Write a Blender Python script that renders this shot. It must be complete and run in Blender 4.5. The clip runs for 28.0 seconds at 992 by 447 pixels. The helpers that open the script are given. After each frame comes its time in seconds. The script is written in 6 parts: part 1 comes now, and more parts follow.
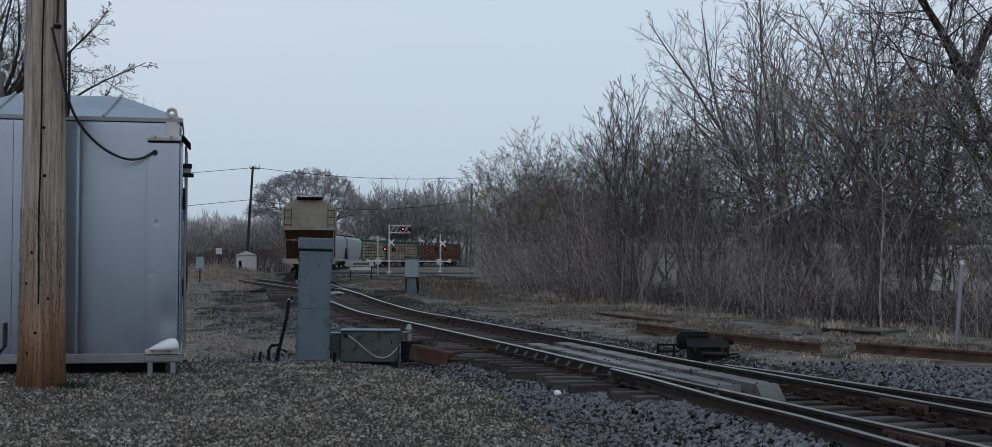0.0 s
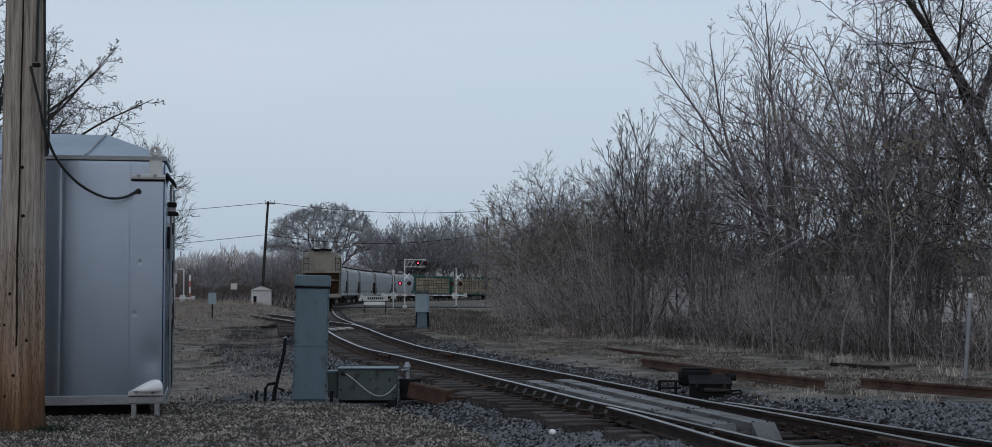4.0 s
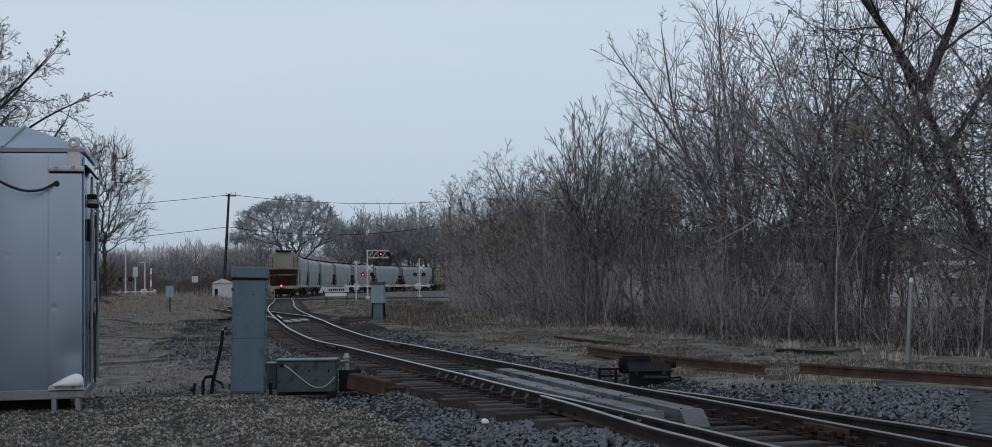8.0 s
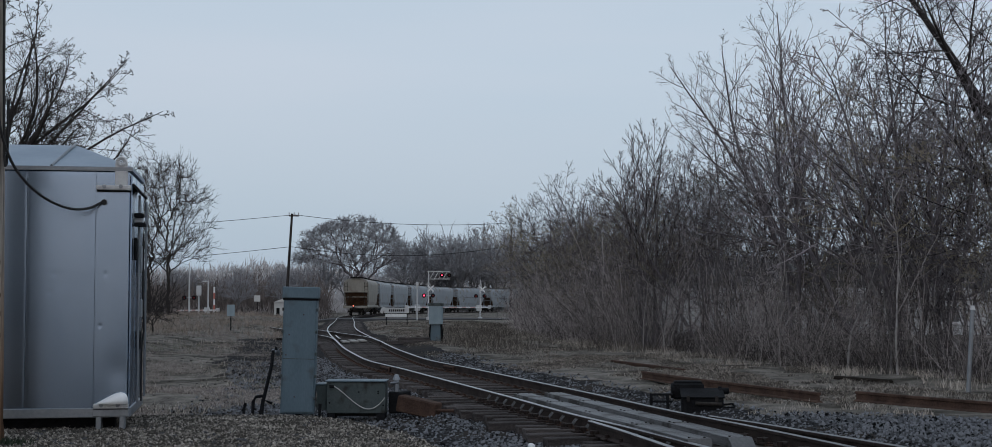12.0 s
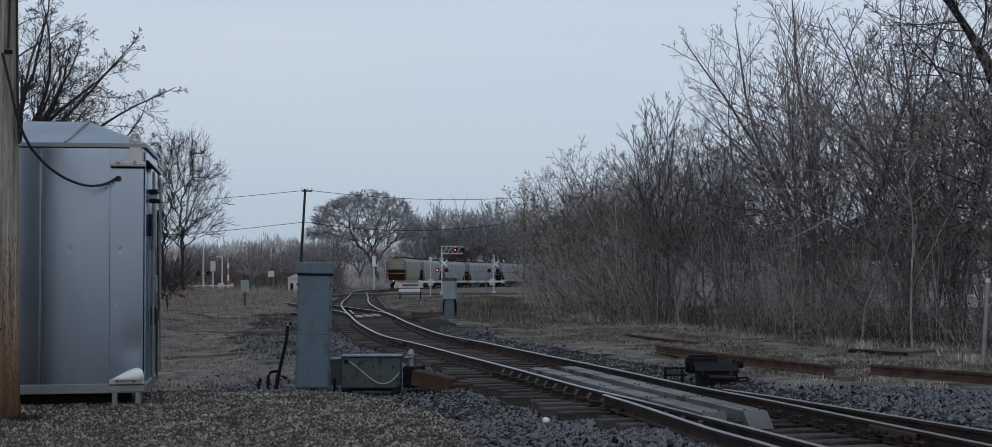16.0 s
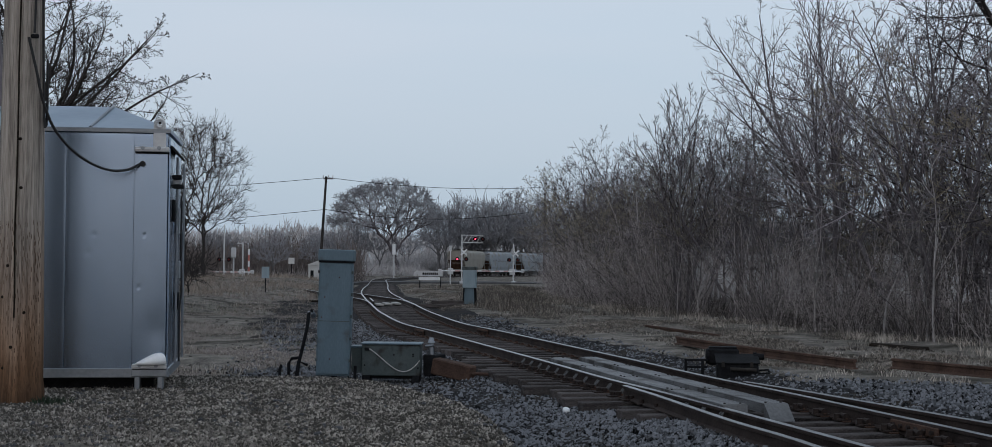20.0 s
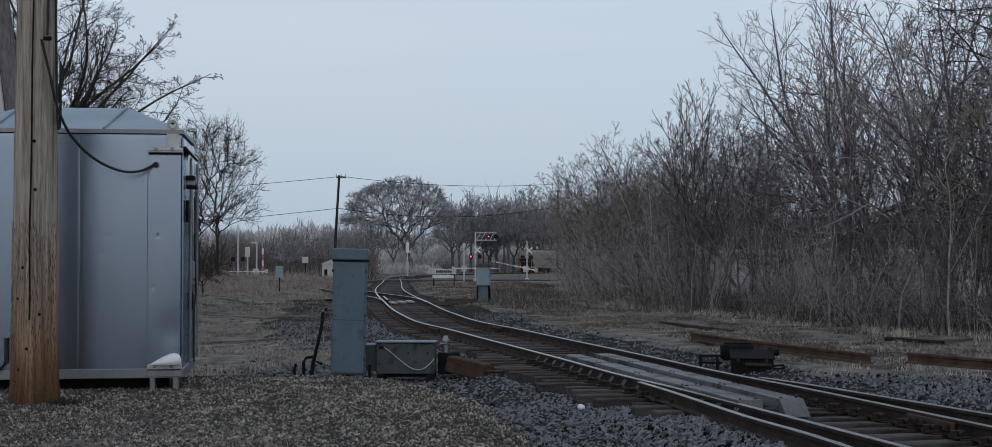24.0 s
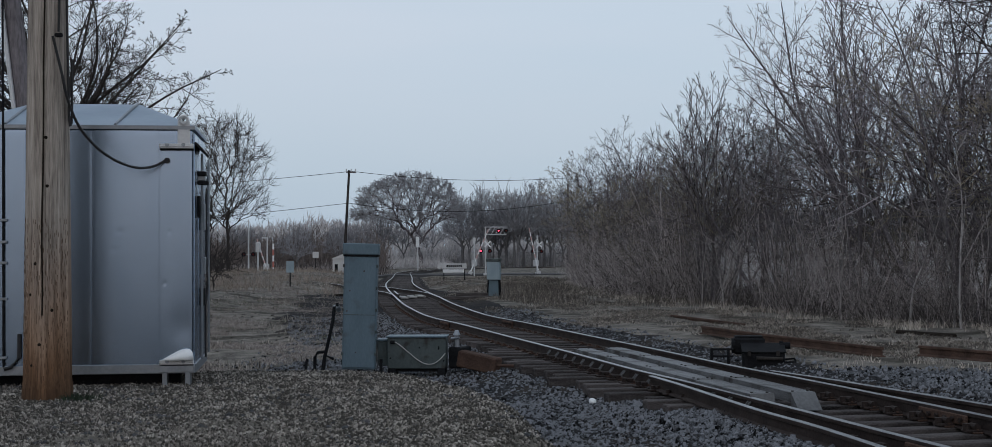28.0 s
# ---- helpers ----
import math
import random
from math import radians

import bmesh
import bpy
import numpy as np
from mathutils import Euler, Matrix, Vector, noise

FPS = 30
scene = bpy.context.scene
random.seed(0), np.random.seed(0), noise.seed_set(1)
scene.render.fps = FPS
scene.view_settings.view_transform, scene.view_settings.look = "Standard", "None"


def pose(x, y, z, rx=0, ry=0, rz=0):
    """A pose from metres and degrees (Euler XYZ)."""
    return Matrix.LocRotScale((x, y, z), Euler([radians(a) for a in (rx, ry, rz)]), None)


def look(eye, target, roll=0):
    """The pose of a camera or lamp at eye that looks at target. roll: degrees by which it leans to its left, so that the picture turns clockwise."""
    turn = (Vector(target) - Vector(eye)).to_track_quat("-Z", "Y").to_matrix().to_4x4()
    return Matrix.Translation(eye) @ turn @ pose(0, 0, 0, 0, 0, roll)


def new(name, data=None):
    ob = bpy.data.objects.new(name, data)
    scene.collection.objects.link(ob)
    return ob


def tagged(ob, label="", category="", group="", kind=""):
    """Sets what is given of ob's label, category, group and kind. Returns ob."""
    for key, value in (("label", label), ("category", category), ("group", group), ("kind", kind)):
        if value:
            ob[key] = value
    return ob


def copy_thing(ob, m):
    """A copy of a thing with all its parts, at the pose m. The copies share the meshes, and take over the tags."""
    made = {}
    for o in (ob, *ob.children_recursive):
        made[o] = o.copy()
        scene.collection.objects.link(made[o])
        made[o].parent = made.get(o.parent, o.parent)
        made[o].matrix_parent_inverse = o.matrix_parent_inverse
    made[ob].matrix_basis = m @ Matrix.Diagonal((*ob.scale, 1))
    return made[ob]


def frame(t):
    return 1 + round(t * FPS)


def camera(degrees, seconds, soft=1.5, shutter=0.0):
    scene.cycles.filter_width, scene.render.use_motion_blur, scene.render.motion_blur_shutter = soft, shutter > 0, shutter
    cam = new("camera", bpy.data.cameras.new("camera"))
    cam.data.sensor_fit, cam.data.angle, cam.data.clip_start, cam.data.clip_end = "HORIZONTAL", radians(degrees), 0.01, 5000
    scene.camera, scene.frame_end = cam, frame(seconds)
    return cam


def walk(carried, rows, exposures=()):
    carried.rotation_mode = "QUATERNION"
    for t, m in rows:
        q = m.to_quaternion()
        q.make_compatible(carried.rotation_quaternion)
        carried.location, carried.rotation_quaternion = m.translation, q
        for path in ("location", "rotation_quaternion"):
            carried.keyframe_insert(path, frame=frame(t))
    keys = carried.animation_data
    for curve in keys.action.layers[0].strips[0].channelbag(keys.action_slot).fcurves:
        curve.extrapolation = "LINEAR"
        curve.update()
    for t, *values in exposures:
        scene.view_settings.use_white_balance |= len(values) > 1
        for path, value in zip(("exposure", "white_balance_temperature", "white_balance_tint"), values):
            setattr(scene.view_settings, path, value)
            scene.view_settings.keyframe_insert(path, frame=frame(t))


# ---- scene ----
cam = camera(38.4, 28.0, 0.8)
PATH = [
    (0, (-0.974, -0.423, 1.556), (0.515, 19.518, 1.926), 0.38),
    (0.5, (-0.975, -0.264, 1.564), (0.497, 19.679, 1.907), 0.42),
    (1, (-0.977, -0.250, 1.564), (0.461, 19.695, 1.921), 0.45),
    (1.5, (-0.983, -0.260, 1.564), (0.442, 19.686, 1.925), 0.48),
    (2, (-0.986, -0.276, 1.562), (0.412, 19.671, 1.956), 0.48),
    (2.5, (-0.991, -0.252, 1.558), (0.347, 19.699, 1.965), 0.47),
    (3, (-0.939, -0.286, 1.570), (0.316, 19.668, 2.073), 0.37),
    (3.5, (-0.741, -0.306, 1.580), (0.471, 19.649, 2.124), 0.31),
    (4, (-0.625, -0.209, 1.608), (0.597, 19.736, 2.440), 0.03),
    (4.5, (-0.404, -0.236, 1.618), (0.869, 19.689, 2.788), -0.28),
    (6.5, (-0.141, -0.194, 1.601), (1.336, 19.705, 2.961), -0.94),
    (7, (-0.140, -0.159, 1.596), (1.400, 19.755, 2.626), -0.87),
    (7.5, (-0.133, -0.156, 1.598), (1.521, 19.754, 2.519), -0.84),
    (8, (-0.150, -0.148, 1.595), (1.526, 19.770, 2.284), -0.60),
    (8.5, (-0.184, -0.049, 1.600), (1.356, 19.880, 2.280), -0.40),
    (9, (-0.116, -0.021, 1.618), (1.167, 19.913, 2.611), -0.24),
    (9.5, (-0.021, -0.022, 1.610), (1.106, 19.917, 2.680), -0.07),
    (10, (0.033, -0.031, 1.612), (1.110, 19.910, 2.703), -0.10),
    (10.5, (0.042, -0.031, 1.611), (1.057, 19.913, 2.705), -0.01),
    (11, (0.053, -0.029, 1.601), (0.974, 19.922, 2.656), -0.05),
    (11.5, (0.052, -0.030, 1.603), (0.895, 19.925, 2.639), 0.00),
    (12, (0.047, -0.021, 1.604), (0.835, 19.938, 2.606), 0.04),
    (12.5, (0.055, -0.013, 1.613), (0.808, 19.950, 2.584), -0.03),
    (14.5, (0.060, -0.007, 1.605), (0.714, 19.965, 2.436), -0.27),
    (15, (0.049, 0.012, 1.605), (0.689, 19.987, 2.369), -0.26),
    (15.5, (0.043, -0.002, 1.600), (0.662, 19.976, 2.298), -0.26),
    (16, (0.038, -0.006, 1.606), (0.644, 19.974, 2.250), -0.20),
    (16.5, (0.034, -0.007, 1.609), (0.613, 19.975, 2.229), -0.16),
    (17, (0.030, -0.006, 1.604), (0.597, 19.977, 2.210), -0.07),
    (17.5, (0.025, -0.007, 1.603), (0.564, 19.977, 2.190), 0.10),
    (18, (0.024, 0.001, 1.602), (0.536, 19.986, 2.166), 0.21),
    (18.5, (0.014, 0.013, 1.608), (0.499, 20.000, 2.146), 0.35),
    (19, (0.010, 0.009, 1.608), (0.423, 19.998, 2.118), 0.41),
    (19.5, (0.010, 0.009, 1.606), (0.390, 19.998, 2.125), 0.43),
    (20, (0.010, 0.003, 1.604), (0.335, 19.994, 2.099), 0.47),
    (20.5, (0.005, 0.015, 1.609), (0.289, 20.007, 2.093), 0.49),
    (21, (0.006, 0.014, 1.606), (0.252, 20.007, 2.081), 0.44),
    (21.5, (0.015, -0.005, 1.606), (0.233, 19.989, 2.070), 0.32),
    (23.5, (0.010, 0.006, 1.605), (0.162, 20.000, 2.062), -0.01),
    (24, (0.010, 0.005, 1.608), (0.150, 19.999, 2.064), -0.04),
    (24.5, (0.013, -0.000, 1.609), (0.135, 19.994, 2.073), -0.12),
    (25, (0.012, 0.002, 1.608), (0.113, 19.997, 2.059), -0.13),
    (25.5, (0.006, 0.015, 1.602), (0.093, 20.010, 2.046), -0.16),
    (26, (0.006, 0.002, 1.606), (0.073, 19.997, 2.039), -0.22),
    (26.5, (0.000, 0.016, 1.607), (0.054, 20.012, 2.017), -0.17),
    (27, (0.003, 0.012, 1.604), (0.045, 20.008, 1.999), -0.23),
    (27.5, (0.000, 0.010, 1.610), (0.016, 20.007, 1.993), -0.24),
    (28, (0.000, -0.000, 1.610), (0.000, 19.996, 1.986), -0.25),
]
walk(cam, [(t, look(eye, target, roll)) for t, eye, target, roll in PATH], [(0.0, 0.07), (3.0, 0.03), (4.5, 0.0), (7.0, -0.01), (8.0, 0.05), (9.0, -0.05), (10.0, -0.06), (12.5, -0.04), (17.0, 0.02), (28.0, 0.02)])

# ---------------------------------------------------------------- light
world = bpy.data.worlds.new("dusk_sky")
scene.world = world
world.use_nodes = True
wn, wl = world.node_tree.nodes, world.node_tree.links
wn.clear()
sky = wn.new("ShaderNodeTexSky")
sky.sky_type = "NISHITA"
sky.sun_disc = False
sky.sun_elevation = radians(6)
sky.sun_rotation = radians(200)
sky.air_density, sky.dust_density, sky.ozone_density = 1.0, 1.5, 2.0
veil = wn.new("ShaderNodeMix")
veil.data_type = "RGBA"
veil.inputs["Factor"].default_value = 0.86
cloud = wn.new("ShaderNodeTexNoise")
cloud.inputs["Scale"].default_value = 1.6
cloud.inputs["Detail"].default_value = 4
cloud_ramp = wn.new("ShaderNodeValToRGB")
cloud_ramp.color_ramp.elements[0].position, cloud_ramp.color_ramp.elements[0].color = 0.3, (5.52, 6.72, 8.0, 1)
cloud_ramp.color_ramp.elements[1].position, cloud_ramp.color_ramp.elements[1].color = 0.7, (6.35, 7.08, 8.2, 1)
shine = wn.new("ShaderNodeBackground")
shine.inputs["Strength"].default_value = 0.1
wout = wn.new("ShaderNodeOutputWorld")
where = wn.new("ShaderNodeTexCoord")
height = wn.new("ShaderNodeSeparateXYZ")
low_sky = wn.new("ShaderNodeMapRange")
low_sky.inputs["From Min"].default_value, low_sky.inputs["From Max"].default_value = 0.0, 0.16
fade = wn.new("ShaderNodeMix")
fade.data_type = "RGBA"
fade.inputs["A"].default_value = (4.62, 5.75, 7.05, 1)
wl.new(where.outputs["Generated"], height.inputs[0])
wl.new(height.outputs["Z"], low_sky.inputs["Value"])
wl.new(low_sky.outputs["Result"], fade.inputs["Factor"])
wl.new(cloud_ramp.outputs["Color"], fade.inputs["B"])
streak = wn.new("ShaderNodeMapping")
streak.inputs["Scale"].default_value = (1.0, 1.0, 6.0)
wl.new(where.outputs["Generated"], streak.inputs["Vector"])
wl.new(streak.outputs["Vector"], cloud.inputs["Vector"])
wl.new(cloud.outputs["Fac"], cloud_ramp.inputs["Fac"])
wl.new(sky.outputs["Color"], veil.inputs["A"])
wl.new(fade.outputs["Result"], veil.inputs["B"])
west = wn.new("ShaderNodeMapRange")
west.inputs["From Min"].default_value, west.inputs["From Max"].default_value = 0.1, -0.9
west.interpolation_type = "SMOOTHSTEP"
wl.new(height.outputs["Y"], west.inputs["Value"])
band = wn.new("ShaderNodeMapRange")
band.inputs["From Min"].default_value, band.inputs["From Max"].default_value = 0.55, 0.05
band.interpolation_type = "SMOOTHSTEP"
wl.new(height.outputs["Z"], band.inputs["Value"])
both = wn.new("ShaderNodeMath")
both.operation = "MULTIPLY"
wl.new(west.outputs["Result"], both.inputs[0])
wl.new(band.outputs["Result"], both.inputs[1])
afterglow = wn.new("ShaderNodeMix")
afterglow.data_type = "RGBA"
wl.new(both.outputs[0], afterglow.inputs["Factor"])
wl.new(veil.outputs["Result"], afterglow.inputs["A"])
afterglow.inputs["B"].default_value = (7.6, 7.15, 7.1, 1)
wl.new(afterglow.outputs["Result"], shine.inputs["Color"])
wl.new(shine.outputs["Background"], wout.inputs["Surface"])
sun = new("sun", bpy.data.lights.new("sun", "SUN"))
sun.data.energy, sun.data.angle, sun.data.color = 0.15, radians(40), (1.0, 0.86, 0.78)
sun.matrix_world = look((-30, -80, 60), (0, 0, 0))


# ---------------------------------------------------------------- materials
def surface(name, low, high, scale=3.0, rough=0.85, metal=0.0, bump=0.3, bump_scale=None, island=0.0, spots=None, stretch=(1, 1, 1), gloss=0.3, spread=0.18, rough_span=0.1):
    """Two-scale mottled surface. island: how much each loose piece differs; spots: (colour, scale, amount) for stains."""
    m = bpy.data.materials.new(name)
    m.use_nodes = True
    n, l = m.node_tree.nodes, m.node_tree.links
    b = n["Principled BSDF"]
    b.inputs["Metallic"].default_value = metal
    b.inputs["Specular IOR Level"].default_value = gloss if rough < 0.7 else 0.06
    co = n.new("ShaderNodeTexCoord")
    mp = n.new("ShaderNodeMapping")
    mp.inputs["Scale"].default_value = stretch
    l.new(co.outputs["Object"], mp.inputs["Vector"])
    big, fine = n.new("ShaderNodeTexNoise"), n.new("ShaderNodeTexNoise")
    big.inputs["Scale"].default_value, big.inputs["Detail"].default_value = scale, 5
    fine.inputs["Scale"].default_value, fine.inputs["Detail"].default_value = bump_scale or scale * 9, 4
    for t in (big, fine):
        l.new(mp.outputs["Vector"], t.inputs["Vector"])
    mixed = n.new("ShaderNodeMix")
    mixed.inputs["Factor"].default_value = 0.45
    l.new(big.outputs["Fac"], mixed.inputs["A"])
    l.new(fine.outputs["Fac"], mixed.inputs["B"])
    value = mixed.outputs["Result"]
    if island:
        geo = n.new("ShaderNodeNewGeometry")
        info = n.new("ShaderNodeObjectInfo")
        add = n.new("ShaderNodeMath")
        add.operation = "ADD"
        l.new(geo.outputs["Random Per Island"], add.inputs[0])
        l.new(info.outputs["Random"], add.inputs[1])
        fit = n.new("ShaderNodeMath")
        fit.operation = "MULTIPLY_ADD"
        l.new(add.outputs[0], fit.inputs[0])
        fit.inputs[1].default_value = island
        fit.inputs[2].default_value = -island
        both = n.new("ShaderNodeMath")
        both.operation = "ADD"
        l.new(value, both.inputs[0])
        l.new(fit.outputs[0], both.inputs[1])
        value = both.outputs[0]
    ramp = n.new("ShaderNodeValToRGB")
    ramp.color_ramp.elements[0].position, ramp.color_ramp.elements[1].position = 0.5 - spread, 0.5 + spread
    ramp.color_ramp.elements[0].color, ramp.color_ramp.elements[1].color = (*low, 1), (*high, 1)
    l.new(value, ramp.inputs["Fac"])
    colour = ramp.outputs["Color"]
    if spots:
        tint, s_scale, amount = spots
        sp = n.new("ShaderNodeTexNoise")
        sp.inputs["Scale"].default_value, sp.inputs["Detail"].default_value = s_scale, 6
        l.new(co.outputs["Object"], sp.inputs["Vector"])
        sr = n.new("ShaderNodeValToRGB")
        sr.color_ramp.elements[0].position, sr.color_ramp.elements[1].position = 0.62 - amount * 0.3, 0.72 - amount * 0.3
        l.new(sp.outputs["Fac"], sr.inputs["Fac"])
        sm = n.new("ShaderNodeMix")
        sm.data_type = "RGBA"
        l.new(sr.outputs["Color"], sm.inputs["Factor"])
        l.new(colour, sm.inputs["A"])
        sm.inputs["B"].default_value = (*tint, 1)
        colour = sm.outputs["Result"]
    l.new(colour, b.inputs["Base Color"])
    rr = n.new("ShaderNodeMapRange")
    rr.inputs["To Min"].default_value, rr.inputs["To Max"].default_value = max(0.03, rough - rough_span), min(1, rough + rough_span)
    l.new(fine.outputs["Fac"], rr.inputs["Value"])
    l.new(rr.outputs["Result"], b.inputs["Roughness"])
    if bump:
        bp = n.new("ShaderNodeBump")
        bp.inputs["Strength"].default_value, bp.inputs["Distance"].default_value = bump, 0.02
        l.new(fine.outputs["Fac"], bp.inputs["Height"])
        l.new(bp.outputs["Normal"], b.inputs["Normal"])
    return m


def glow(name, colour, power):
    m = bpy.data.materials.new(name)
    m.use_nodes = True
    b = m.node_tree.nodes["Principled BSDF"]
    b.inputs["Base Color"].default_value = (*[c * 0.5 for c in colour], 1)
    b.inputs["Emission Color"].default_value = (*colour, 1)
    b.inputs["Emission Strength"].default_value = power
    return m


LITTER = surface("damp_leaf_litter", (0.035, 0.03, 0.028), (0.19, 0.164, 0.152), 3.0, 0.95, bump=0.9, bump_scale=30)
CLOD = surface("dark_soil", (0.0485, 0.043, 0.03959), (0.1261, 0.113, 0.1049), 5, 0.95, bump=0.6, bump_scale=30, island=0.3)
# stony bed; its near-black also carries the shade between stones and ties
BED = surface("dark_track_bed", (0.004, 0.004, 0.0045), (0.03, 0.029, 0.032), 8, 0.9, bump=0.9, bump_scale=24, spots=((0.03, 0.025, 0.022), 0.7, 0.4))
GRASS_SOIL = surface("dry_grass_ground", (0.024, 0.0216, 0.0195), (0.27, 0.244, 0.216), 2.2, 0.95, bump=0.9, bump_scale=22, spots=((0.05, 0.045, 0.037), 0.5, 0.35), spread=0.17)
STONE = surface("ballast_stone", (0.005, 0.0053, 0.006), (0.185, 0.193, 0.212), 7, 0.8, bump=0.3, island=0.75)
GRAVEL = surface("mound_gravel", (0.06, 0.0557, 0.05), (0.49, 0.453, 0.41), 3, 0.9, bump=0.3, island=0.4)
TIE = surface("weathered_tie", (0.009, 0.008, 0.008085), (0.135, 0.12, 0.1176), 2.5, 0.9, bump=0.6, bump_scale=30, island=0.15, stretch=(1, 6, 6))
RAIL_STEEL = surface("rusty_rail_side", (0.0194, 0.0155, 0.01445), (0.06596, 0.051, 0.04708), 3, 0.75, 0.2, bump=0.2, bump_scale=40)
RAIL_TOP = surface("worn_rail_head", (0.14, 0.141, 0.147), (0.31, 0.313, 0.327), 2, 0.34, 0.75, bump=0.05, bump_scale=20, stretch=(8, 1, 8))
RUST = surface("rust", (0.04, 0.027, 0.022), (0.12, 0.076, 0.06), 4, 0.85, 0.1, bump=0.4, bump_scale=45)
PLANK = surface("grey_weathered_cover", (0.035, 0.036, 0.039), (0.21, 0.213, 0.222), 2.0, 0.6, 0.0, bump=0.35, bump_scale=30, spots=((0.04, 0.037, 0.035), 2.0, 0.35), stretch=(0.35, 7, 7))
ALU = surface("dented_aluminium_sheet", (0.253, 0.333, 0.441), (0.323, 0.403, 0.513), 0.8, 0.235, 0.97, bump=0.02, bump_scale=3, stretch=(1, 1, 0.4), rough_span=0.03)
ALU_ROOF = surface("weathered_roof_sheet", (0.24, 0.3, 0.37), (0.33, 0.39, 0.46), 1.5, 0.5, 0.7, bump=0.05)
ALU_DARK = surface("galvanised_trim", (0.2, 0.22, 0.245), (0.31, 0.33, 0.355), 3, 0.45, 0.85, bump=0.1)
ALU_DULL = surface("dull_steel_bar", (0.07, 0.072, 0.076), (0.16, 0.163, 0.17), 3, 0.6, 0.3, bump=0.1)
WHITE_PLASTIC = surface("white_fibreglass", (0.72, 0.74, 0.76), (0.82, 0.83, 0.84), 4, 0.5, bump=0.05)
DARK = surface("dark_rubber", (0.012, 0.012, 0.013), (0.03, 0.03, 0.032), 6, 0.6, bump=0.1)
PALE_TWIG = surface("pale_sapling_bark", (0.1067, 0.1, 0.1006), (0.388, 0.365, 0.3585), 1.0, 0.9, bump=0.2, island=0.3)
CUT = surface("stained_cut", (0.07, 0.044, 0.028), (0.12, 0.075, 0.05), 6, 0.95, bump=0.1)
CRACK = surface("deep_crack", (0.012, 0.01, 0.008), (0.03, 0.024, 0.02), 6, 0.95, bump=0.1)
TEAL = surface("faded_blue_green_paint", (0.085, 0.13, 0.16), (0.13, 0.185, 0.225), 2.5, 0.5, bump=0.08, bump_scale=25, spots=((0.08, 0.1, 0.11), 3.0, 0.15), stretch=(2, 2, 0.6))
TEAL_DARK = surface("dark_green_grey_paint", (0.05, 0.068, 0.07), (0.085, 0.105, 0.107), 3, 0.55, bump=0.15, bump_scale=25, spots=((0.03, 0.03, 0.03), 4.0, 0.3))
BLACK_IRON = surface("black_iron", (0.006, 0.0065, 0.0075), (0.02, 0.021, 0.024), 5, 0.72, 0.0, bump=0.2, bump_scale=30)
CABLE = surface("grey_cable", (0.35, 0.36, 0.36), (0.5, 0.5, 0.5), 6, 0.6, bump=0.1)
DARK_BARK = surface("dark_wet_bark", (0.022, 0.02, 0.02), (0.07, 0.063, 0.06), 1.2, 0.95, bump=0.4, bump_scale=14)
BARK = surface("grey_brown_bark", (0.04, 0.037, 0.03938), (0.235, 0.214, 0.2278), 1.2, 0.95, bump=0.5, bump_scale=14, stretch=(3, 3, 0.6))
BRUSH = surface("dead_brush", (0.047, 0.0424, 0.0412), (0.45, 0.405, 0.395), 0.5, 0.95, bump=0.2, island=0.5)
TWIG = surface("dark_twig_bark", (0.032, 0.0293, 0.03119), (0.255, 0.23, 0.2436), 0.5, 0.95, bump=0.2, island=0.45)
BUDDED = surface("budding_twigs", (0.06, 0.053, 0.043), (0.28, 0.246, 0.19), 0.5, 0.95, bump=0.2, island=0.3)
STRAW = surface("dry_straw", (0.075, 0.0665, 0.059), (0.58, 0.52, 0.46), 0.7, 0.9, bump=0.1, island=0.4)
FIELD_STRAW = surface("matted_field_grass", (0.0679, 0.06, 0.05618), (0.3686, 0.33, 0.3055), 0.5, 0.9, bump=0.1, island=0.35)
RUSSET = surface("russet_dead_grass", (0.097, 0.082, 0.07276), (0.3492, 0.295, 0.2515), 0.5, 0.9, bump=0.1, island=0.35)
MOUND_SOIL = surface("gritty_mound_soil", (0.024, 0.0215, 0.0187), (0.23, 0.207, 0.178), 6, 0.95, bump=0.9, bump_scale=45, spread=0.2)
GRIT = surface("dark_gravelly_soil", (0.014, 0.0145, 0.016), (0.125, 0.128, 0.138), 5, 0.95, bump=0.9, bump_scale=40, spread=0.2)
NEW_GRASS = surface("olive_new_grass", (0.07, 0.08, 0.045), (0.17, 0.18, 0.11), 0.6, 0.9, bump=0.1, island=0.3)
WEED = surface("green_weed", (0.025, 0.036, 0.026), (0.045, 0.062, 0.042), 3, 0.85, bump=0.1, island=0.1)
ROAD = surface("asphalt_road", (0.055, 0.055, 0.058), (0.1, 0.1, 0.104), 1.5, 0.9, bump=0.2)
WHITE_PAINT = surface("white_painted_metal", (0.62, 0.64, 0.66), (0.78, 0.79, 0.8), 3, 0.5, bump=0.05)
SILVER = surface("silver_painted_mast", (0.45, 0.46, 0.48), (0.6, 0.61, 0.62), 3, 0.5, 0.3, bump=0.05)
RED_PAINT = surface("red_reflective_stripe", (0.52, 0.33, 0.32), (0.6, 0.42, 0.41), 4, 0.5, bump=0.03)
RED_GLOW = surface("red_reflective_band", (0.4, 0.12, 0.1), (0.5, 0.18, 0.15), 4, 0.5, bump=0.03)
PALE_TEAL = surface("pale_blue_green_paint", (0.2, 0.27, 0.31), (0.29, 0.36, 0.4), 2.5, 0.5, bump=0.08, stretch=(2, 2, 0.6))
PALE_BOARD = surface("bleached_board", (0.22, 0.215, 0.205), (0.42, 0.41, 0.395), 2.0, 0.85, bump=0.3, stretch=(1, 5, 5))
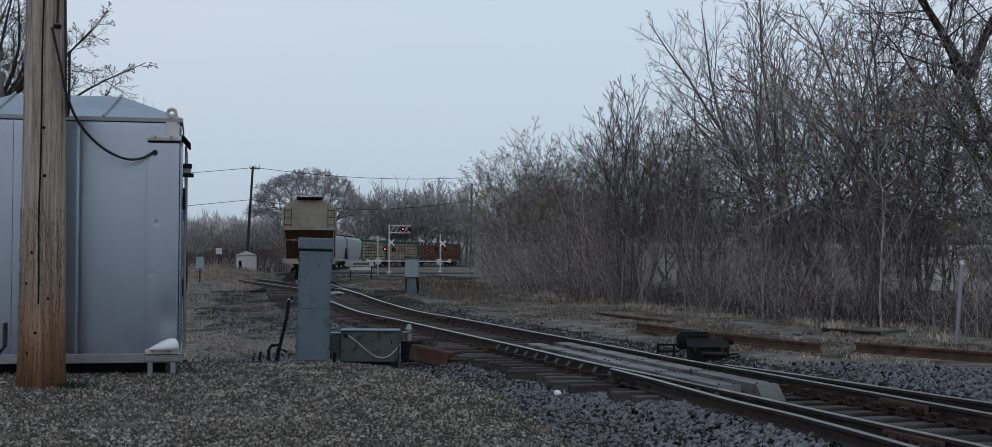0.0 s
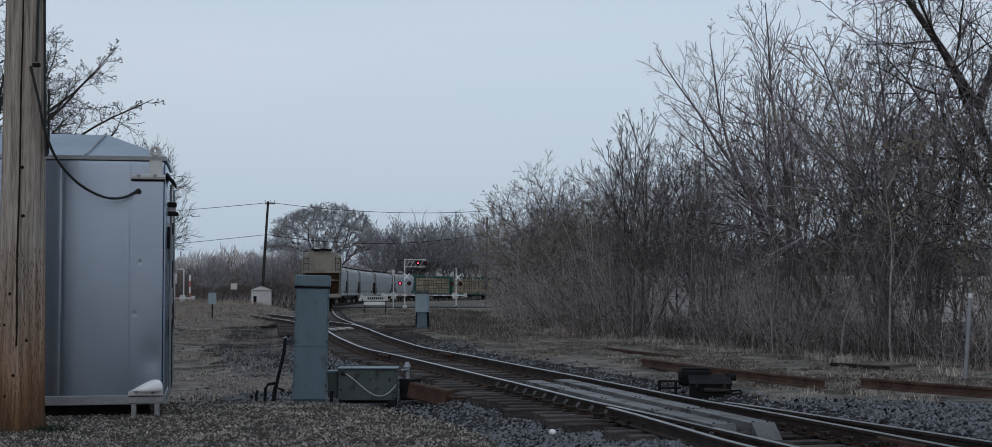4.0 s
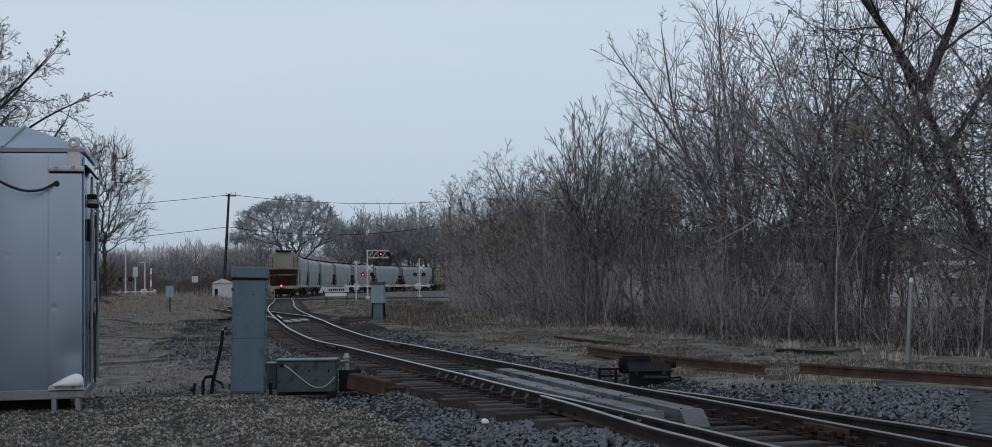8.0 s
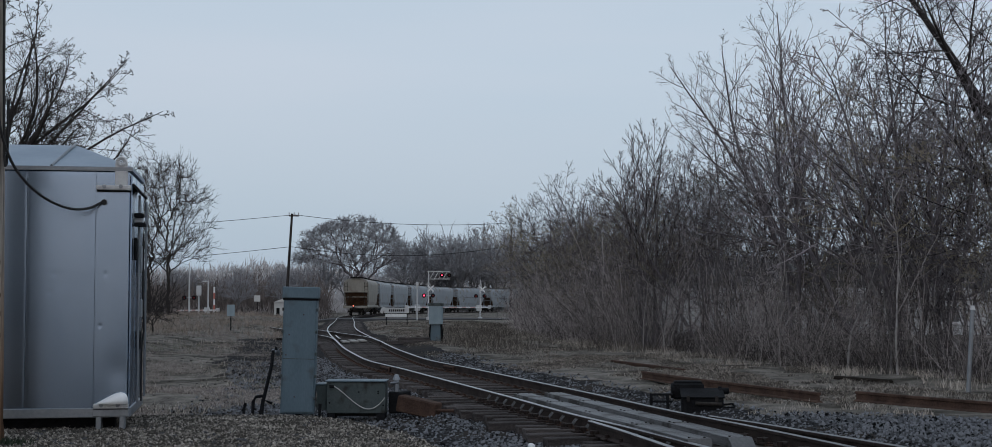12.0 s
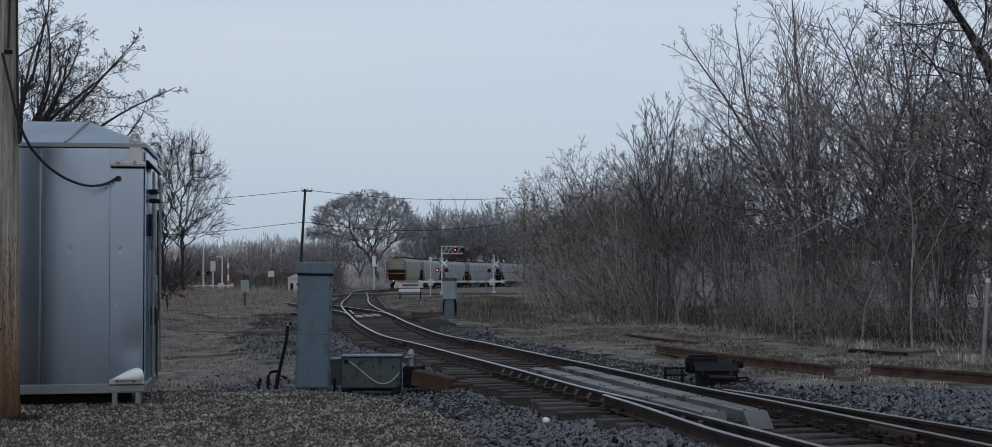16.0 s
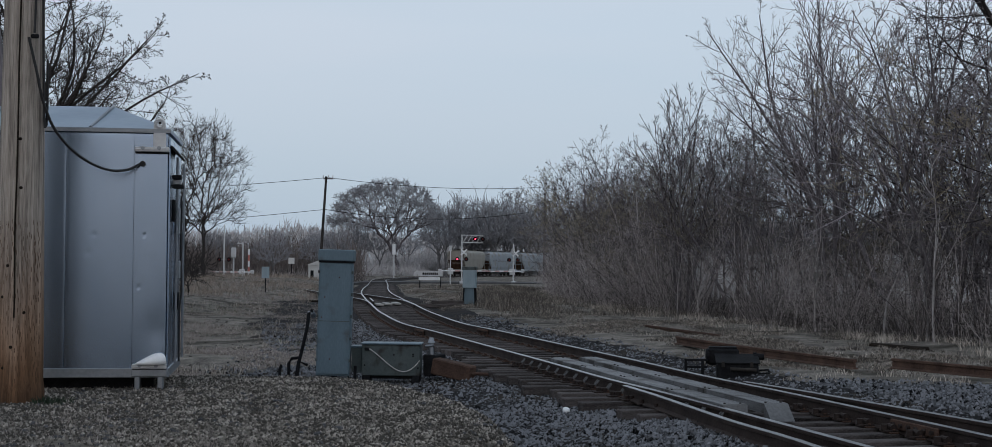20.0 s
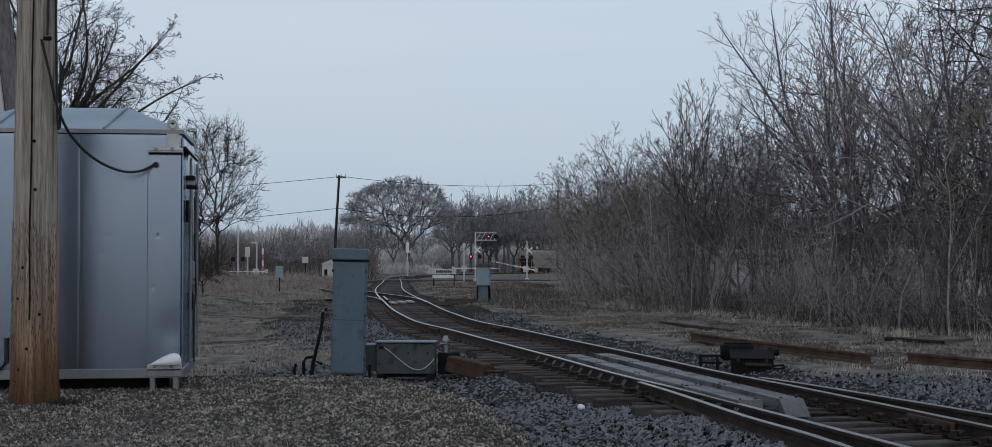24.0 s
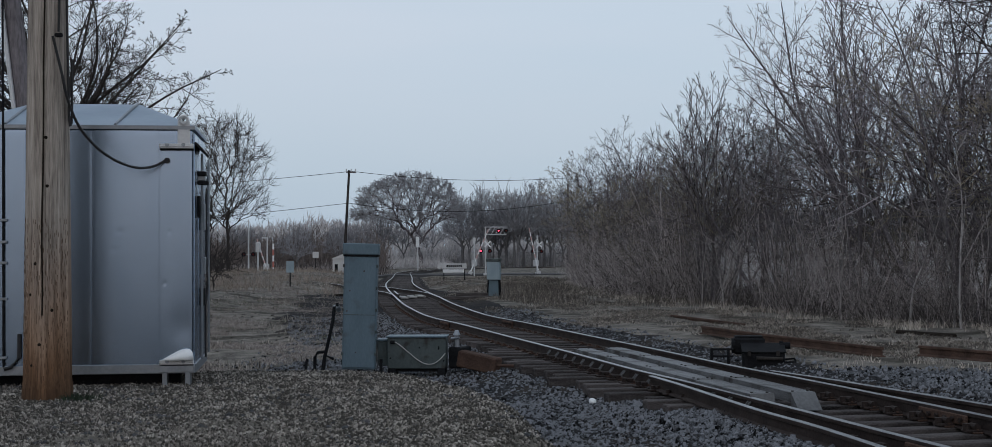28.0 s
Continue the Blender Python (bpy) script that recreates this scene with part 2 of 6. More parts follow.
YELLOW = surface("yellow_sign_sheet", (0.62, 0.55, 0.05), (0.72, 0.64, 0.08), 4, 0.5, bump=0.03)
RED_LAMP = glow("lit_red_lens", (1.0, 0.05, 0.11), 4.0)
TAIL_LAMP = glow("lit_tail_marker", (1.0, 0.13, 0.08), 3.5)
RED_LENS = surface("unlit_red_lens", (0.12, 0.015, 0.015), (0.18, 0.02, 0.02), 4, 0.25, bump=0.0)
HOPPER_TAN = surface("tan_hopper_paint", (0.2, 0.19, 0.168), (0.29, 0.275, 0.245), 0.7, 0.6, bump=0.06, spots=((0.2, 0.17, 0.14), 0.9, 0.2), stretch=(1, 1, 0.4))
HOPPER_GREY = surface("grey_hopper_paint", (0.21, 0.235, 0.26), (0.29, 0.315, 0.34), 0.6, 0.55, bump=0.06, spots=((0.2, 0.18, 0.16), 0.8, 0.25), stretch=(1, 1, 0.3))
SLOPE_BROWN = surface("rust_brown_slope_sheet", (0.05, 0.03, 0.02), (0.12, 0.072, 0.045), 1.2, 0.8, bump=0.1)
TRUCK_BLACK = surface("grimy_truck_steel", (0.018, 0.017, 0.017), (0.05, 0.046, 0.043), 3, 0.8, bump=0.2)
FLAT_GREEN = surface("green_flat_car_paint", (0.02, 0.075, 0.06), (0.035, 0.11, 0.09), 1, 0.6, bump=0.05)
LUMBER = surface("wrapped_lumber", (0.15, 0.125, 0.095), (0.34, 0.29, 0.22), 1.0, 0.8, bump=0.1, island=0.2)
LUMBER_RED = surface("red_brown_lumber_wrap", (0.08, 0.035, 0.028), (0.14, 0.065, 0.05), 1.0, 0.8, bump=0.1, island=0.15)
SHED_WHITE = surface("pale_hut_paint", (0.5, 0.5, 0.5), (0.62, 0.62, 0.61), 2, 0.6, bump=0.05)
WAREHOUSE = surface("pale_house_siding", (0.45, 0.46, 0.48), (0.62, 0.63, 0.65), 0.4, 0.6, bump=0.1, stretch=(4, 4, 0.3))
ROOFING = surface("dark_grey_roofing", (0.12, 0.125, 0.135), (0.2, 0.205, 0.215), 0.6, 0.85, bump=0.2)
FIELD_TWIG = surface("reddish_brown_twigs", (0.1, 0.084, 0.08), (0.23, 0.196, 0.185), 0.2, 0.95, bump=0.1, island=0.2)
# far twigs and bark are paled, so distance haze sits in their colour
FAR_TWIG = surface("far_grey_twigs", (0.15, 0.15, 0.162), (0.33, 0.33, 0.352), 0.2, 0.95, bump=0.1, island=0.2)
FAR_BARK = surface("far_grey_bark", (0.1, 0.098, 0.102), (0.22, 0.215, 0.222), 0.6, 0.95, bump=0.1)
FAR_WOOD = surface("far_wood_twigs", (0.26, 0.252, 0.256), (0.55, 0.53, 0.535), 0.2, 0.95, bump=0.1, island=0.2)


# ---------------------------------------------------------------- mesh tools
def part(name, bm, material, parent=None, label="", smooth=False):
    me = bpy.data.meshes.new(name)
    bm.to_mesh(me)
    bm.free()
    if smooth:
        for p in me.polygons:
            p.use_smooth = True
    me.materials.append(material)
    ob = new(name, me)
    if parent is not None:
        ob.parent = parent
    if label:
        ob["label"] = label
    return ob


def thing(name, label, category, x=0, y=0, z=0, rz=0, group="", kind="", rx=0, ry=0):
    ob = new(name)
    ob.empty_display_size = 0.2
    ob.matrix_world = pose(x, y, z, rx, ry, rz)
    return tagged(ob, label, category, group, kind)


def box(bm, c, s, bevel=0.0, rot=None):
    """A box with centre c and size s, its edges bevelled, turned by the matrix rot about its centre."""
    m = Matrix.Translation(c) @ (rot.to_4x4() if rot else Matrix()) @ Matrix.Diagonal((*s, 1))
    r = bmesh.ops.create_cube(bm, size=1, matrix=m)
    if bevel:
        edges = list({e for v in r["verts"] for e in v.link_edges})
        bmesh.ops.bevel(bm, geom=edges, offset=bevel, segments=1, affect="EDGES", profile=0.5)
    return bm


def rod(bm, a, b, r0, r1=None, n=8):
    """A tapered round rod from a to b with closed ends."""
    a, b = Vector(a), Vector(b)
    r1 = r0 if r1 is None else r1
    d = (b - a).normalized()
    u = d.orthogonal().normalized()
    w = d.cross(u)
    rings = []
    for p, r in ((a, r0), (b, r1)):
        rings.append([bm.verts.new(p + (u * math.cos(k * math.tau / n) + w * math.sin(k * math.tau / n)) * r) for k in range(n)])
    for k in range(n):
        bm.faces.new((rings[0][k], rings[0][(k + 1) % n], rings[1][(k + 1) % n], rings[1][k]))
    bm.faces.new(rings[0][::-1])
    bm.faces.new(rings[1])
    return bm


def tube(bm, pts, r, n=6):
    pts = [Vector(p) for p in pts]
    rings = []
    for i, p in enumerate(pts):
        d = (pts[min(i + 1, len(pts) - 1)] - pts[max(i - 1, 0)]).normalized()
        u = d.cross(Vector((0.31, 0.17, 0.93))).normalized()
        w = d.cross(u)
        rings.append([bm.verts.new(p + (u * math.cos(k * math.tau / n) + w * math.sin(k * math.tau / n)) * r) for k in range(n)])
    for q, s in zip(rings, rings[1:]):
        for k in range(n):
            bm.faces.new((q[k], q[(k + 1) % n], s[(k + 1) % n], s[k]))
    bm.faces.new(rings[0][::-1])
    bm.faces.new(rings[-1])
    return bm


def sag(a, b, drop, n=12):
    a, b = Vector(a), Vector(b)
    return [a.lerp(b, k / n) - Vector((0, 0, 4 * drop * (k / n) * (1 - k / n))) for k in range(n + 1)]


def stuff_mesh(name, verts, faces, material, label, category, parent=None, kind="stuff"):
    me = bpy.data.meshes.new(name)
    me.from_pydata(verts, [], faces)
    me.materials.append(material)
    ob = new(name, me)
    if parent is not None:
        ob.parent = parent
        ob["kind"] = kind
    else:
        tagged(ob, label, category, kind=kind)
    return ob


# ---------------------------------------------------------------- lie of the land and the line of the track
LINE = [(5.9, 4.0), (4.78, 10.0), (4.2, 12.6), (3.80, 14.4), (3.14, 17.3), (2.55, 19.6), (1.88, 22.8), (0.9, 27.2), (-0.05, 31.5), (-0.95, 35.3), (-1.72, 40.6), (-2.2, 44.5), (-2.92, 51.4), (-3.75, 60),
        (-4.9, 73), (-5.95, 88), (-6.95, 105), (-8.35, 127), (-9.65, 147), (-10.35, 166), (-10.0, 189), (-8.3, 215), (-4.9, 240), (-0.3, 261), (7.0, 282), (20, 304), (45, 322), (90, 342), (160, 356)]


def spline(pts, step=0.5):
    """Evenly stepped points along a smooth curve through pts."""
    p = [Vector((*q, 0)) for q in pts]
    p = [p[0] * 2 - p[1]] + p + [p[-1] * 2 - p[-2]]
    out = []
    for i in range(1, len(p) - 2):
        a, b, c, d = p[i - 1 : i + 3]
        n = max(2, int((c - b).length / 0.25))
        for k in range(n):
            t = k / n
            out.append(0.5 * (2 * b + (c - a) * t + (2 * a - 5 * b + 4 * c - d) * t * t + (3 * b - a - 3 * c + d) * t**3))
    out.append(p[-2])
    run = np.concatenate([[0], np.cumsum([(q - r).length for q, r in zip(out[1:], out)])])
    s = np.arange(0, run[-1], step)
    xy = np.array([v[:2] for v in out])
    return np.stack([np.interp(s, run, xy[:, 0]), np.interp(s, run, xy[:, 1])], 1)


TRACK = spline(LINE, 0.25)
RUN = np.arange(len(TRACK)) * 0.25


def grade(y):
    """Height of the rail tops: level at first, then gently falling."""
    return -0.0075 * max(0.0, y - 50)


def on_track(s):
    x, y = np.interp(s, RUN, TRACK[:, 0]), np.interp(s, RUN, TRACK[:, 1])
    x2, y2 = np.interp(s + 0.5, RUN, TRACK[:, 0]), np.interp(s + 0.5, RUN, TRACK[:, 1])
    d = Vector((x2 - x, y2 - y, 0)).normalized()
    return Vector((x, y, grade(y))), d


TX, TY = TRACK[:, 0], TRACK[:, 1]


def step(a, b, v):
    t = min(1.0, max(0.0, (v - a) / (b - a)))
    return t * t * (3 - 2 * t)


def off_track(x, y):
    """Signed distance to the right of the track (approximate)."""
    return x - float(np.interp(y, TY, TX)) if y < 250 else 99.0


def mound_share(x, y):
    """1 on the gravel mound, 0 off it."""
    x += 0.18 * noise.noise((x * 0.9, y * 0.9, 11)) + 0.07 * noise.noise((x * 3, y * 3, 4))
    edge = 17.6 - 0.5 * max(0.0, x + 2.6) ** 2 * step(-2.6, 0.3, x)
    return (1 - step(edge - 0.7, edge + 1.5, y)) * (1 - step(-0.1, 1.3, x - 0.03 * (12 - y)))


def land(x, y):
    g = grade(y)
    d = off_track(x, y)
    base = -0.42 if d < 0 else -0.14
    base += 0.05 * noise.noise((x * 0.35, y * 0.35, 3)) + 0.04 * noise.noise((x * 1.1, y * 1.1, 7)) * step(16, 22, y)
    # the gravel mound on which the hut and the pole stand
    mound = mound_share(x, y)
    base = base + (0.18 - base) * mound
    # hummocks in the field
    base += (0.16 * noise.noise((x * 0.22, y * 0.13, 17)) + 0.07 * noise.noise((x * 0.7, y * 0.4, 19))) * step(19, 28, y) * (1 - step(90, 120, y)) * step(-3.2, -5.0, d)
    # grassy rise left of the line
    base += (0.45 * step(30, 60, y) * (1 - step(90, 140, y)) + 0.55 * step(70, 100, y) * (1 - step(108, 120, y))) * step(-5, -14, x)
    # ballast bed
    bed = 1 - step(1.35, 3.0, abs(d + 0.0))
    return g + base + (-0.29 - base) * bed


def gritty(x, y):
    """Dark gravel beside the switch: between the rails and the old siding, and from the hut to the cases."""
    d = off_track(x, y)
    w = 0.9 * noise.noise((x * 0.6, y * 0.4, 41)) + 0.4 * noise.noise((x * 2.1, y * 1.6, 42))
    if d > 0:
        return d > 1.4 and y < 20.6 + w and x < float(np.interp(y, (13.5, 16.6, 18.8, 20.8, 22.3), (12, 10, 8.6, 7.2, 6.2))) - 0.25 + 0.5 * w
    return d < -1.4 and 15.5 < y < 26.0 + 1.6 * w - 0.9 * max(0.0, -x - 2.8) and x > -7.5


def build_ground():
    xs = sorted(set([-900, -500, -250, -140] + [-80 + 5 * k for k in range(11)] + [-30 + 1.0 * k for k in range(18)] + [-12 + 0.3 * k for k in range(88)] + [14.4 + 1.2 * k for k in range(20)] + [40, 50, 65, 90, 140, 250, 500, 900]))
    ys = sorted(set([-300, -100, -40, -15, -5, 0, 4] + [6 + 0.3 * k for k in range(115)] + [40.5 + 1.0 * k for k in range(60)] + [100.5 + 4 * k for k in range(50)] + [320, 400, 600, 1000, 2000, 3500]))
    verts = [(x, y, land(x, y) if y < 310 else land(x, 305) - 0.002 * (y - 305)) for y in ys for x in xs]
    w = len(xs)
    faces = [(j * w + i, j * w + i + 1, (j + 1) * w + i + 1, (j + 1) * w + i) for j in range(len(ys) - 1) for i in range(w - 1)]
    ob = stuff_mesh("ground", verts, faces, GRASS_SOIL, "brown winter ground with dry grass and bare soil", "ground", kind="structure")
    ob.data.materials.append(MOUND_SOIL)
    ob.data.materials.append(GRIT)
    for p in ob.data.polygons:
        p.use_smooth = True
        if p.center.y < 20 and mound_share(p.center.x, p.center.y) > 0.35:
            p.material_index = 1
        elif 9 < p.center.y < 29 and abs(p.center.x) < 14 and gritty(p.center.x, p.center.y):
            p.material_index = 2
    return ob


def sweep_rail(name, pts, parent, height=0.171, top=0.0, mats=(RAIL_STEEL, RAIL_TOP), label=""):
    """A rail of true section (foot, web, head) along plan points; top: height of the head over grade()."""
    prof = [(-0.07, -height), (0.07, -height), (0.07, -height + 0.012), (0.012, -height + 0.032), (0.010, -0.048), (0.036, -0.038), (0.036, -0.006), (0.028, 0.0), (-0.028, 0.0), (-0.036, -0.006), (-0.036, -0.038), (-0.010, -0.048), (-0.012, -height + 0.032), (-0.07, -height + 0.012)]
    n = len(prof)
    verts, faces, slots = [], [], []
    for i, (x, y) in enumerate(pts):
        a, b = pts[max(i - 1, 0)], pts[min(i + 1, len(pts) - 1)]
        d = Vector((b[0] - a[0], b[1] - a[1], 0)).normalized()
        r = Vector((d.y, -d.x, 0))
        z = grade(y) + top
        verts += [(x + r.x * u, y + r.y * u, z + v) for u, v in prof]
        if i:
            for k in range(n):
                faces.append(((i - 1) * n + k, (i - 1) * n + (k + 1) % n, i * n + (k + 1) % n, i * n + k))
                slots.append(1 if k in (6, 7, 8) else 0)
    faces += [tuple(range(n))[::-1], tuple(range((len(pts) - 1) * n, len(pts) * n))]
    slots += [0, 0]
    me = bpy.data.meshes.new(name)
    me.from_pydata(verts, [], faces)
    for m in mats:
        me.materials.append(m)
    me.polygons.foreach_set("material_index", slots)
    ob = new(name, me)
    ob.parent = parent
    if label:
        ob["label"] = label
    return ob


def beside(pts, off):
    """Plan points moved off metres to the right of their run."""
    d = np.gradient(pts, axis=0)
    d /= np.linalg.norm(d, axis=1)[:, None]
    return np.stack([pts[:, 0] + d[:, 1] * off, pts[:, 1] - d[:, 0] * off], 1)


def build_bed():
    """Dark stony bed along the track, lying on the ground."""
    verts, faces = [], []
    n = 13
    pts = TRACK[::4]
    pts = pts[pts[:, 1] < 262]
    for i in range(len(pts)):
        a, b = pts[max(i - 1, 0)], pts[min(i + 1, len(pts) - 1)]
        d = (b - a) / np.linalg.norm(b - a)
        for k in range(n):
            o = (-3.1 + 6.0 * k / (n - 1)) * (1 - 0.36 * step(58, 80, pts[i][1])) + 0.25 * noise.noise((i * 0.31, k * 2.0, 0)) * (k in (0, n - 1))
            if o < 0:
                o *= 1 + (0.55 + 0.35 * noise.noise((pts[i][1] * 0.12, 0, 8))) * step(30, 40, pts[i][1]) * (1 - step(68, 84, pts[i][1]))
            x, y = pts[i][0] + d[1] * o, pts[i][1] - d[0] * o
            verts.append((x, y, land(x, y) + (0.012 if 0 < k < n - 1 else -0.02)))
        if i:
            for k in range(n - 1):
                faces.append(((i - 1) * n + k, (i - 1) * n + k + 1, i * n + k + 1, i * n + k))
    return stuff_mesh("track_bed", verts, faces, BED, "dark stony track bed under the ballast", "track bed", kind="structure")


def build_track():
    track = thing("railway_track", "main railway track of steel rails on weathered wooden ties in grey ballast", "railway track", kind="structure")
    main = TRACK[::2]
    for off in (-0.753, 0.753):
        sweep_rail("rail", beside(main, off), track)
    # the switch rails that spread from the running rails
    for pts in ([(1.98, 18.3), (2.24, 16.9), (2.63, 14.4), (2.83, 13.5), (3.0, 12.6), (3.3, 10.5), (3.75, 7)], [(3.66, 19.0), (4.08, 17.9), (4.53, 16.5), (5.12, 14.66), (5.75, 12.6), (6.9, 8)]):
        sweep_rail("switch_rail", spline(pts, 0.5), track, 0.16, -0.004)
    # the branch that leaves to the left beyond the tall case
    branch = spline([(-2.75, 49.5), (-3.55, 56.5), (-4.95, 63.5), (-6.7, 72), (-8.8, 82), (-11.2, 92), (-13.6, 101)], 0.5)
    sweep_rail("branch_rail", beside(branch, 0.753), track)
    sweep_rail("branch_rail", beside(branch[8:], -0.753), track)
    guard = [tuple(p) for p in beside(TRACK[np.searchsorted(TY, 53):np.searchsorted(TY, 60)], -0.55)]
    sweep_rail("guard_rail", guard, track, 0.16, 0.01)
    for k in range(3):
        p, d = on_track(float(np.interp(53.0 + 0.9 * k, TY, RUN)))
        r = Vector((d.y, -d.x, 0))
        q = p + r * (0.36 * k - 0.38)
        ob = part("frog_board", box(bmesh.new(), (0, 0, 0), (0.24, 1.7, 0.06), 0.01), PALE_BOARD, track, "pale board between the rails")
        ob.matrix_world = pose(q.x, q.y, p.z - 0.1, 0, 0, math.degrees(math.atan2(d.y, d.x)) - 90 + 3)
    # ties: long ones under the switch
    spacing, s = 0.52, 1.5
    made = {}
    far_v, far_f = [], []
    while s < 150:
        p, d = on_track(s)
        length = 2.6
        if p.y < 19:
            length = 2.75 + 0.2 * (19 - p.y)
        left = 16.6 < p.y < 25.5
        if left:
            length = (2.72 if p.y > 18.6 else 2.62) + 0.3 * random.random()
        if 52 < p.y < 66:
            length = 3.6
        key = round(length, 1)
        jig = random.uniform(-0.04, 0.04)
        if s < 110:
            if key not in made:
                bm = box(bmesh.new(), (0, 0, -0.088), (key, 0.21, 0.176), 0.012)
                made[key] = part("tie", bm, TIE, track)
                ob = made[key]
            else:
                ob = new("tie", made[key].data)
                ob.parent = track
            shift = (key - 2.6) / 2 * (1.0 if p.y < 20 and not left else -1)
            r = Vector((d.y, -d.x, 0))
            q = p + r * (shift + jig)
            ob.matrix_world = pose(q.x, q.y, p.z - 0.172, 0, random.uniform(-0.6, 0.6), math.degrees(math.atan2(d.y, d.x)) - 90 + random.uniform(-1, 1))
        else:
            r = Vector((d.y, -d.x, 0))
            o = len(far_v)
            for a in (-1.3, 1.3):
                for b in (-0.11, 0.11):
                    for c in (-0.3, -0.172):
                        v = p + r * a + d * b
                        far_v.append((v.x, v.y, p.z + c))
            far_f += [tuple(o + k for k in f) for f in ((0, 1, 3, 2), (4, 6, 7, 5), (0, 4, 5, 1), (2, 3, 7, 6), (1, 5, 7, 3))]
        s += spacing
    stuff_mesh("far_ties", far_v, far_f, TIE, "", "", track)
    # plates, spikes and rail braces on the nearer ties
    plate_bm = box(bmesh.new(), (0, 0, 0.008), (0.34, 0.19, 0.016), 0.003)
    for sx in (-0.11, 0.11):
        box(plate_bm, (sx, 0.055, 0.03), (0.03, 0.03, 0.03), 0.004)
        box(plate_bm, (sx, -0.055, 0.03), (0.03, 0.03, 0.03), 0.004)
    plate = part("tie_plate", plate_bm, RUST, track)
    brace_bm = box(bmesh.new(), (-0.17, 0, 0.012), (0.24, 0.14, 0.022), 0.005)
    box(brace_bm, (-0.15, 0, 0.045), (0.08, 0.12, 0.05), 0.01)
    rod(brace_bm, (-0.23, 0, 0.02), (-0.23, 0, 0.07), 0.03, n=8)
    brace = part("rail_brace", brace_bm, RAIL_STEEL, track)
    bars_bm = bmesh.new()
    for sy in (-0.03, 0.03):
        box(bars_bm, (-0.083, sy * 1.1, 0.076), (0.125, 0.02, 0.018), 0.003, Euler((0, radians(-52), 0)).to_matrix())
    bars_me = bpy.data.meshes.new("brace_bars")
    bars_bm.to_mesh(bars_me)
    bars_bm.free()
    bars_me.materials.append(ALU_DULL)
    clip_bm = box(bmesh.new(), (-0.13, 0, 0.02), (0.17, 0.14, 0.03), 0.008)
    rod(clip_bm, (-0.11, -0.06, 0.05), (-0.11, 0.06, 0.05), 0.042, n=10)
    rod(clip_bm, (-0.19, 0, 0.03), (-0.19, 0, 0.09), 0.037, n=8)
    clip = part("rail_clip", clip_bm, RAIL_STEEL, track)
    bar_at = ((14.3, 0.753, -0.045), (14.3, 0.753, 0.045), (11.9, -0.753, -0.045), (33.0, 0.753, -0.045), (33.0, -0.753, 0.045), (33.0, -0.753, -0.045))
    for y, off, side in bar_at:
        p, d = on_track(float(np.interp(y, TY, RUN)))
        r = Vector((d.y, -d.x, 0))
        q = p + r * (off + side)
        bar = part("joint_bar", box(bmesh.new(), (0, 0, 0), (0.03, 0.92, 0.1), 0.008), RUST, track, "rusty bolted joint bar")
        bar.matrix_world = pose(q.x, q.y, p.z - 0.085, 0, 0, math.degrees(math.atan2(d.y, d.x)) - 90)
        for k in range(6):
            sx = math.copysign(1, side)
            part("joint_bolt", rod(bmesh.new(), (0, -0.38 + 0.152 * k, 0.0), (sx * 0.045, -0.38 + 0.152 * k, 0.0), 0.024, n=6), RAIL_STEEL, bar)
    first = True
    used = []
    s = 1.5
    while s < 44:
        p, d = on_track(s)
        ang = math.degrees(math.atan2(d.y, d.x)) - 90
        r = Vector((d.y, -d.x, 0))
        for side in (-1, 1):
            q = p + r * 0.753 * side
            ob = plate if first else new("tie_plate", plate.data)
            ob.parent = track
            ob.matrix_world = pose(q.x, q.y, -0.171, 0, 0, ang)
            if p.y < 24:
                for inner in ((1, -1) if p.y < 17.5 else (1,)):
                    far_one = p.y > 15.4 and side < 0 and inner > 0
                    first_one = brace if far_one else clip
                    ob = first_one if first_one not in used else new(first_one.name.split(".")[0], first_one.data)
                    used.append(first_one)
                    ob.parent = track
                    ob.matrix_world = pose(q.x, q.y, -0.168, 0, 0, ang + (0 if side * inner < 0 else 180))
                    if far_one:
                        new("brace_bars", bars_me).parent = ob
                    first = False
        s += spacing
    return track


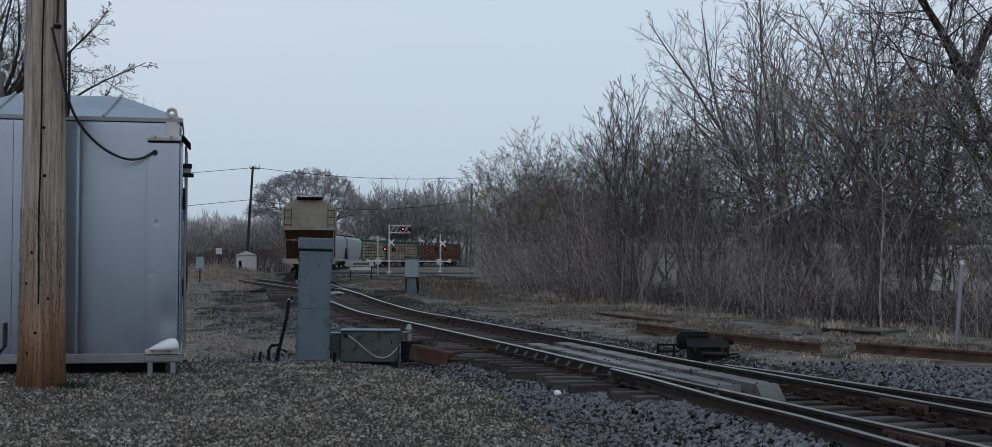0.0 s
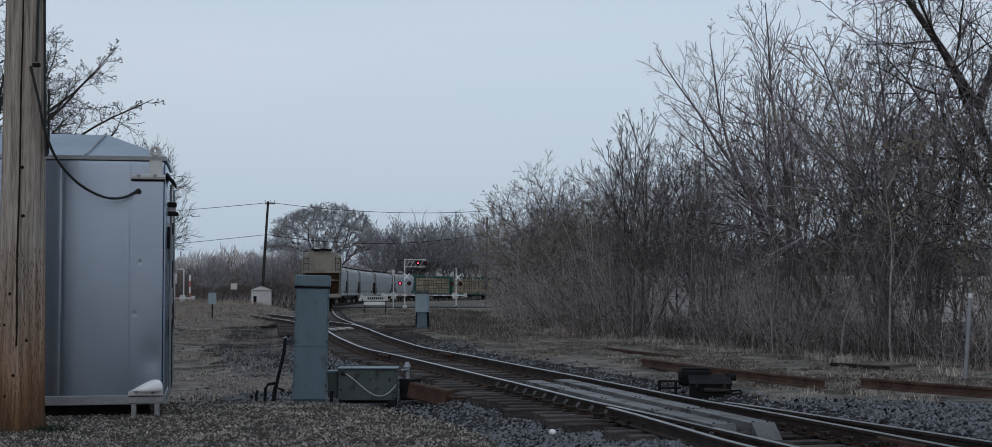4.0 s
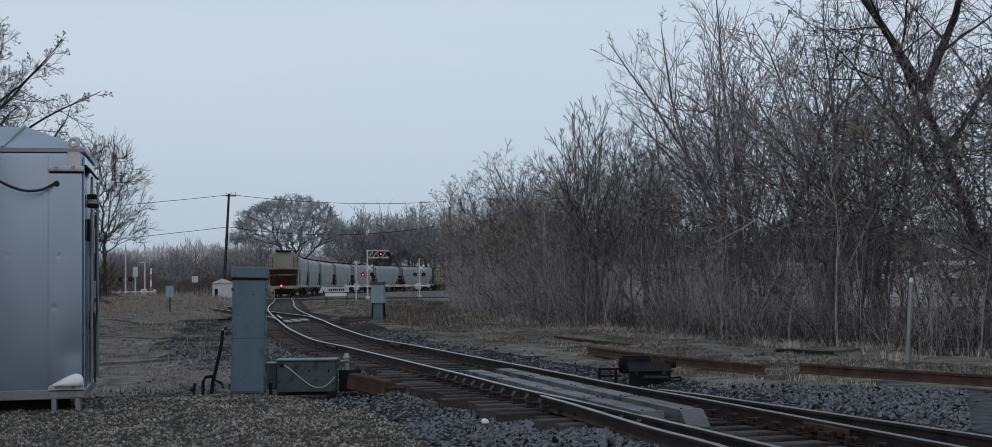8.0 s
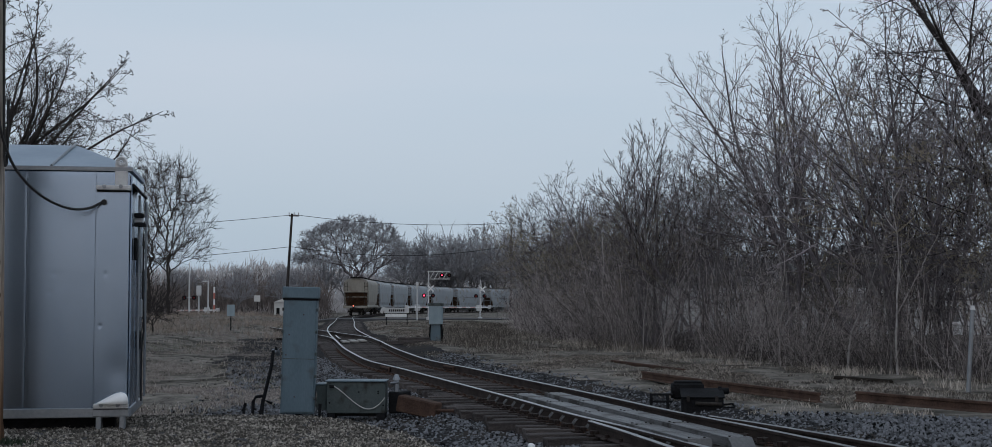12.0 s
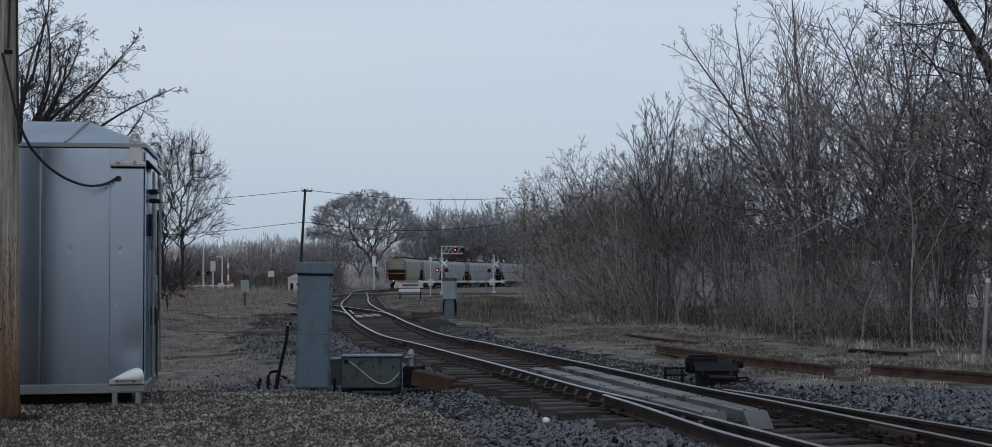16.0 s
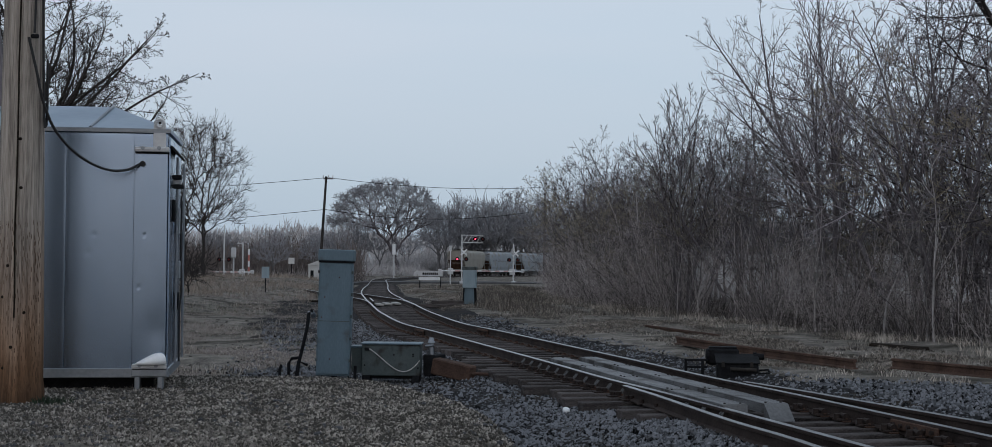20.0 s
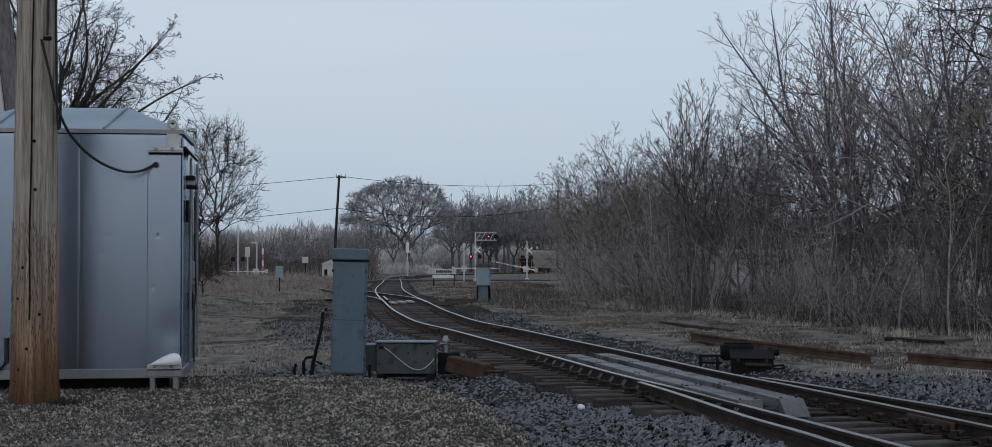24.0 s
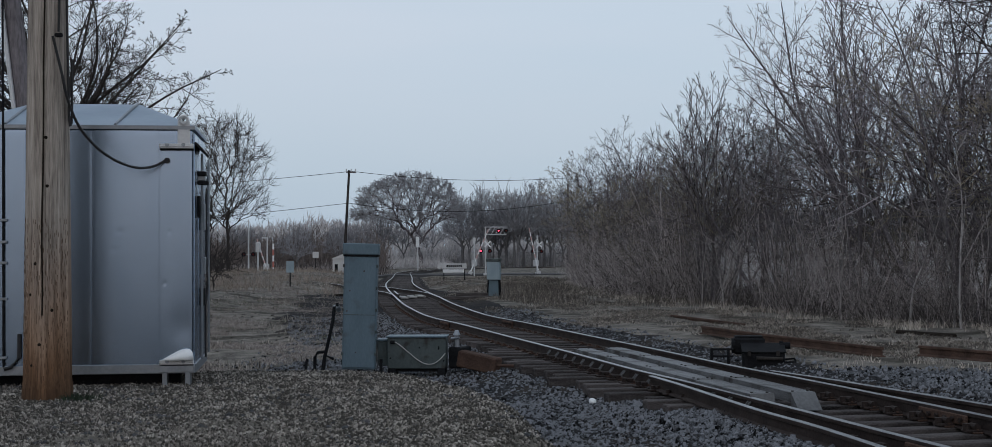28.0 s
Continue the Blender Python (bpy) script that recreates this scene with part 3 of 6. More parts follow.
def build_covers():
    """Two long steel covers between the rails, with sloped ends."""
    for x0, y0, x1, y1, w, slope in ((1.37, 22.9, 2.9, 15.6, 0.28, 0.05), (1.88, 23.1, 3.38, 15.75, 0.28, 0.2)):
        L = math.hypot(x1 - x0, y1 - y0)
        rz = math.degrees(math.atan2(y1 - y0, x1 - x0))
        c = thing("switch_cover", "long grey steel cover lying between the rails, sloped end", "track cover", x0, y0, 0.0, rz, "switch covers")
        n = 4
        for k in range(n):
            bm = box(bmesh.new(), (L * (k + 0.5) / n, 0, 0.02), (L / n - 0.022, w, 0.022), 0.005)
            for sy in (-1, 1):
                box(bm, (L * (k + 0.5) / n, sy * (w / 2 - 0.006), -0.035), (L / n - 0.02, 0.012, 0.09))
            panel = part("cover_panel", bm, PLANK, c)
            for sx in (0.08, L / n - 0.08):
                for sy in (-0.09, 0.09):
                    part("bolt", rod(bmesh.new(), (L * k / n + sx, sy, 0.03), (L * k / n + sx, sy, 0.042), 0.016, n=6), TRUCK_BLACK, panel)
        bm = bmesh.new()
        a = [bm.verts.new(v) for v in ((L, -w / 2, 0.031), (L, w / 2, 0.031), (L + slope, w / 2, -0.15), (L + slope, -w / 2, -0.15), (L, -w / 2, -0.15), (L, w / 2, -0.15))]
        for f in ((0, 3, 2, 1), (0, 4, 3), (1, 2, 5), (3, 4, 5, 2), (0, 1, 5, 4)):
            bm.faces.new([a[k] for k in f])
        part("sloped_end", bm, ALU_DULL, c)


def build_siding():
    rail = thing("old_rail", "rusty disused rail half buried in dry grass", "rail", group="old rails")
    sweep_rail("rail", spline([(4.22, 29.2), (4.9, 26.5), (5.6, 24.3), (6.25, 22.3)], 0.4), rail, 0.16, 0.045, (RUST, RUST))
    rail = thing("old_rail", "rusty disused rail half buried in dry grass", "rail", group="old rails")
    sweep_rail("rail", spline([(6.62, 22.3), (7.4, 20.8), (8.6, 18.8), (10, 16.6), (12, 13.5)], 0.4), rail, 0.16, 0.095, (RUST, RUST))
    rail = thing("old_rail", "rusty disused rail half buried in dry grass", "rail", group="old rails")
    sweep_rail("rail", spline([(4.5, 37.0), (5.1, 34.6), (5.66, 32.2)], 0.4), rail, 0.16, -0.075, (RUST, RUST))
    for x, y, rz, l in ((8.6, 28.6, -62, 1.6), (-6.4, 66.0, 12, 2.2), (-6.1, 66.6, 8, 1.8)):
        t = thing("old_tie", "dark rotten wooden tie lying in dry grass", "railway tie", x, y, land(x, y), rz, "old ties")
        part("timber", box(bmesh.new(), (0, 0, 0.02), (l, 0.13, 0.1), 0.03), CRACK, t)


def build_hut():
    W, D, Z0, Z1 = 2.45, 1.72, 0.36, 2.92
    hut = thing("signal_hut", "aluminium trackside signal hut with dented sheet walls on steel skids", "signal hut", -3.25, 15.3, 0.0, 7.5)
    # local space: x to the left is negative, y away
    bm = box(bmesh.new(), (-W / 2, D / 2, (Z0 + Z1) / 2), (W - 0.03, D - 0.03, Z1 - Z0), 0.01)
    part("body", bm, ALU, hut)
    seams = (-2.42, -1.74, -1.06, -0.36, -0.012)
    for a, b in zip(seams, seams[1:]):
        bm = bmesh.new()
        nx, nz = 36, 110
        grid = []
        for j in range(nz + 1):
            row = []
            for i in range(nx + 1):
                x = a + 0.004 + (b - a - 0.008) * i / nx
                z = Z0 + 0.02 + (Z1 - Z0 - 0.04) * j / nz
                calm = min(1.0, i / 5, (nx - i) / 5, j / 5, (nz - j) / 5)
                dent = calm * (0.0014 * noise.noise((x * 1.1, z * 0.9, 5)) + 0.00025 * noise.noise((x * 5, z * 5, 1)))
                for px, pz in ((-0.77, 1.83), (-0.25, 1.82), (-0.3, 1.27), (-0.83, 1.63)):
                    dent += 0.005 * math.exp(-((x - px) ** 2 + (z - pz) ** 2) / 0.00012)
                dent += 0.004 * math.exp(-((x + 0.1) ** 2 / 0.02 + (z - 0.8) ** 2 / 0.03))
                row.append(bm.verts.new((x, -0.004 + (dent if 0 < i < nx and 0 < j < nz else 0.0015), z)))
            grid.append(row)
        for j in range(nz):
            for i in range(nx):
                bm.faces.new((grid[j][i], grid[j][i + 1], grid[j + 1][i + 1], grid[j + 1][i]))
        part("wall_panel", bm, ALU, hut, smooth=True)
    for k in range(3):
        bm = box(bmesh.new(), (0.0, 0.31 + k * 0.55, (Z0 + Z1) / 2), (0.02, 0.52, Z1 - Z0 - 0.06), 0.006)
        part("side_panel", bm, ALU, hut)
    # skirt and skids
    part("skirt", box(bmesh.new(), (-W / 2, -0.012, Z0 + 0.0), (W + 0.03, 0.05, 0.1), 0.006), ALU_DARK, hut)
    part("side_skirt", box(bmesh.new(), (0.005, D / 2, Z0), (0.04, D, 0.1), 0.006), ALU_DARK, hut)
    # skid beams, black and deepened to stand in for shade under the hut
    for y in (0.15, D - 0.15):
        part("skid_beam", box(bmesh.new(), (-W / 2, y + 0.1, 0.225), (W - 0.3, 0.12, 0.18), 0.006), BLACK_IRON, hut)
    for x in (-0.30, -0.06):
        part("foot", box(bmesh.new(), (x, 0.06, 0.25), (0.055, 0.2, 0.18), 0.005), ALU_DARK, hut)
    for x in (-W + 0.06, -W + 0.30):
        part("foot", box(bmesh.new(), (x, 0.06, 0.25), (0.055, 0.2, 0.18), 0.005), ALU_DARK, hut)
    # corner castings and the white cap over the lower one
    for z, d in ((2.74, 0.05), (0.43, 0.05)):
        bm = box(bmesh.new(), (-0.175, -0.035, z), (0.36, 0.07, 0.05), 0.006)
        box(bm, (-0.175, -0.06, z), (0.36, 0.03, 0.012), 0.003)
        part("corner_bracket", bm, SILVER, hut)
        part("bracket_gap", box(bmesh.new(), (-0.175, -0.02, z - 0.036), (0.35, 0.05, 0.014)), BLACK_IRON, hut)
        for x in (-0.27, -0.1):
            part("bracket_bolt", rod(bmesh.new(), (x, -0.07, z + 0.012), (x, -0.09, z + 0.012), 0.022, n=8), ALU_DARK, hut)
    part("corner_plate", box(bmesh.new(), (-0.175, -0.03, 0.36), (0.37, 0.04, 0.075), 0.006), ALU_DARK, hut)
    bm = bmesh.new()
    bmesh.ops.create_icosphere(bm, subdivisions=3, radius=1)
    for v in bm.verts:
        v.co = Vector((v.co.x * 0.165 - 0.16, v.co.y * 0.11 - 0.04, 0.455 + max(0.0, v.co.z) ** 0.75 * (0.095 + 0.075 * v.co.x)))
    part("white_cap", bm, WHITE_PLASTIC, hut, "smooth white moulded cap over the corner", True)
    # lifting lug
    bm = box(bmesh.new(), (-0.1, -0.02, 2.88), (0.13, 0.02, 0.26), 0.004)
    part("lug_plate", bm, SILVER, hut)
    bm = bmesh.new()
    ring = [(-0.1 + 0.042 * math.cos(a), -0.02, 3.02 + 0.042 * math.sin(a)) for a in [k * math.tau / 14 for k in range(15)]]
    tube(bm, ring, 0.022)
    part("lifting_lug", bm, SILVER, hut)
    # hipped roof with standing ribs
    bm = bmesh.new()
    o = 0.018
    low = [(-W - o, -o, Z1), (o, -o, Z1), (o, D + o, Z1), (-W - o, D + o, Z1)]
    mid = [(x, y, Z1 + 0.045) for x, y, _ in low]
    top = [(-W + 0.62, D * 0.48, 3.27), (-0.66, D * 0.48, 3.27), (-0.66, D * 0.52, 3.27), (-W + 0.62, D * 0.52, 3.27)]
    a, b, c = ([bm.verts.new(v) for v in r] for r in (low, mid, top))
    bm.faces.new(a[::-1])
    bm.faces.new(c)
    for p, q in ((a, b), (b, c)):
        for k in range(4):
            bm.faces.new((p[k], p[(k + 1) % 4], q[(k + 1) % 4], q[k]))
    part("roof", bm, ALU_ROOF, hut)
    for x0, x1 in ((-W + 0.5, -W + 0.62), (-0.82, -0.68)):
        part("roof_rib", tube(bmesh.new(), [(x0, -o, Z1 + 0.05), (x1, D * 0.48, 3.285)], 0.016), ALU_DARK, hut)
    part("gutter_strip", box(bmesh.new(), (-W / 2, -o - 0.006, Z1 + 0.02), (W + 2 * o, 0.014, 0.04)), ALU_DARK, hut)
    # fittings on the side wall: hood, conduit, meter, small boxes
    bm = box(bmesh.new(), (0.055, 0.5, 2.74), (0.13, 0.9, 0.025), 0.004, Euler((0, radians(50), 0)).to_matrix())
    part("door_hood", bm, BLACK_IRON, hut)
    for y, z, w, h, m in ((0.25, 2.46, 0.1, 0.05, BLACK_IRON), (0.28, 2.36, 0.12, 0.04, BLACK_IRON), (0.3, 2.41, 0.09, 0.06, ALU_DARK), (0.3, 2.1, 0.03, 0.24, BLACK_IRON), (0.75, 2.0, 0.05, 0.3, ALU_DARK), (1.0, 1.45, 0.04, 0.2, ALU_DARK), (0.9, 1.1, 0.04, 0.2, BLACK_IRON)):
        part("junction_box", box(bmesh.new(), (0.02 + w / 2, y, z), (w, 0.16, h), 0.008), m, hut)
    part("conduit", tube(bmesh.new(), [(0.05, 1.2, 2.3), (0.05, 1.2, 1.6), (0.07, 1.15, 1.2), (0.05, 1.1, 1.0), (0.05, 1.1, 0.4)], 0.012), DARK, hut)
    part("conduit", tube(bmesh.new(), [(0.05, 0.55, 2.7), (0.05, 0.55, 0.42)], 0.014), ALU_DARK, hut)
    part("conduit", tube(bmesh.new(), [(0.05, 1.6, 2.7), (0.05, 1.6, 0.42)], 0.014), ALU_DARK, hut)
    # conduit and clamps on the front wall, seen left of the pole
    part("front_conduit", tube(bmesh.new(), [(-1.98, -0.03, 4.6), (-1.97, -0.03, 2.9), (-1.96, -0.03, 0.4)], 0.012), BLACK_IRON, hut)
    for z in (1.95, 1.72, 1.5, 1.12, 0.5):
        part("conduit_clamp", box(bmesh.new(), (-1.96, -0.035, z), (0.07, 0.03, 0.03), 0.006), ALU_DARK, hut)
    part("grounding_strap", tube(bmesh.new(), [(-1.8, -0.03, 0.75), (-1.8, -0.04, 0.5), (-1.88, -0.05, 0.4), (-1.95, -0.06, 0.38)], 0.022), DARK, hut)
    part("cable_gland", rod(bmesh.new(), (-0.275, -0.05, 2.585), (-0.275, 0.0, 2.59), 0.03, n=10), DARK, hut)


def build_pole():
    bx, by, z0 = -4.39, 13.95, land(-4.38, 13.95) - 0.1
    pole = thing("utility_pole", "weathered wooden utility pole, orange-brown and incised near the ground", "utility pole", bx, by, 0.0)
    bm = bmesh.new()
    n, rings = 36, []
    levels = [z0 + k * 0.1 for k in range(24)] + [z0 + 2.4 + k * 0.4 for k in range(20)]
    for z in levels:
        t = (z - z0) / 9
        r = 0.232 - 0.045 * min(1, t * 1.6) - 0.02 * t + (0.012 if z < z0 + 0.25 else 0)
        ring = []
        for k in range(n):
            a = k * math.tau / n
            rr = r * (1 + 0.018 * noise.noise((math.cos(a) * 2, math.sin(a) * 2, z * 0.35)) + 0.012 * noise.noise((math.cos(a) * 9, math.sin(a) * 9, z * 0.6)))
            ring.append(bm.verts.new((rr * math.cos(a), rr * math.sin(a), z)))
        rings.append(ring)
    for p, q in zip(rings, rings[1:]):
        for k in range(n):
            bm.faces.new((p[k], p[(k + 1) % n], q[(k + 1) % n], q[k]))
    bm.faces.new(rings[-1])
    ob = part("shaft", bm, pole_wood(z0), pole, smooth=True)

    def skin(a, z):
        t = (z - z0) / 9
        r = 0.232 - 0.045 * min(1, t * 1.6) - 0.02 * t
        return Vector((r * math.cos(a), r * math.sin(a), z))

    crack = [skin(-1.50 + 0.05 * noise.noise((z * 1.3, 0, 9)) + 0.03 * (z - 2), z) for z in [1.0 + 0.12 * k for k in range(50)]]
    part("crack", tube(bmesh.new(), crack, 0.009, 5), CRACK, pole, "long dark drying crack")
    for a, z in ((-1.82, 1.5), (-1.36, 2.72), (-1.3, 2.25), (-2.05, 1.2), (-1.1, 1.05), (-1.62, 0.72), (-1.95, 0.52)):
        p = skin(a, z)
        bm = bmesh.new()
        bmesh.ops.create_icosphere(bm, subdivisions=2, radius=0.018, matrix=Matrix.Translation(p) @ Matrix.Diagonal((1, 0.4, 0.9, 1)))
        part("knot", bm, CRACK, pole, smooth=True)
    # rows of short treatment cuts low on the shaft
    bm = bmesh.new()
    for j in range(34):
        for i in range(19):
            a = -2.85 + i * 0.138 + (0.069 if j % 2 else 0) + random.uniform(-0.06, 0.06)
            z = z0 + 0.18 + j * 0.05 + random.uniform(-0.02, 0.02)
            if random.random() < 0.75:
                p = skin(a, z)
                box(bm, p, (0.003, 0.006, 0.044))
    ob = part("incised_skin", bm, CUT, pole, "rows of short dark cuts")
    ob["kind"] = "stuff"
    # service cable running down the shaft, looping to the hut
    run = [skin(-0.55, 8.2), skin(-0.6, 6), skin(-0.65, 4.4), skin(-0.72, 3.75) + Vector((0.0, -0.02, 0))]
    cablepts = [p + Vector((0.005, -0.012, 0)) for p in run]
    part("riser_cable", tube(bmesh.new(), cablepts, 0.012), DARK, pole)
    loop = [skin(-0.3, 8), skin(-0.32, 5), skin(-0.3, 3.9), skin(-0.28, 3.3), skin(-0.26, 2.95), skin(-0.2, 2.84), skin(-0.1, 2.87), skin(-0.06, 3.05), skin(-0.08, 3.5)]
    part("second_cable", tube(bmesh.new(), [p + Vector((0.016 + 0.004 * k, -0.02, 0)) for k, p in enumerate(loop)], 0.013), DARK, pole)
    part("cable_clip", box(bmesh.new(), skin(-0.75, 3.72) + Vector((0, -0.012, 0)), (0.09, 0.03, 0.04), 0.008), BLACK_IRON, pole)
    drop = thing("service_cable", "black service cable sagging from the pole to the hut wall", "cable", 0, 0, 0)
    pts = [(-4.28, 13.74, 3.7), (-4.2, 13.76, 3.35), (-4.16, 13.82, 3.1), (-4.09, 13.95, 2.85), (-3.98, 14.15, 2.66), (-3.86, 14.42, 2.54), (-3.74, 14.75, 2.485), (-3.63, 15.05, 2.51), (-3.535, 15.24, 2.59)]
    c = [Vector(p) for p in pts]
    pts = []
    for k in range(len(c) - 1):
        p0, p1, p2, p3 = c[max(k - 1, 0)], c[k], c[k + 1], c[min(k + 2, len(c) - 1)]
        for q in range(4):
            t = q / 4
            pts.append(0.5 * (2 * p1 + (p2 - p0) * t + (2 * p0 - 5 * p1 + 4 * p2 - p3) * t * t + (3 * p1 - p0 - 3 * p2 + p3) * t**3))
    pts.append(c[-1])
    part("strand", tube(bmesh.new(), pts, 0.014), DARK, drop)
    second = thing("utility_pole", "grey leaning wooden pole with a pale conduit behind the hut", "utility pole", -5.55, 18.2, land(-5.55, 18.2) - 0.05)
    part("shaft", rod(bmesh.new(), (0, 0, 0), (-0.95, 0, 7.5), 0.13, 0.1, 14), BARK, second)
    part("pale_conduit", rod(bmesh.new(), (-0.12, -0.1, 0), (-1.06, -0.08, 7.5), 0.03, 0.03, 8), SILVER, second)



def pole_wood(z0):
    """Grey weathered wood that turns orange-brown towards the treated butt, and nearly black at its foot."""
    m = surface("pole_wood", (0.14, 0.121, 0.108), (0.5, 0.445, 0.395), 2.2, 0.9, bump=0.7, bump_scale=14, stretch=(14, 14, 0.4), spread=0.14)
    n, l = m.node_tree.nodes, m.node_tree.links
    b = n["Principled BSDF"]
    src = b.inputs["Base Color"].links[0].from_socket
    co = n.new("ShaderNodeTexCoord")
    sep = n.new("ShaderNodeSeparateXYZ")
    l.new(co.outputs["Object"], sep.inputs[0])
    wob = n.new("ShaderNodeTexNoise")
    wob.inputs["Scale"].default_value = 3
    add = n.new("ShaderNodeMath")
    add.operation = "MULTIPLY_ADD"
    l.new(wob.outputs["Fac"], add.inputs[0])
    add.inputs[1].default_value = 1.1
    l.new(sep.outputs["Z"], add.inputs[2])
    mr = n.new("ShaderNodeMapRange")
    mr.inputs["From Min"].default_value, mr.inputs["From Max"].default_value = z0 + 0.9, z0 + 2.5
    mr.inputs["To Min"].default_value, mr.inputs["To Max"].default_value = 1, 0
    l.new(add.outputs[0], mr.inputs["Value"])
    mix = n.new("ShaderNodeMix")
    mix.data_type, mix.blend_type = "RGBA", "MULTIPLY"
    l.new(mr.outputs["Result"], mix.inputs["Factor"])
    l.new(src, mix.inputs["A"])
    mix.inputs["B"].default_value = (0.76, 0.5, 0.33, 1)
    foot_span = n.new("ShaderNodeMapRange")
    foot_span.inputs["From Min"].default_value, foot_span.inputs["From Max"].default_value = z0 + 0.66, z0 + 1.3
    foot_span.inputs["To Min"].default_value, foot_span.inputs["To Max"].default_value = 0.75, 0
    l.new(add.outputs[0], foot_span.inputs["Value"])
    foot_mix = n.new("ShaderNodeMix")
    foot_mix.data_type = "RGBA"
    l.new(foot_span.outputs["Result"], foot_mix.inputs["Factor"])
    l.new(mix.outputs["Result"], foot_mix.inputs["A"])
    foot_mix.inputs["B"].default_value = (0.035, 0.022, 0.016, 1)
    l.new(foot_mix.outputs["Result"], b.inputs["Base Color"])
    return m


def build_cases():
    z = -0.46
    c = thing("relay_case", "tall narrow blue-green steel relay case, leaning slightly, beside the track", "relay case", -2.21, 22.75, -0.43, 2, ry=1.4)
    part("body", box(bmesh.new(), (0, 0.25, 1.08), (0.53, 0.5, 1.86), 0.012), TEAL, c)
    bm = box(bmesh.new(), (0, 0.25, 2.07), (0.57, 0.58, 0.18), 0.012)
    part("hood", bm, TEAL, c)
    part("hood_gap", box(bmesh.new(), (0, 0.25, 1.965), (0.555, 0.54, 0.035)), BLACK_IRON, c)
    part("door", box(bmesh.new(), (0, -0.008, 1.06), (0.49, 0.02, 1.76), 0.006), TEAL, c)
    part("door_seam", box(bmesh.new(), (0, -0.02, 1.02), (0.49, 0.004, 0.012)), TEAL_DARK, c)
    for zz in (0.4, 0.75, 1.1, 1.45, 1.8):
        for sx in (-1, 1):
            part("hinge", box(bmesh.new(), (sx * 0.265, -0.006, zz), (0.03, 0.03, 0.05), 0.005), TEAL_DARK, c)
    for sx, zz in ((-0.16, 1.4), (-0.05, 0.42), (-0.2, 1.08), (0.06, 1.72)):
        part("rust_spot", box(bmesh.new(), (sx, -0.019, zz), (0.02, 0.004, 0.02), 0.002), RUST, c)
    for sx in (-0.21, 0.0, 0.21):
        part("leg", box(bmesh.new(), (sx, 0.08, 0.08), (0.06, 0.06, 0.2), 0.006), BLACK_IRON if sx == 0 else ALU_DARK, c)
        part("leg", box(bmesh.new(), (sx, 0.42, 0.08), (0.06, 0.06, 0.2), 0.006), BLACK_IRON, c)
    part("conduit", tube(bmesh.new(), [(-0.36, 0.1, 1.1), (-0.36, 0.0, 1.18), (-0.4, -0.02, 1.14), (-0.42, -0.02, 0.9), (-0.53, -0.02, 0.35), (-0.56, -0.02, 0.05)], 0.028), BLACK_IRON, c)
    part("conduit_elbow", tube(bmesh.new(), [(-0.33, 0.1, 1.08), (-0.36, 0.05, 1.15), (-0.41, 0.0, 1.12)], 0.042), ALU_DARK, c)
    part("conduit", tube(bmesh.new(), [(-0.5, 0.1, 0.42), (-0.66, 0.1, 0.4), (-0.7, 0.1, 0.33), (-0.7, 0.1, 0.0)], 0.026), BLACK_IRON, c)
    part("conduit", tube(bmesh.new(), [(-0.4, 0.1, 0.3), (-0.55, 0.1, 0.36), (-0.6, 0.1, 0.0)], 0.026), BLACK_IRON, c)
    part("conduit", tube(bmesh.new(), [(-0.82, 0.1, 0.3), (-0.84, 0.1, 0.22), (-0.84, 0.1, 0.0)], 0.024), BLACK_IRON, c)
    part("side_strut", tube(bmesh.new(), [(0.36, 0.0, 0.05), (0.36, 0.0, 0.32)], 0.025), BLACK_IRON, c)

    s = thing("switch_heater_case", "low dark green steel case with a hanging grey cable", "equipment case", -1.29, 22.95, -0.42, -3)
    part("body", box(bmesh.new(), (0, 0.22, 0.38), (0.94, 0.44, 0.5), 0.012), TEAL_DARK, s)
    part("lid", box(bmesh.new(), (0, 0.21, 0.643), (0.98, 0.48, 0.024), 0.006), TEAL, s)
    for sx in (-0.4, 0.4):
        part("foot", box(bmesh.new(), (sx, 0.2, 0.07), (0.12, 0.4, 0.14), 0.006), BLACK_IRON, s)
    # black slab that stands in for the shade under the case
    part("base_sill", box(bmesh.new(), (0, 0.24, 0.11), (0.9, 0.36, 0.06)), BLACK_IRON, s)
    part("hanging_cable", tube(bmesh.new(), [Vector((-0.36 + 0.83 * k / 18, -0.03, 0.57 - 0.3 * math.sin(math.pi * 0.92 * (k / 18) ** 1.45) ** 0.9 - 0.1 * k / 18)) for k in range(19)], 0.009), CABLE, s)
    part("cable_socket", box(bmesh.new(), (-0.38, -0.015, 0.56), (0.08, 0.05, 0.05), 0.008), BLACK_IRON, s)
    for sx, zz in ((0.05, 0.47), (0.36, 0.48), (0.36, 0.45), (-0.42, 0.3), (0.44, 0.26)):
        part("bolt", rod(bmesh.new(), (sx, -0.015, zz), (sx, 0.01, zz), 0.014, n=8), BLACK_IRON, s)
    part("side_box", box(bmesh.new(), (-0.56, 0.24, 0.37), (0.17, 0.3, 0.4), 0.01), TEAL_DARK, s)
    part("side_box_lid", box(bmesh.new(), (-0.565, 0.24, 0.585), (0.19, 0.33, 0.03), 0.006), TEAL, s)

    d = thing("switch_rod_gear", "rusty switch rod casing between the case and the rail", "switch gear", -0.72, 23.0, -0.42, -24)
    part("mount_block", box(bmesh.new(), (0.05, 0.2, 0.3), (0.22, 0.4, 0.34), 0.015), BLACK_IRON, d)
    rodm = Euler((0, radians(10), 0)).to_matrix()
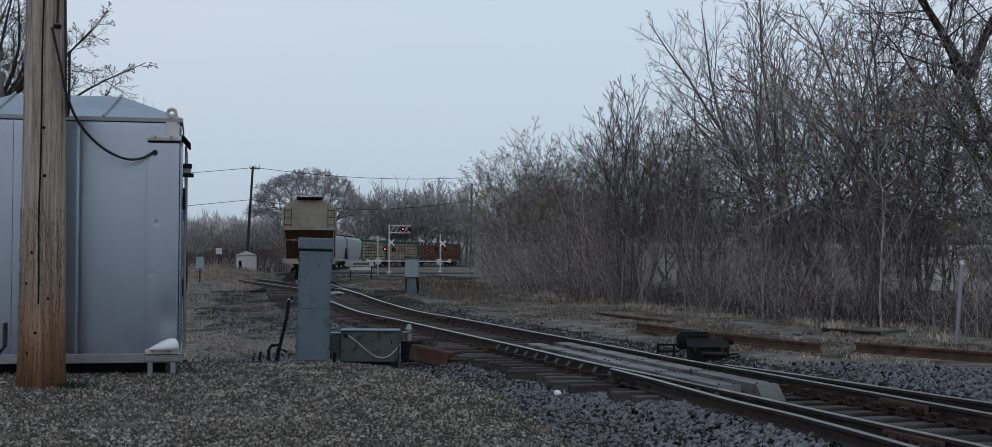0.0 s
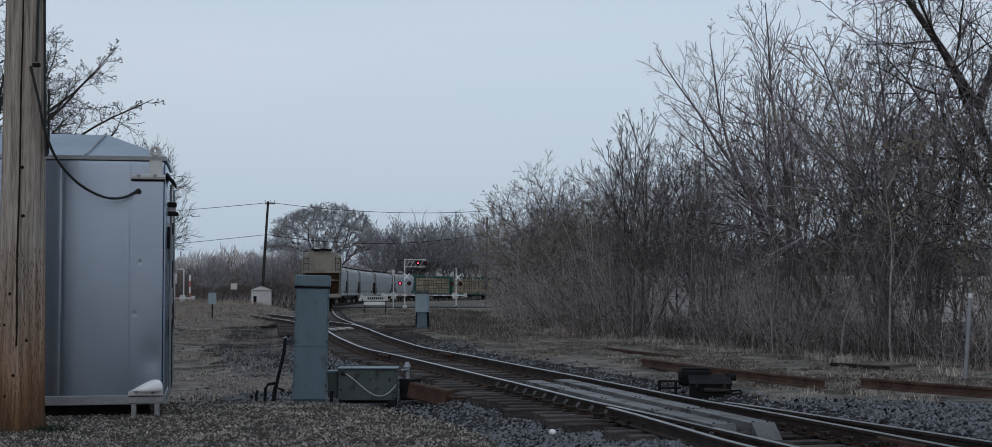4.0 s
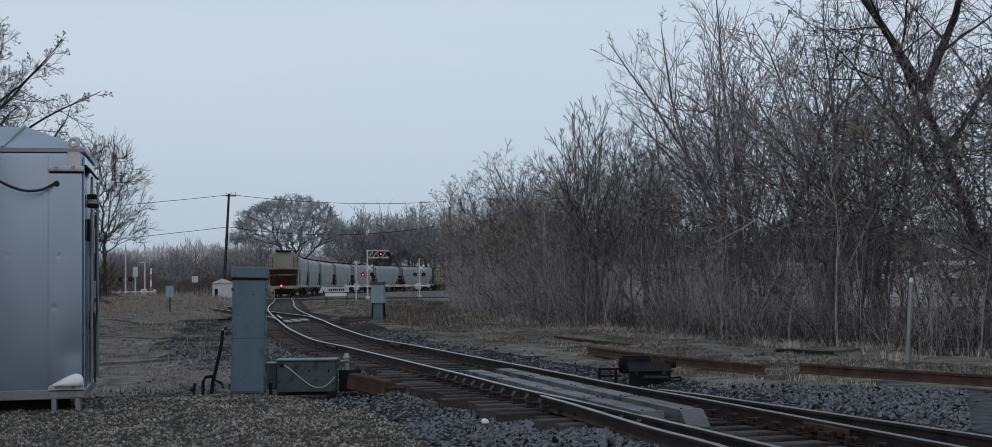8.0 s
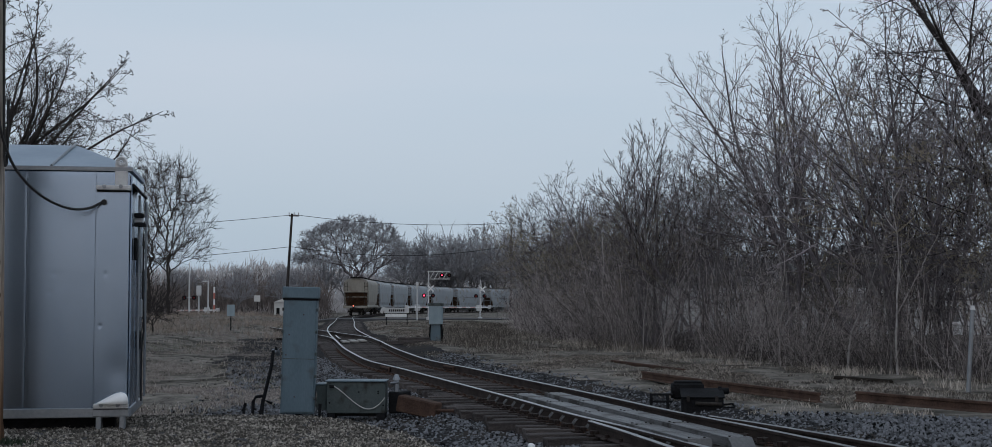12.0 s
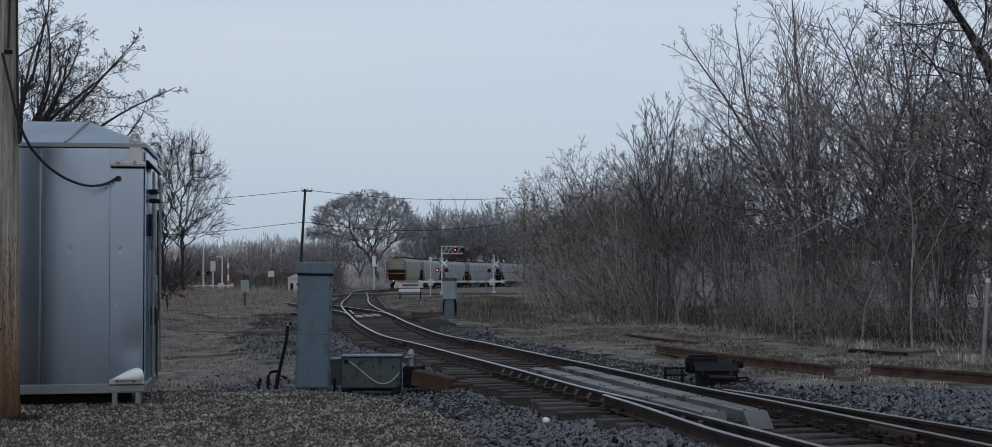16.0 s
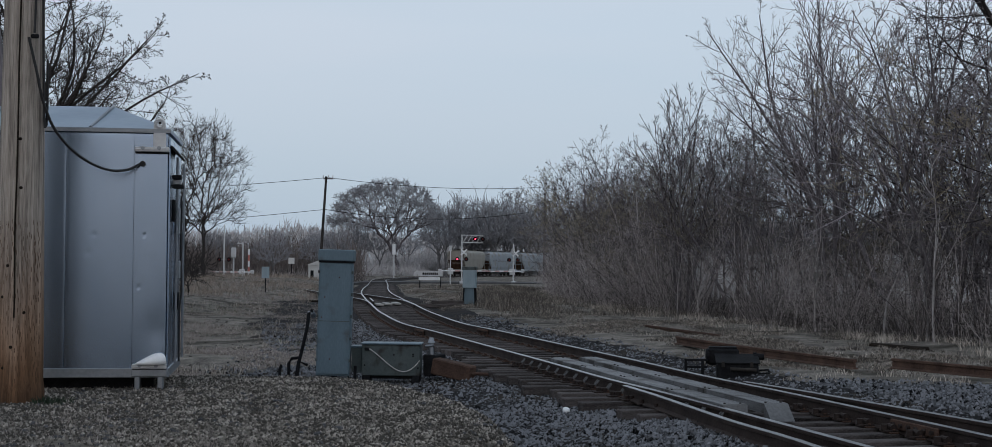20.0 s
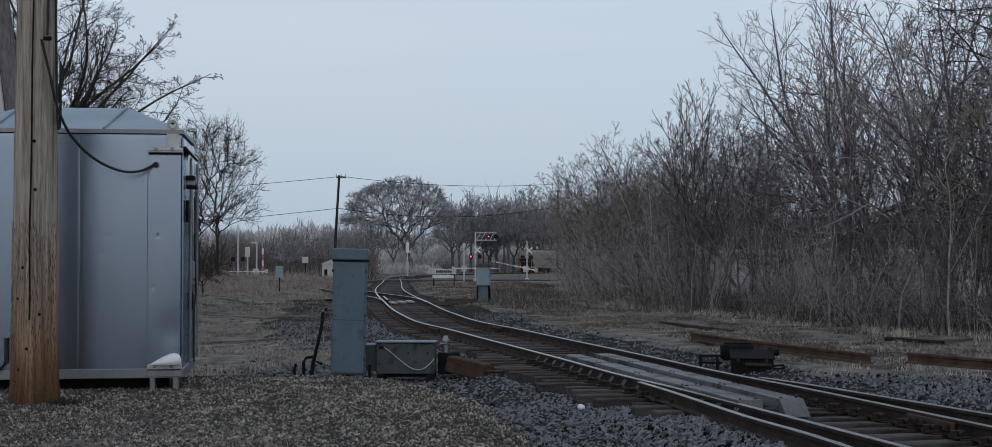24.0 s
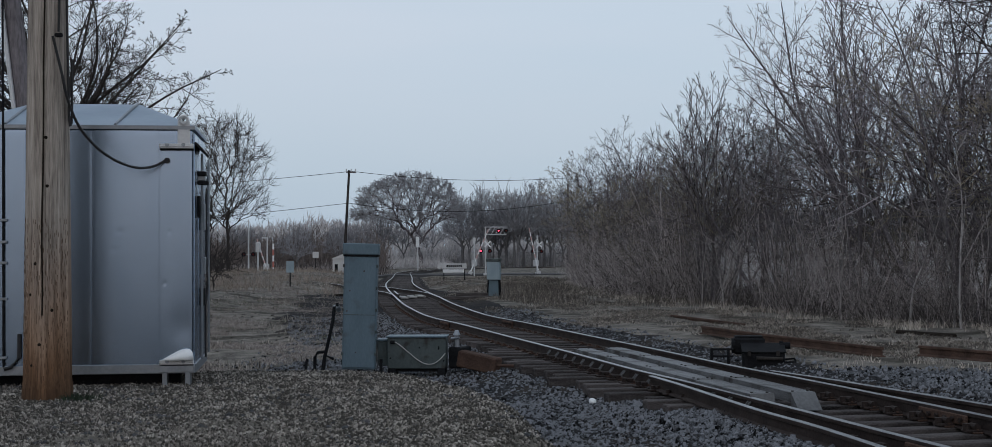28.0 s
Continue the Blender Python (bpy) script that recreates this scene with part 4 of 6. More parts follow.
    bm = box(bmesh.new(), (0.46, 0.05, 0.24), (0.68, 0.26, 0.26), 0.02, rodm)
    part("rod_casing", bm, RUST, d, "rust-orange steel casing")
    part("crank_post", rod(bmesh.new(), (0.03, 0.12, 0.45), (0.03, 0.12, 0.66), 0.05, 0.04, 10), ALU_DARK, d)
    part("crank_cap", rod(bmesh.new(), (0.03, 0.12, 0.66), (0.03, 0.12, 0.74), 0.065, 0.03, 10), ALU_DARK, d)
    part("crank_handle", rod(bmesh.new(), (-0.05, 0.08, 0.6), (0.09, 0.08, 0.62), 0.025, 0.02, 8), ALU_DARK, d)
    part("throw_rod", rod(bmesh.new(), (0.75, 0.0, 0.2), (1.7, -0.1, 0.2), 0.025, n=8), RUST, d)

    m = thing("switch_machine", "black iron switch machine on ballast beside the main track", "switch machine", 4.04, 22.3, -0.28, -6)
    bm = bmesh.new()
    low = [bm.verts.new(v) for v in ((-0.19, -0.14, 0.03), (0.45, -0.14, 0.03), (0.45, 0.24, 0.03), (-0.19, 0.24, 0.03))]
    mid = [bm.verts.new(v) for v in ((-0.19, -0.14, 0.27), (0.45, -0.14, 0.27), (0.45, 0.24, 0.38), (-0.19, 0.24, 0.38))]
    bm.faces.new(low[::-1])
    bm.faces.new(mid)
    for k in range(4):
        bm.faces.new((low[k], low[(k + 1) % 4], mid[(k + 1) % 4], mid[k]))
    bmesh.ops.bevel(bm, geom=list(bm.edges), offset=0.014, segments=1, affect="EDGES", profile=0.5)
    part("motor_case", bm, BLACK_IRON, m)
    part("case_lid", box(bmesh.new(), (0.13, 0.05, 0.345), (0.68, 0.43, 0.022), 0.006, Euler((radians(16), 0, 0)).to_matrix()), BLACK_IRON, m)
    bm = box(bmesh.new(), (-0.07, 0.4, 0.36), (0.5, 0.3, 0.26), 0.03)
    box(bm, (-0.07, 0.4, 0.5), (0.44, 0.24, 0.03), 0.01)
    part("gear_housing", bm, BLACK_IRON, m)
    part("housing_flange", rod(bmesh.new(), (-0.34, 0.34, 0.36), (-0.29, 0.34, 0.36), 0.12, n=14), BLACK_IRON, m)
    for zz in (0.2, 0.31):
        part("frame_bar", box(bmesh.new(), (-0.5, 0.2, zz), (0.36, 0.05, 0.035), 0.008), BLACK_IRON, m)
    for xx in (-0.66, -0.4):
        part("frame_post", box(bmesh.new(), (xx, 0.2, 0.16), (0.045, 0.06, 0.34), 0.008), BLACK_IRON, m)
    bm = rod(bmesh.new(), (0.4, 0.2, 0.37), (0.56, 0.2, 0.37), 0.055, n=12)
    rod(bm, (0.42, 0.2, 0.22), (0.42, 0.2, 0.44), 0.03, n=8)
    part("lever_hub", bm, BLACK_IRON, m)
    part("hand_lever", rod(bmesh.new(), (0.01, -0.19, 0.2), (0.41, -0.19, 0.19), 0.03, 0.027, 10), TRUCK_BLACK, m)
    for sx in (-0.1, 0.34):
        part("lid_latch", box(bmesh.new(), (sx, -0.155, 0.27), (0.05, 0.025, 0.09), 0.006), TRUCK_BLACK, m)
    for k, (x0, z0) in enumerate(((0.46, 0.12), (0.46, 0.07), (0.46, 0.16))):
        part("conduit", tube(bmesh.new(), [(x0, -0.05 + 0.08 * k, z0), (x0 + 0.15, -0.1 + 0.08 * k, z0 + 0.02), (x0 + 0.28, -0.15 + 0.06 * k, -0.06)], 0.018), BLACK_IRON, m)
    part("throw_bar", box(bmesh.new(), (-0.75, -0.1, 0.06), (0.95, 0.07, 0.04), 0.01), RUST, m)
    part("base_tie", box(bmesh.new(), (0.1, -0.1, -0.06), (1.3, 0.24, 0.1), 0.012), TIE, m)
    part("base_tie", box(bmesh.new(), (0.1, 0.4, -0.06), (1.3, 0.24, 0.1), 0.012), TIE, m)

    f = thing("junction_case", "small blue-green steel case on legs in dry grass", "equipment case", -0.12, 55, land(-0.1, 55) + 0.0, -8)
    part("body", box(bmesh.new(), (0, 0.2, 1.03), (0.5, 0.4, 0.72), 0.01), PALE_TEAL, f)
    part("hood", box(bmesh.new(), (0, 0.2, 1.43), (0.55, 0.45, 0.12), 0.01), TEAL_DARK, f)
    part("base_panel", box(bmesh.new(), (0, 0.25, 0.33), (0.4, 0.3, 0.68), 0.01), TEAL, f)
    for sx in (-0.24, 0.24):
        part("leg", rod(bmesh.new(), (sx, 0.05, 0.0), (sx * 0.85, 0.12, 0.7), 0.03, n=6), BLACK_IRON, f)
        part("leg", rod(bmesh.new(), (sx, 0.4, 0.0), (sx * 0.85, 0.35, 0.7), 0.03, n=6), BLACK_IRON, f)
    g = thing("timber_pile", "short stack of dark timbers in the grass", "timbers", -1.1, 53.5, land(-1.1, 53.5), 8)
    for k, (yy, zz) in enumerate(((0, 0.08), (0.25, 0.08), (0.1, 0.2))):
        part("timber", box(bmesh.new(), (0.1 * k, yy, zz), (1.8 - 0.3 * k, 0.2, 0.14), 0.02), TIE, g)

    p = thing("marker_post", "grey metal marker post standing in the brush", "post", 9.6, 25.5, land(9.6, 25.5) - 0.05, ry=4)
    part("post", rod(bmesh.new(), (0, 0, 0), (0, 0, 1.55), 0.04, 0.036, 10), ALU_DARK, p)
    part("post_cap", rod(bmesh.new(), (0, 0, 1.55), (0, 0, 1.63), 0.048, 0.03, 10), SILVER, p)


# ---------------------------------------------------------------- trees
def crown(seed, tips, fork, dome, lower=-0.3, shell=0.5, r_tip=0.008, power=0.46, twigs_each=3, twig=0.4, wob=0.06, pull=(0.28, 0.45), lean=(0, 0), bent=True):
    """Bare tree whose limbs divide until they reach every part of a dome (centre height, radius, half height). Returns vertices, faces of the wood and of the twigs."""
    rng = random.Random(seed)
    verts, wood, thin = [], [], []

    def limb(a, b, ra, rb, n, faces):
        d = b - a
        if d.length < 1e-5:
            return
        d.normalize()
        u = d.orthogonal().normalized()
        w = d.cross(u)
        o = len(verts)
        for p, r in ((a, ra), (b, rb)):
            for k in range(n):
                c = p + (u * math.cos(k * math.tau / n) + w * math.sin(k * math.tau / n)) * r
                verts.append((c.x, c.y, c.z))
        for k in range(n):
            faces.append((o + k, o + (k + 1) % n, o + n + (k + 1) % n, o + n + k))

    def spike(a, b, r):
        d = (b - a).normalized()
        u = d.orthogonal().normalized() * r
        w = d.cross(u)
        o = len(verts)
        verts.extend(tuple(v) for v in (a + u, a - u * 0.5 + w * 0.87, a - u * 0.5 - w * 0.87, b))
        thin.extend(((o, o + 1, o + 3), (o + 1, o + 2, o + 3), (o + 2, o, o + 3)))

    def shoot(p, d, length):
        e = Vector((rng.gauss(0, 0.7), rng.gauss(0, 0.7), rng.gauss(0.15, 0.55)))
        e = (d + e).normalized()
        if not bent:
            spike(p, p + e * length, r_tip * 1.2)
            return
        q = p + e * length * 0.5
        limb(p, q, r_tip, r_tip * 0.85, 3, thin)
        f = (e + Vector((rng.gauss(0, 0.4), rng.gauss(0, 0.4), 0.35 + rng.gauss(0, 0.3)))).normalized()
        spike(q, q + f * length * 0.5, r_tip * 0.9)

    pts = []
    while len(pts) < tips:
        v = Vector((rng.gauss(0, 1), rng.gauss(0, 1), rng.gauss(0, 1))).normalized()
        if v.z < lower:
            continue
        f = (shell**3 + (1 - shell**3) * rng.random()) ** (1 / 3) * (1 + 0.16 * noise.noise(v * 2.1 + Vector((seed, 0, 0))))
        pts.append((lean[0] + v.x * dome[1] * f, lean[1] + v.y * dome[1] * f, dome[0] + v.z * dome[2] * f))
    pts = np.array(pts)

    def grow_to(p, d, which, level):
        n = len(which)
        mean = pts[which].mean(axis=0)
        r0 = r_tip * n**power
        target = Vector(pts[which[0]]) if n == 1 else p.lerp(Vector(mean), rng.uniform(*pull) if level < 5 else 0.44)
        L = (target - p).length
        c = p + d * L * 0.45
        segs = 4 if n > 30 else 3 if n > 3 else 2
        rings = 9 if r0 > 0.07 else 6 if r0 > 0.03 else 4 if r0 > 0.014 else 3
        faces = wood if r0 > r_tip * 2.1 else thin
        r1 = r0 * 0.82 if n > 1 else r_tip * 0.7
        a = p
        for k in range(segs):
            t = (k + 1) / segs
            b = p * (1 - t) ** 2 + c * 2 * t * (1 - t) + target * t * t
            if k < segs - 1:
                b = b + Vector((rng.gauss(0, wob), rng.gauss(0, wob), rng.gauss(0, wob))) * L * 0.5
            limb(a, b, r0 + (r1 - r0) * k / segs, r0 + (r1 - r0) * (k + 1) / segs, rings, faces)
            e = (b - a).normalized()
            if n <= 6:
                for _ in range(twigs_each if n == 1 else 1):
                    shoot(a.lerp(b, rng.random()), e, twig * rng.uniform(0.5, 1.3))
            a = b
        if n == 1:
            return
        q = pts[which] - mean
        axis = np.linalg.svd(q, full_matrices=False)[2][0]
        order = np.argsort(q @ axis + rng.gauss(0, 0.01))
        cut = max(1, min(n - 1, int(n * rng.uniform(0.3, 0.7))))
        for group in (order[:cut], order[cut:]):
            grow_to(target, e, [which[k] for k in group], level + 1)

    top = Vector((0, 0, -0.15))
    r0 = r_tip * tips**power
    d = Vector((0, 0, 1))
    for k in range(4):
        q = top + Vector((lean[0] * 0.08, lean[1] * 0.08, 0)) + d * (fork + 0.15) / 4
        limb(top, q, r0 * (1.45 - 0.1 * k), r0 * (1.35 - 0.1 * k), 10, wood)
        top = q
    grow_to(top, d, list(range(tips)), 0)
    return verts, wood, thin


def bare_tree(seed, stems, limbs=10, boughs=5, shoots=4, fine=2, angle=(0.5, 0.9), rise=0.1, tip=0.005, first=0.22, reach=0.5, wob=0.05, bud=0.0, sides=7, light=False):
    """Bare tree from stems (base x, y, z, way x, y, z, length, radius, where its limbs begin; with no z, x tells how far up the first stem it leaves), each set with limbs, boughs, shoots and fine twigs. Returns vertices, faces of the wood and of the twigs."""
    rng = random.Random(seed)
    verts, wood, thin = [], [], []

    def line(p, d, L, r0, r1, segs, n, up, faces, pointed=False):
        out = [(p, d, r0)]
        last = None
        for k in range(segs + 1):
            if k:
                v = wob * (0.3 if r0 > 0.18 else 1)
                d = (d + Vector((rng.gauss(0, v), rng.gauss(0, v), rng.gauss(0, v * 0.6) + up))).normalized()
                p = p + d * (L / segs)
                out.append((p, d, r0 + (r1 - r0) * k / segs))
            o = len(verts)
            if pointed and k == segs:
                verts.append(tuple(p))
                faces.extend((last + i, last + (i + 1) % n, o) for i in range(n))
                break
            r = r0 + (r1 - r0) * k / segs
            u = d.orthogonal().normalized()
            w = d.cross(u)
            for i in range(n):
                c = p + u * (r * math.cos(i * math.tau / n)) + w * (r * math.sin(i * math.tau / n))
                verts.append((c.x, c.y, c.z))
            if last is not None:
                faces.extend((last + i, last + (i + 1) % n, o + (i + 1) % n, o + i) for i in range(n))
            last = o
        return out

    def turned(d, a, az):
        q = Matrix.Rotation(az, 3, d) @ d.orthogonal().normalized()
        return (d * math.cos(a) + q * math.sin(a)).normalized()

    def at(path, t):
        k = min(int(t * (len(path) - 1)), len(path) - 2)
        f = t * (len(path) - 1) - k
        return path[k][0].lerp(path[k + 1][0], f), path[k + 1][1], path[k][2] + (path[k + 1][2] - path[k][2]) * f

    counts = (limbs, boughs, shoots, fine)

    def clothe(path, L, level, start):
        n = counts[level]
        az = rng.uniform(0, 6.3)
        for i in range(n):
            t = start + (1 - start) * (i + rng.random()) / n
            p, d, r = at(path, min(0.995, t))
            az += 2.4 + rng.gauss(0, 0.4)
            e = turned(d, rng.uniform(*angle), az)
            share = (1.12 - 0.85 * (t - start) / (1 - start)) * rng.uniform(0.65, 1.25)
            M = L * (0.54 if level else reach) * share
            if light:
                q = line(p, e, M, tip * (1.0 if level == 0 else 0.8), 0, 2 if level == 0 else 1, 3, rise, thin, True)
            elif level == 0:
                q = line(p, e, M, max(tip * 1.6, min(r * 0.62, M * 0.0115)), tip, 5 if M > 2 else 4, 5 if M > 3.2 else 3, rise, wood)
            elif level == 1:
                q = line(p, e, M, max(tip * 1.15, min(r * 0.7, M * 0.009)), tip * 0.8, 3 if M > 1 else 2, 3, rise, thin)
            elif level == 2:
                q = line(p, e, M, tip, tip * 0.6, 2, 3, rise * 1.3, thin, True)
            else:
                q = line(p, e, M, tip * 0.75, 0, 1, 3, rise, thin, True)
            if level < (1 if light else 3):
                clothe(q, M, level + 1, 0.15)
            if bud and level >= 2:
                o, c = len(verts), q[-1][0]
                b = bud * rng.uniform(0.7, 1.3)
                verts.extend(((c.x - b, c.y, c.z - b), (c.x + b, c.y - b, c.z - b), (c.x, c.y + b, c.z - b), (c.x, c.y, c.z + b * 1.3)))
                thin.extend(((o, o + 1, o + 3), (o + 1, o + 2, o + 3), (o + 2, o, o + 3), (o, o + 2, o + 1)))

    trunk = None
    for bx, by, bz, dx, dy, dz, L, r, start in stems:
        foot = Vector((bx, by, bz)) if bz is not None else at(trunk, bx)[0]
        path = line(foot, Vector((dx, dy, dz)).normalized(), L, r, max(tip, r * 0.14), 4 if light else 9, sides, 0.02, wood)
        trunk = trunk or path
        if start < 1:
            clothe(path, L, 0, start)
    return verts, wood, thin


def clump(seed, count, H, r, spread, lean=(0.0, 0.0), start=0.25, wide=0.15):
    """Stems that rise side by side from one root."""
    rng = random.Random(seed)
    out = []
    for k in range(count):
        a = math.tau * (k + rng.uniform(-0.3, 0.3)) / count
        f = spread * rng.uniform(0.4, 1.15) if count > 1 else 0.04
        out.append((wide * math.cos(a), wide * math.sin(a), -0.15, lean[0] + math.cos(a) * f, lean[1] + math.sin(a) * f, 1.0, H * rng.uniform(0.72, 1.04), r * rng.uniform(0.7, 1.1), start))
    return out


def tree_meshes(name, material, twig_material, **kw):
    v, wood, twigs = crown(**kw) if "tips" in kw else bare_tree(**kw)
    out = []
    for nm, ff, m in (("trunk", wood, material), ("crown", twigs, twig_material)):
        used = sorted({k for q in ff for k in q})
        at = {k: i for i, k in enumerate(used)}
        me = bpy.data.meshes.new(name + "_" + nm)
        me.from_pydata([v[k] for k in used], [], [tuple(at[k] for k in q) for q in ff])
        me.materials.append(m)
        out.append(me)
    return out


def tree_thing(name, label, mesh_trunk, mesh_crown, x, y, rz, s, group="", zs=1.0, names=("trunk", "crown"), category="tree"):
    t = thing(name, label, category, x, y, land(x, y) - 0.05, rz, group)
    t.scale = (s, s, s * zs)
    for nm, me in zip(names, (mesh_trunk, mesh_crown)):
        new(nm, me).parent = t
    return t


HUT_TREE = (-13.9, 45)
FAN_TREES = ((-18.8, 100, 30, 1.04), (-20.9, 104, 100, 1.0))
EDGE_Y, EDGE_X = [12, 20, 25, 29, 33, 40, 51, 62, 72, 85, 100, 116], [17, 13.5, 11.6, 10.4, 8.8, 7.2, 5.6, 4.8, 4.6, 5.7, 7.0, 9.3]


def wood_edge(y):
    return float(np.interp(y, EDGE_Y, EDGE_X))


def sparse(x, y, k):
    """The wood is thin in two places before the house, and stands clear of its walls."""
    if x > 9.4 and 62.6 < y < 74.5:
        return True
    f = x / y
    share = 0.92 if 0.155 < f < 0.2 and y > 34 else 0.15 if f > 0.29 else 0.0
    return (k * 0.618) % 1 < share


def build_trees():
    rng = random.Random(5)
    kinds = []
    for k, (n, H, r, spread, start, limbs) in enumerate(((1, 8.4, 0.095, 0.0, 0.25, 17), (2, 8.0, 0.075, 0.2, 0.25, 13), (3, 7.8, 0.062, 0.3, 0.22, 11), (2, 8.2, 0.07, 0.36, 0.3, 13), (4, 7.2, 0.05, 0.4, 0.25, 8), (5, 6.6, 0.042, 0.48, 0.25, 7), (1, 8.6, 0.09, 0.0, 0.35, 16), (3, 8.0, 0.06, 0.44, 0.22, 11))):
        kinds.append(tree_meshes("wood_tree", BARK, BUDDED if k in (2, 5) else TWIG, seed=20 + k, stems=clump(40 + k, n, H, r, spread, start=start), limbs=limbs, boughs=6 if n < 4 else 5, shoots=5, fine=2, angle=(0.55, 1.1), rise=0.045, tip=0.0073, reach=0.5 if n > 1 else 0.56, wob=0.11, bud=0.013 if k in (2, 5) else 0))
    shrubs = [tree_meshes("shrub", BRUSH, BRUSH, seed=60 + k, stems=clump(70 + k, (13, 11, 10, 14)[k], (2.1, 2.7, 3.4, 1.7)[k], 0.008, (0.5, 0.42, 0.34, 0.6)[k], start=0.12, wide=0.5), limbs=10, boughs=4, shoots=0, fine=0, angle=(0.6, 1.35), rise=0.02, tip=0.0042, reach=0.36, wob=0.2, sides=3, light=True) for k in range(4)]
    for k in range(76):
        y = (rng.uniform(26, 48) if k < 19 else rng.uniform(46, 112))
        depth = rng.random() ** 1.3 * 6.5
        if k >= 60:
            y, depth = rng.uniform(29, 62), rng.uniform(4, 12)
        elif k >= 40:
            y, depth = rng.uniform(62, 113), rng.random() * 3
        if k >= 64:
            y, depth = rng.uniform(43, 76), rng.random() * 4
        if k >= 66:
            y, depth = 28 + 3.4 * (k - 66) + rng.random(), rng.uniform(1.5, 7.5)
        x = wood_edge(y) + 0.9 + depth
        s = float(np.interp(y, [25, 33, 38, 45, 52, 62, 80, 112], [12.0, 11.6, 10.6, 9.2, 8.5, 8.7, 9.6, 10.6])) / 9.0 * rng.uniform(0.72, 1.05) * (1 + 0.012 * depth)
        turn, kind = rng.uniform(0, 360), rng.randrange(8)
        if x > 9.4 and 62.6 < y < 74.5:
            continue
        tree_thing("tree", "bare grey-brown deciduous tree at the edge of the wood", *kinds[kind], x, y, turn, s, "trees of the wood")
    for k in range(190):
        y = 24 + 88 * rng.random() ** 1.25
        x = wood_edge(y) + rng.uniform(-0.3, 4.5)
        if k > 170:
            y = rng.uniform(25, 46)
            x = wood_edge(y) + rng.uniform(0.5, 8)
        kind, turn, size = rng.randrange(4), rng.uniform(0, 360), rng.uniform(0.65, 1.2)
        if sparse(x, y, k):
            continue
        tree_thing("shrub", "leafless tangled brown shrub at the foot of the wood", *shrubs[kind if k <= 170 else 1 + k % 2], x, y, turn, size, "shrubs of the wood", names=("stem", "twig_mass"), category="shrub")
    for k in range(66):
        y = rng.uniform(40, 92)
        x = wood_edge(y) + rng.uniform(-0.3, 1.4)
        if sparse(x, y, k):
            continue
        tree_thing("shrub", "leafless tangled brown shrub at the foot of the wood", *shrubs[k % 3], x, y, rng.uniform(0, 360), rng.uniform(0.95, 1.45), "shrubs of the wood", names=("stem", "twig_mass"), category="shrub")
    for o in bpy.data.objects:
        if o.name.startswith(("stem", "twig_mass")):
            o["kind"] = "stuff"
    pale = [tree_meshes("sapling", PALE_TWIG, PALE_TWIG, seed=80 + k, stems=clump(90 + k, 1, (4.2, 5.5, 3.2)[k], 0.032, 0, (0.1, 0.0)), limbs=7, boughs=3, shoots=0, fine=0, angle=(0.5, 0.8), tip=0.006, reach=0.4, wob=0.08) for k in range(3)]
    for k in range(30):
        y = 25 + 70 * rng.random() ** 1.3
        x = wood_edge(y) + rng.uniform(-0.2, 2.2)
        tree_thing("sapling", "slim pale leafless sapling at the edge of the wood", *pale[k % 3], x, y, rng.uniform(0, 360), rng.uniform(0.6, 1.15), "saplings", names=("stem", "crown"))
    for o in bpy.data.objects:
        if o.parent and o.parent.name.startswith("sapling"):
            o["kind"] = "stuff"
    for k in range(34):
        y = rng.uniform(26, 52) if k < 24 else rng.uniform(50, 75)
        x = wood_edge(y) + rng.uniform(0.6, 6.0)
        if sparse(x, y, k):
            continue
        tree_thing("tree", "thin many-stemmed young tree in the thicket", *kinds[(4, 5, 7)[k % 3]], x, y, rng.uniform(0, 360), rng.uniform(0.42, 0.62), "thicket trees")
    # trees that stand out of the wood: long limbs reaching over the line, and a fine upright one before them
    me = tree_meshes("reaching_tree", BARK, TWIG, seed=31, stems=[(0, 0, -0.15, -0.62, 0.0, 1.0, 10.6, 0.11, 0.25), (0.2, 0.1, -0.15, -0.38, 0.1, 1.0, 11.2, 0.11, 0.25), (0.3, -0.1, -0.15, -0.08, 0.15, 1.0, 11.2, 0.1, 0.25), (0.1, 0.2, -0.15, 0.22, -0.1, 1.0, 11.0, 0.1, 0.25)], limbs=15, boughs=6, shoots=5, fine=2, angle=(0.5, 1.0), rise=0.05, tip=0.0058, reach=0.36, wob=0.08)
    tree_thing("tree", "tall bare tree with long limbs reaching over the line", *me, 12.6, 45, 0, 1.0)
    me = tree_meshes("upright_tree", BARK, TWIG, seed=37, stems=clump(38, 5, 7.6, 0.055, 0.17, start=0.25), limbs=11, boughs=5, shoots=5, fine=2, angle=(0.3, 0.65), rise=0.06, tip=0.0062, reach=0.42, wob=0.03)
    tree_thing("tree", "slim bare tree with fine upright limbs", *me, 6.9, 46.5, 40, 1.0)
    tree_thing("tree", "slim bare tree with fine upright limbs", *me, 10.4, 41, 130, 1.25)
    # the large tree at the right with heavy limbs
    big_stems = [(0, 0, -0.2, -0.26, 0, 1.0, 7.2, 0.24, 1.0), (0.98, 0, None, -0.35, 0.1, 1.0, 6.4, 0.13, 0.1), (0.97, 0, None, 0.35, 0.0, 1.0, 6.4, 0.13, 0.1), (0.85, 0, None, -0.9, -0.3, 0.7, 5.6, 0.085, 0.15), (0.6, 0, None, -0.9, 0.2, 0.75, 5.6, 0.07, 0.2), (0.75, 0, None, 0.8, 0.5, 0.7, 6.0, 0.1, 0.15), (0.5, 0, None, -0.8, -0.4, 0.5, 4.6, 0.06, 0.2)]
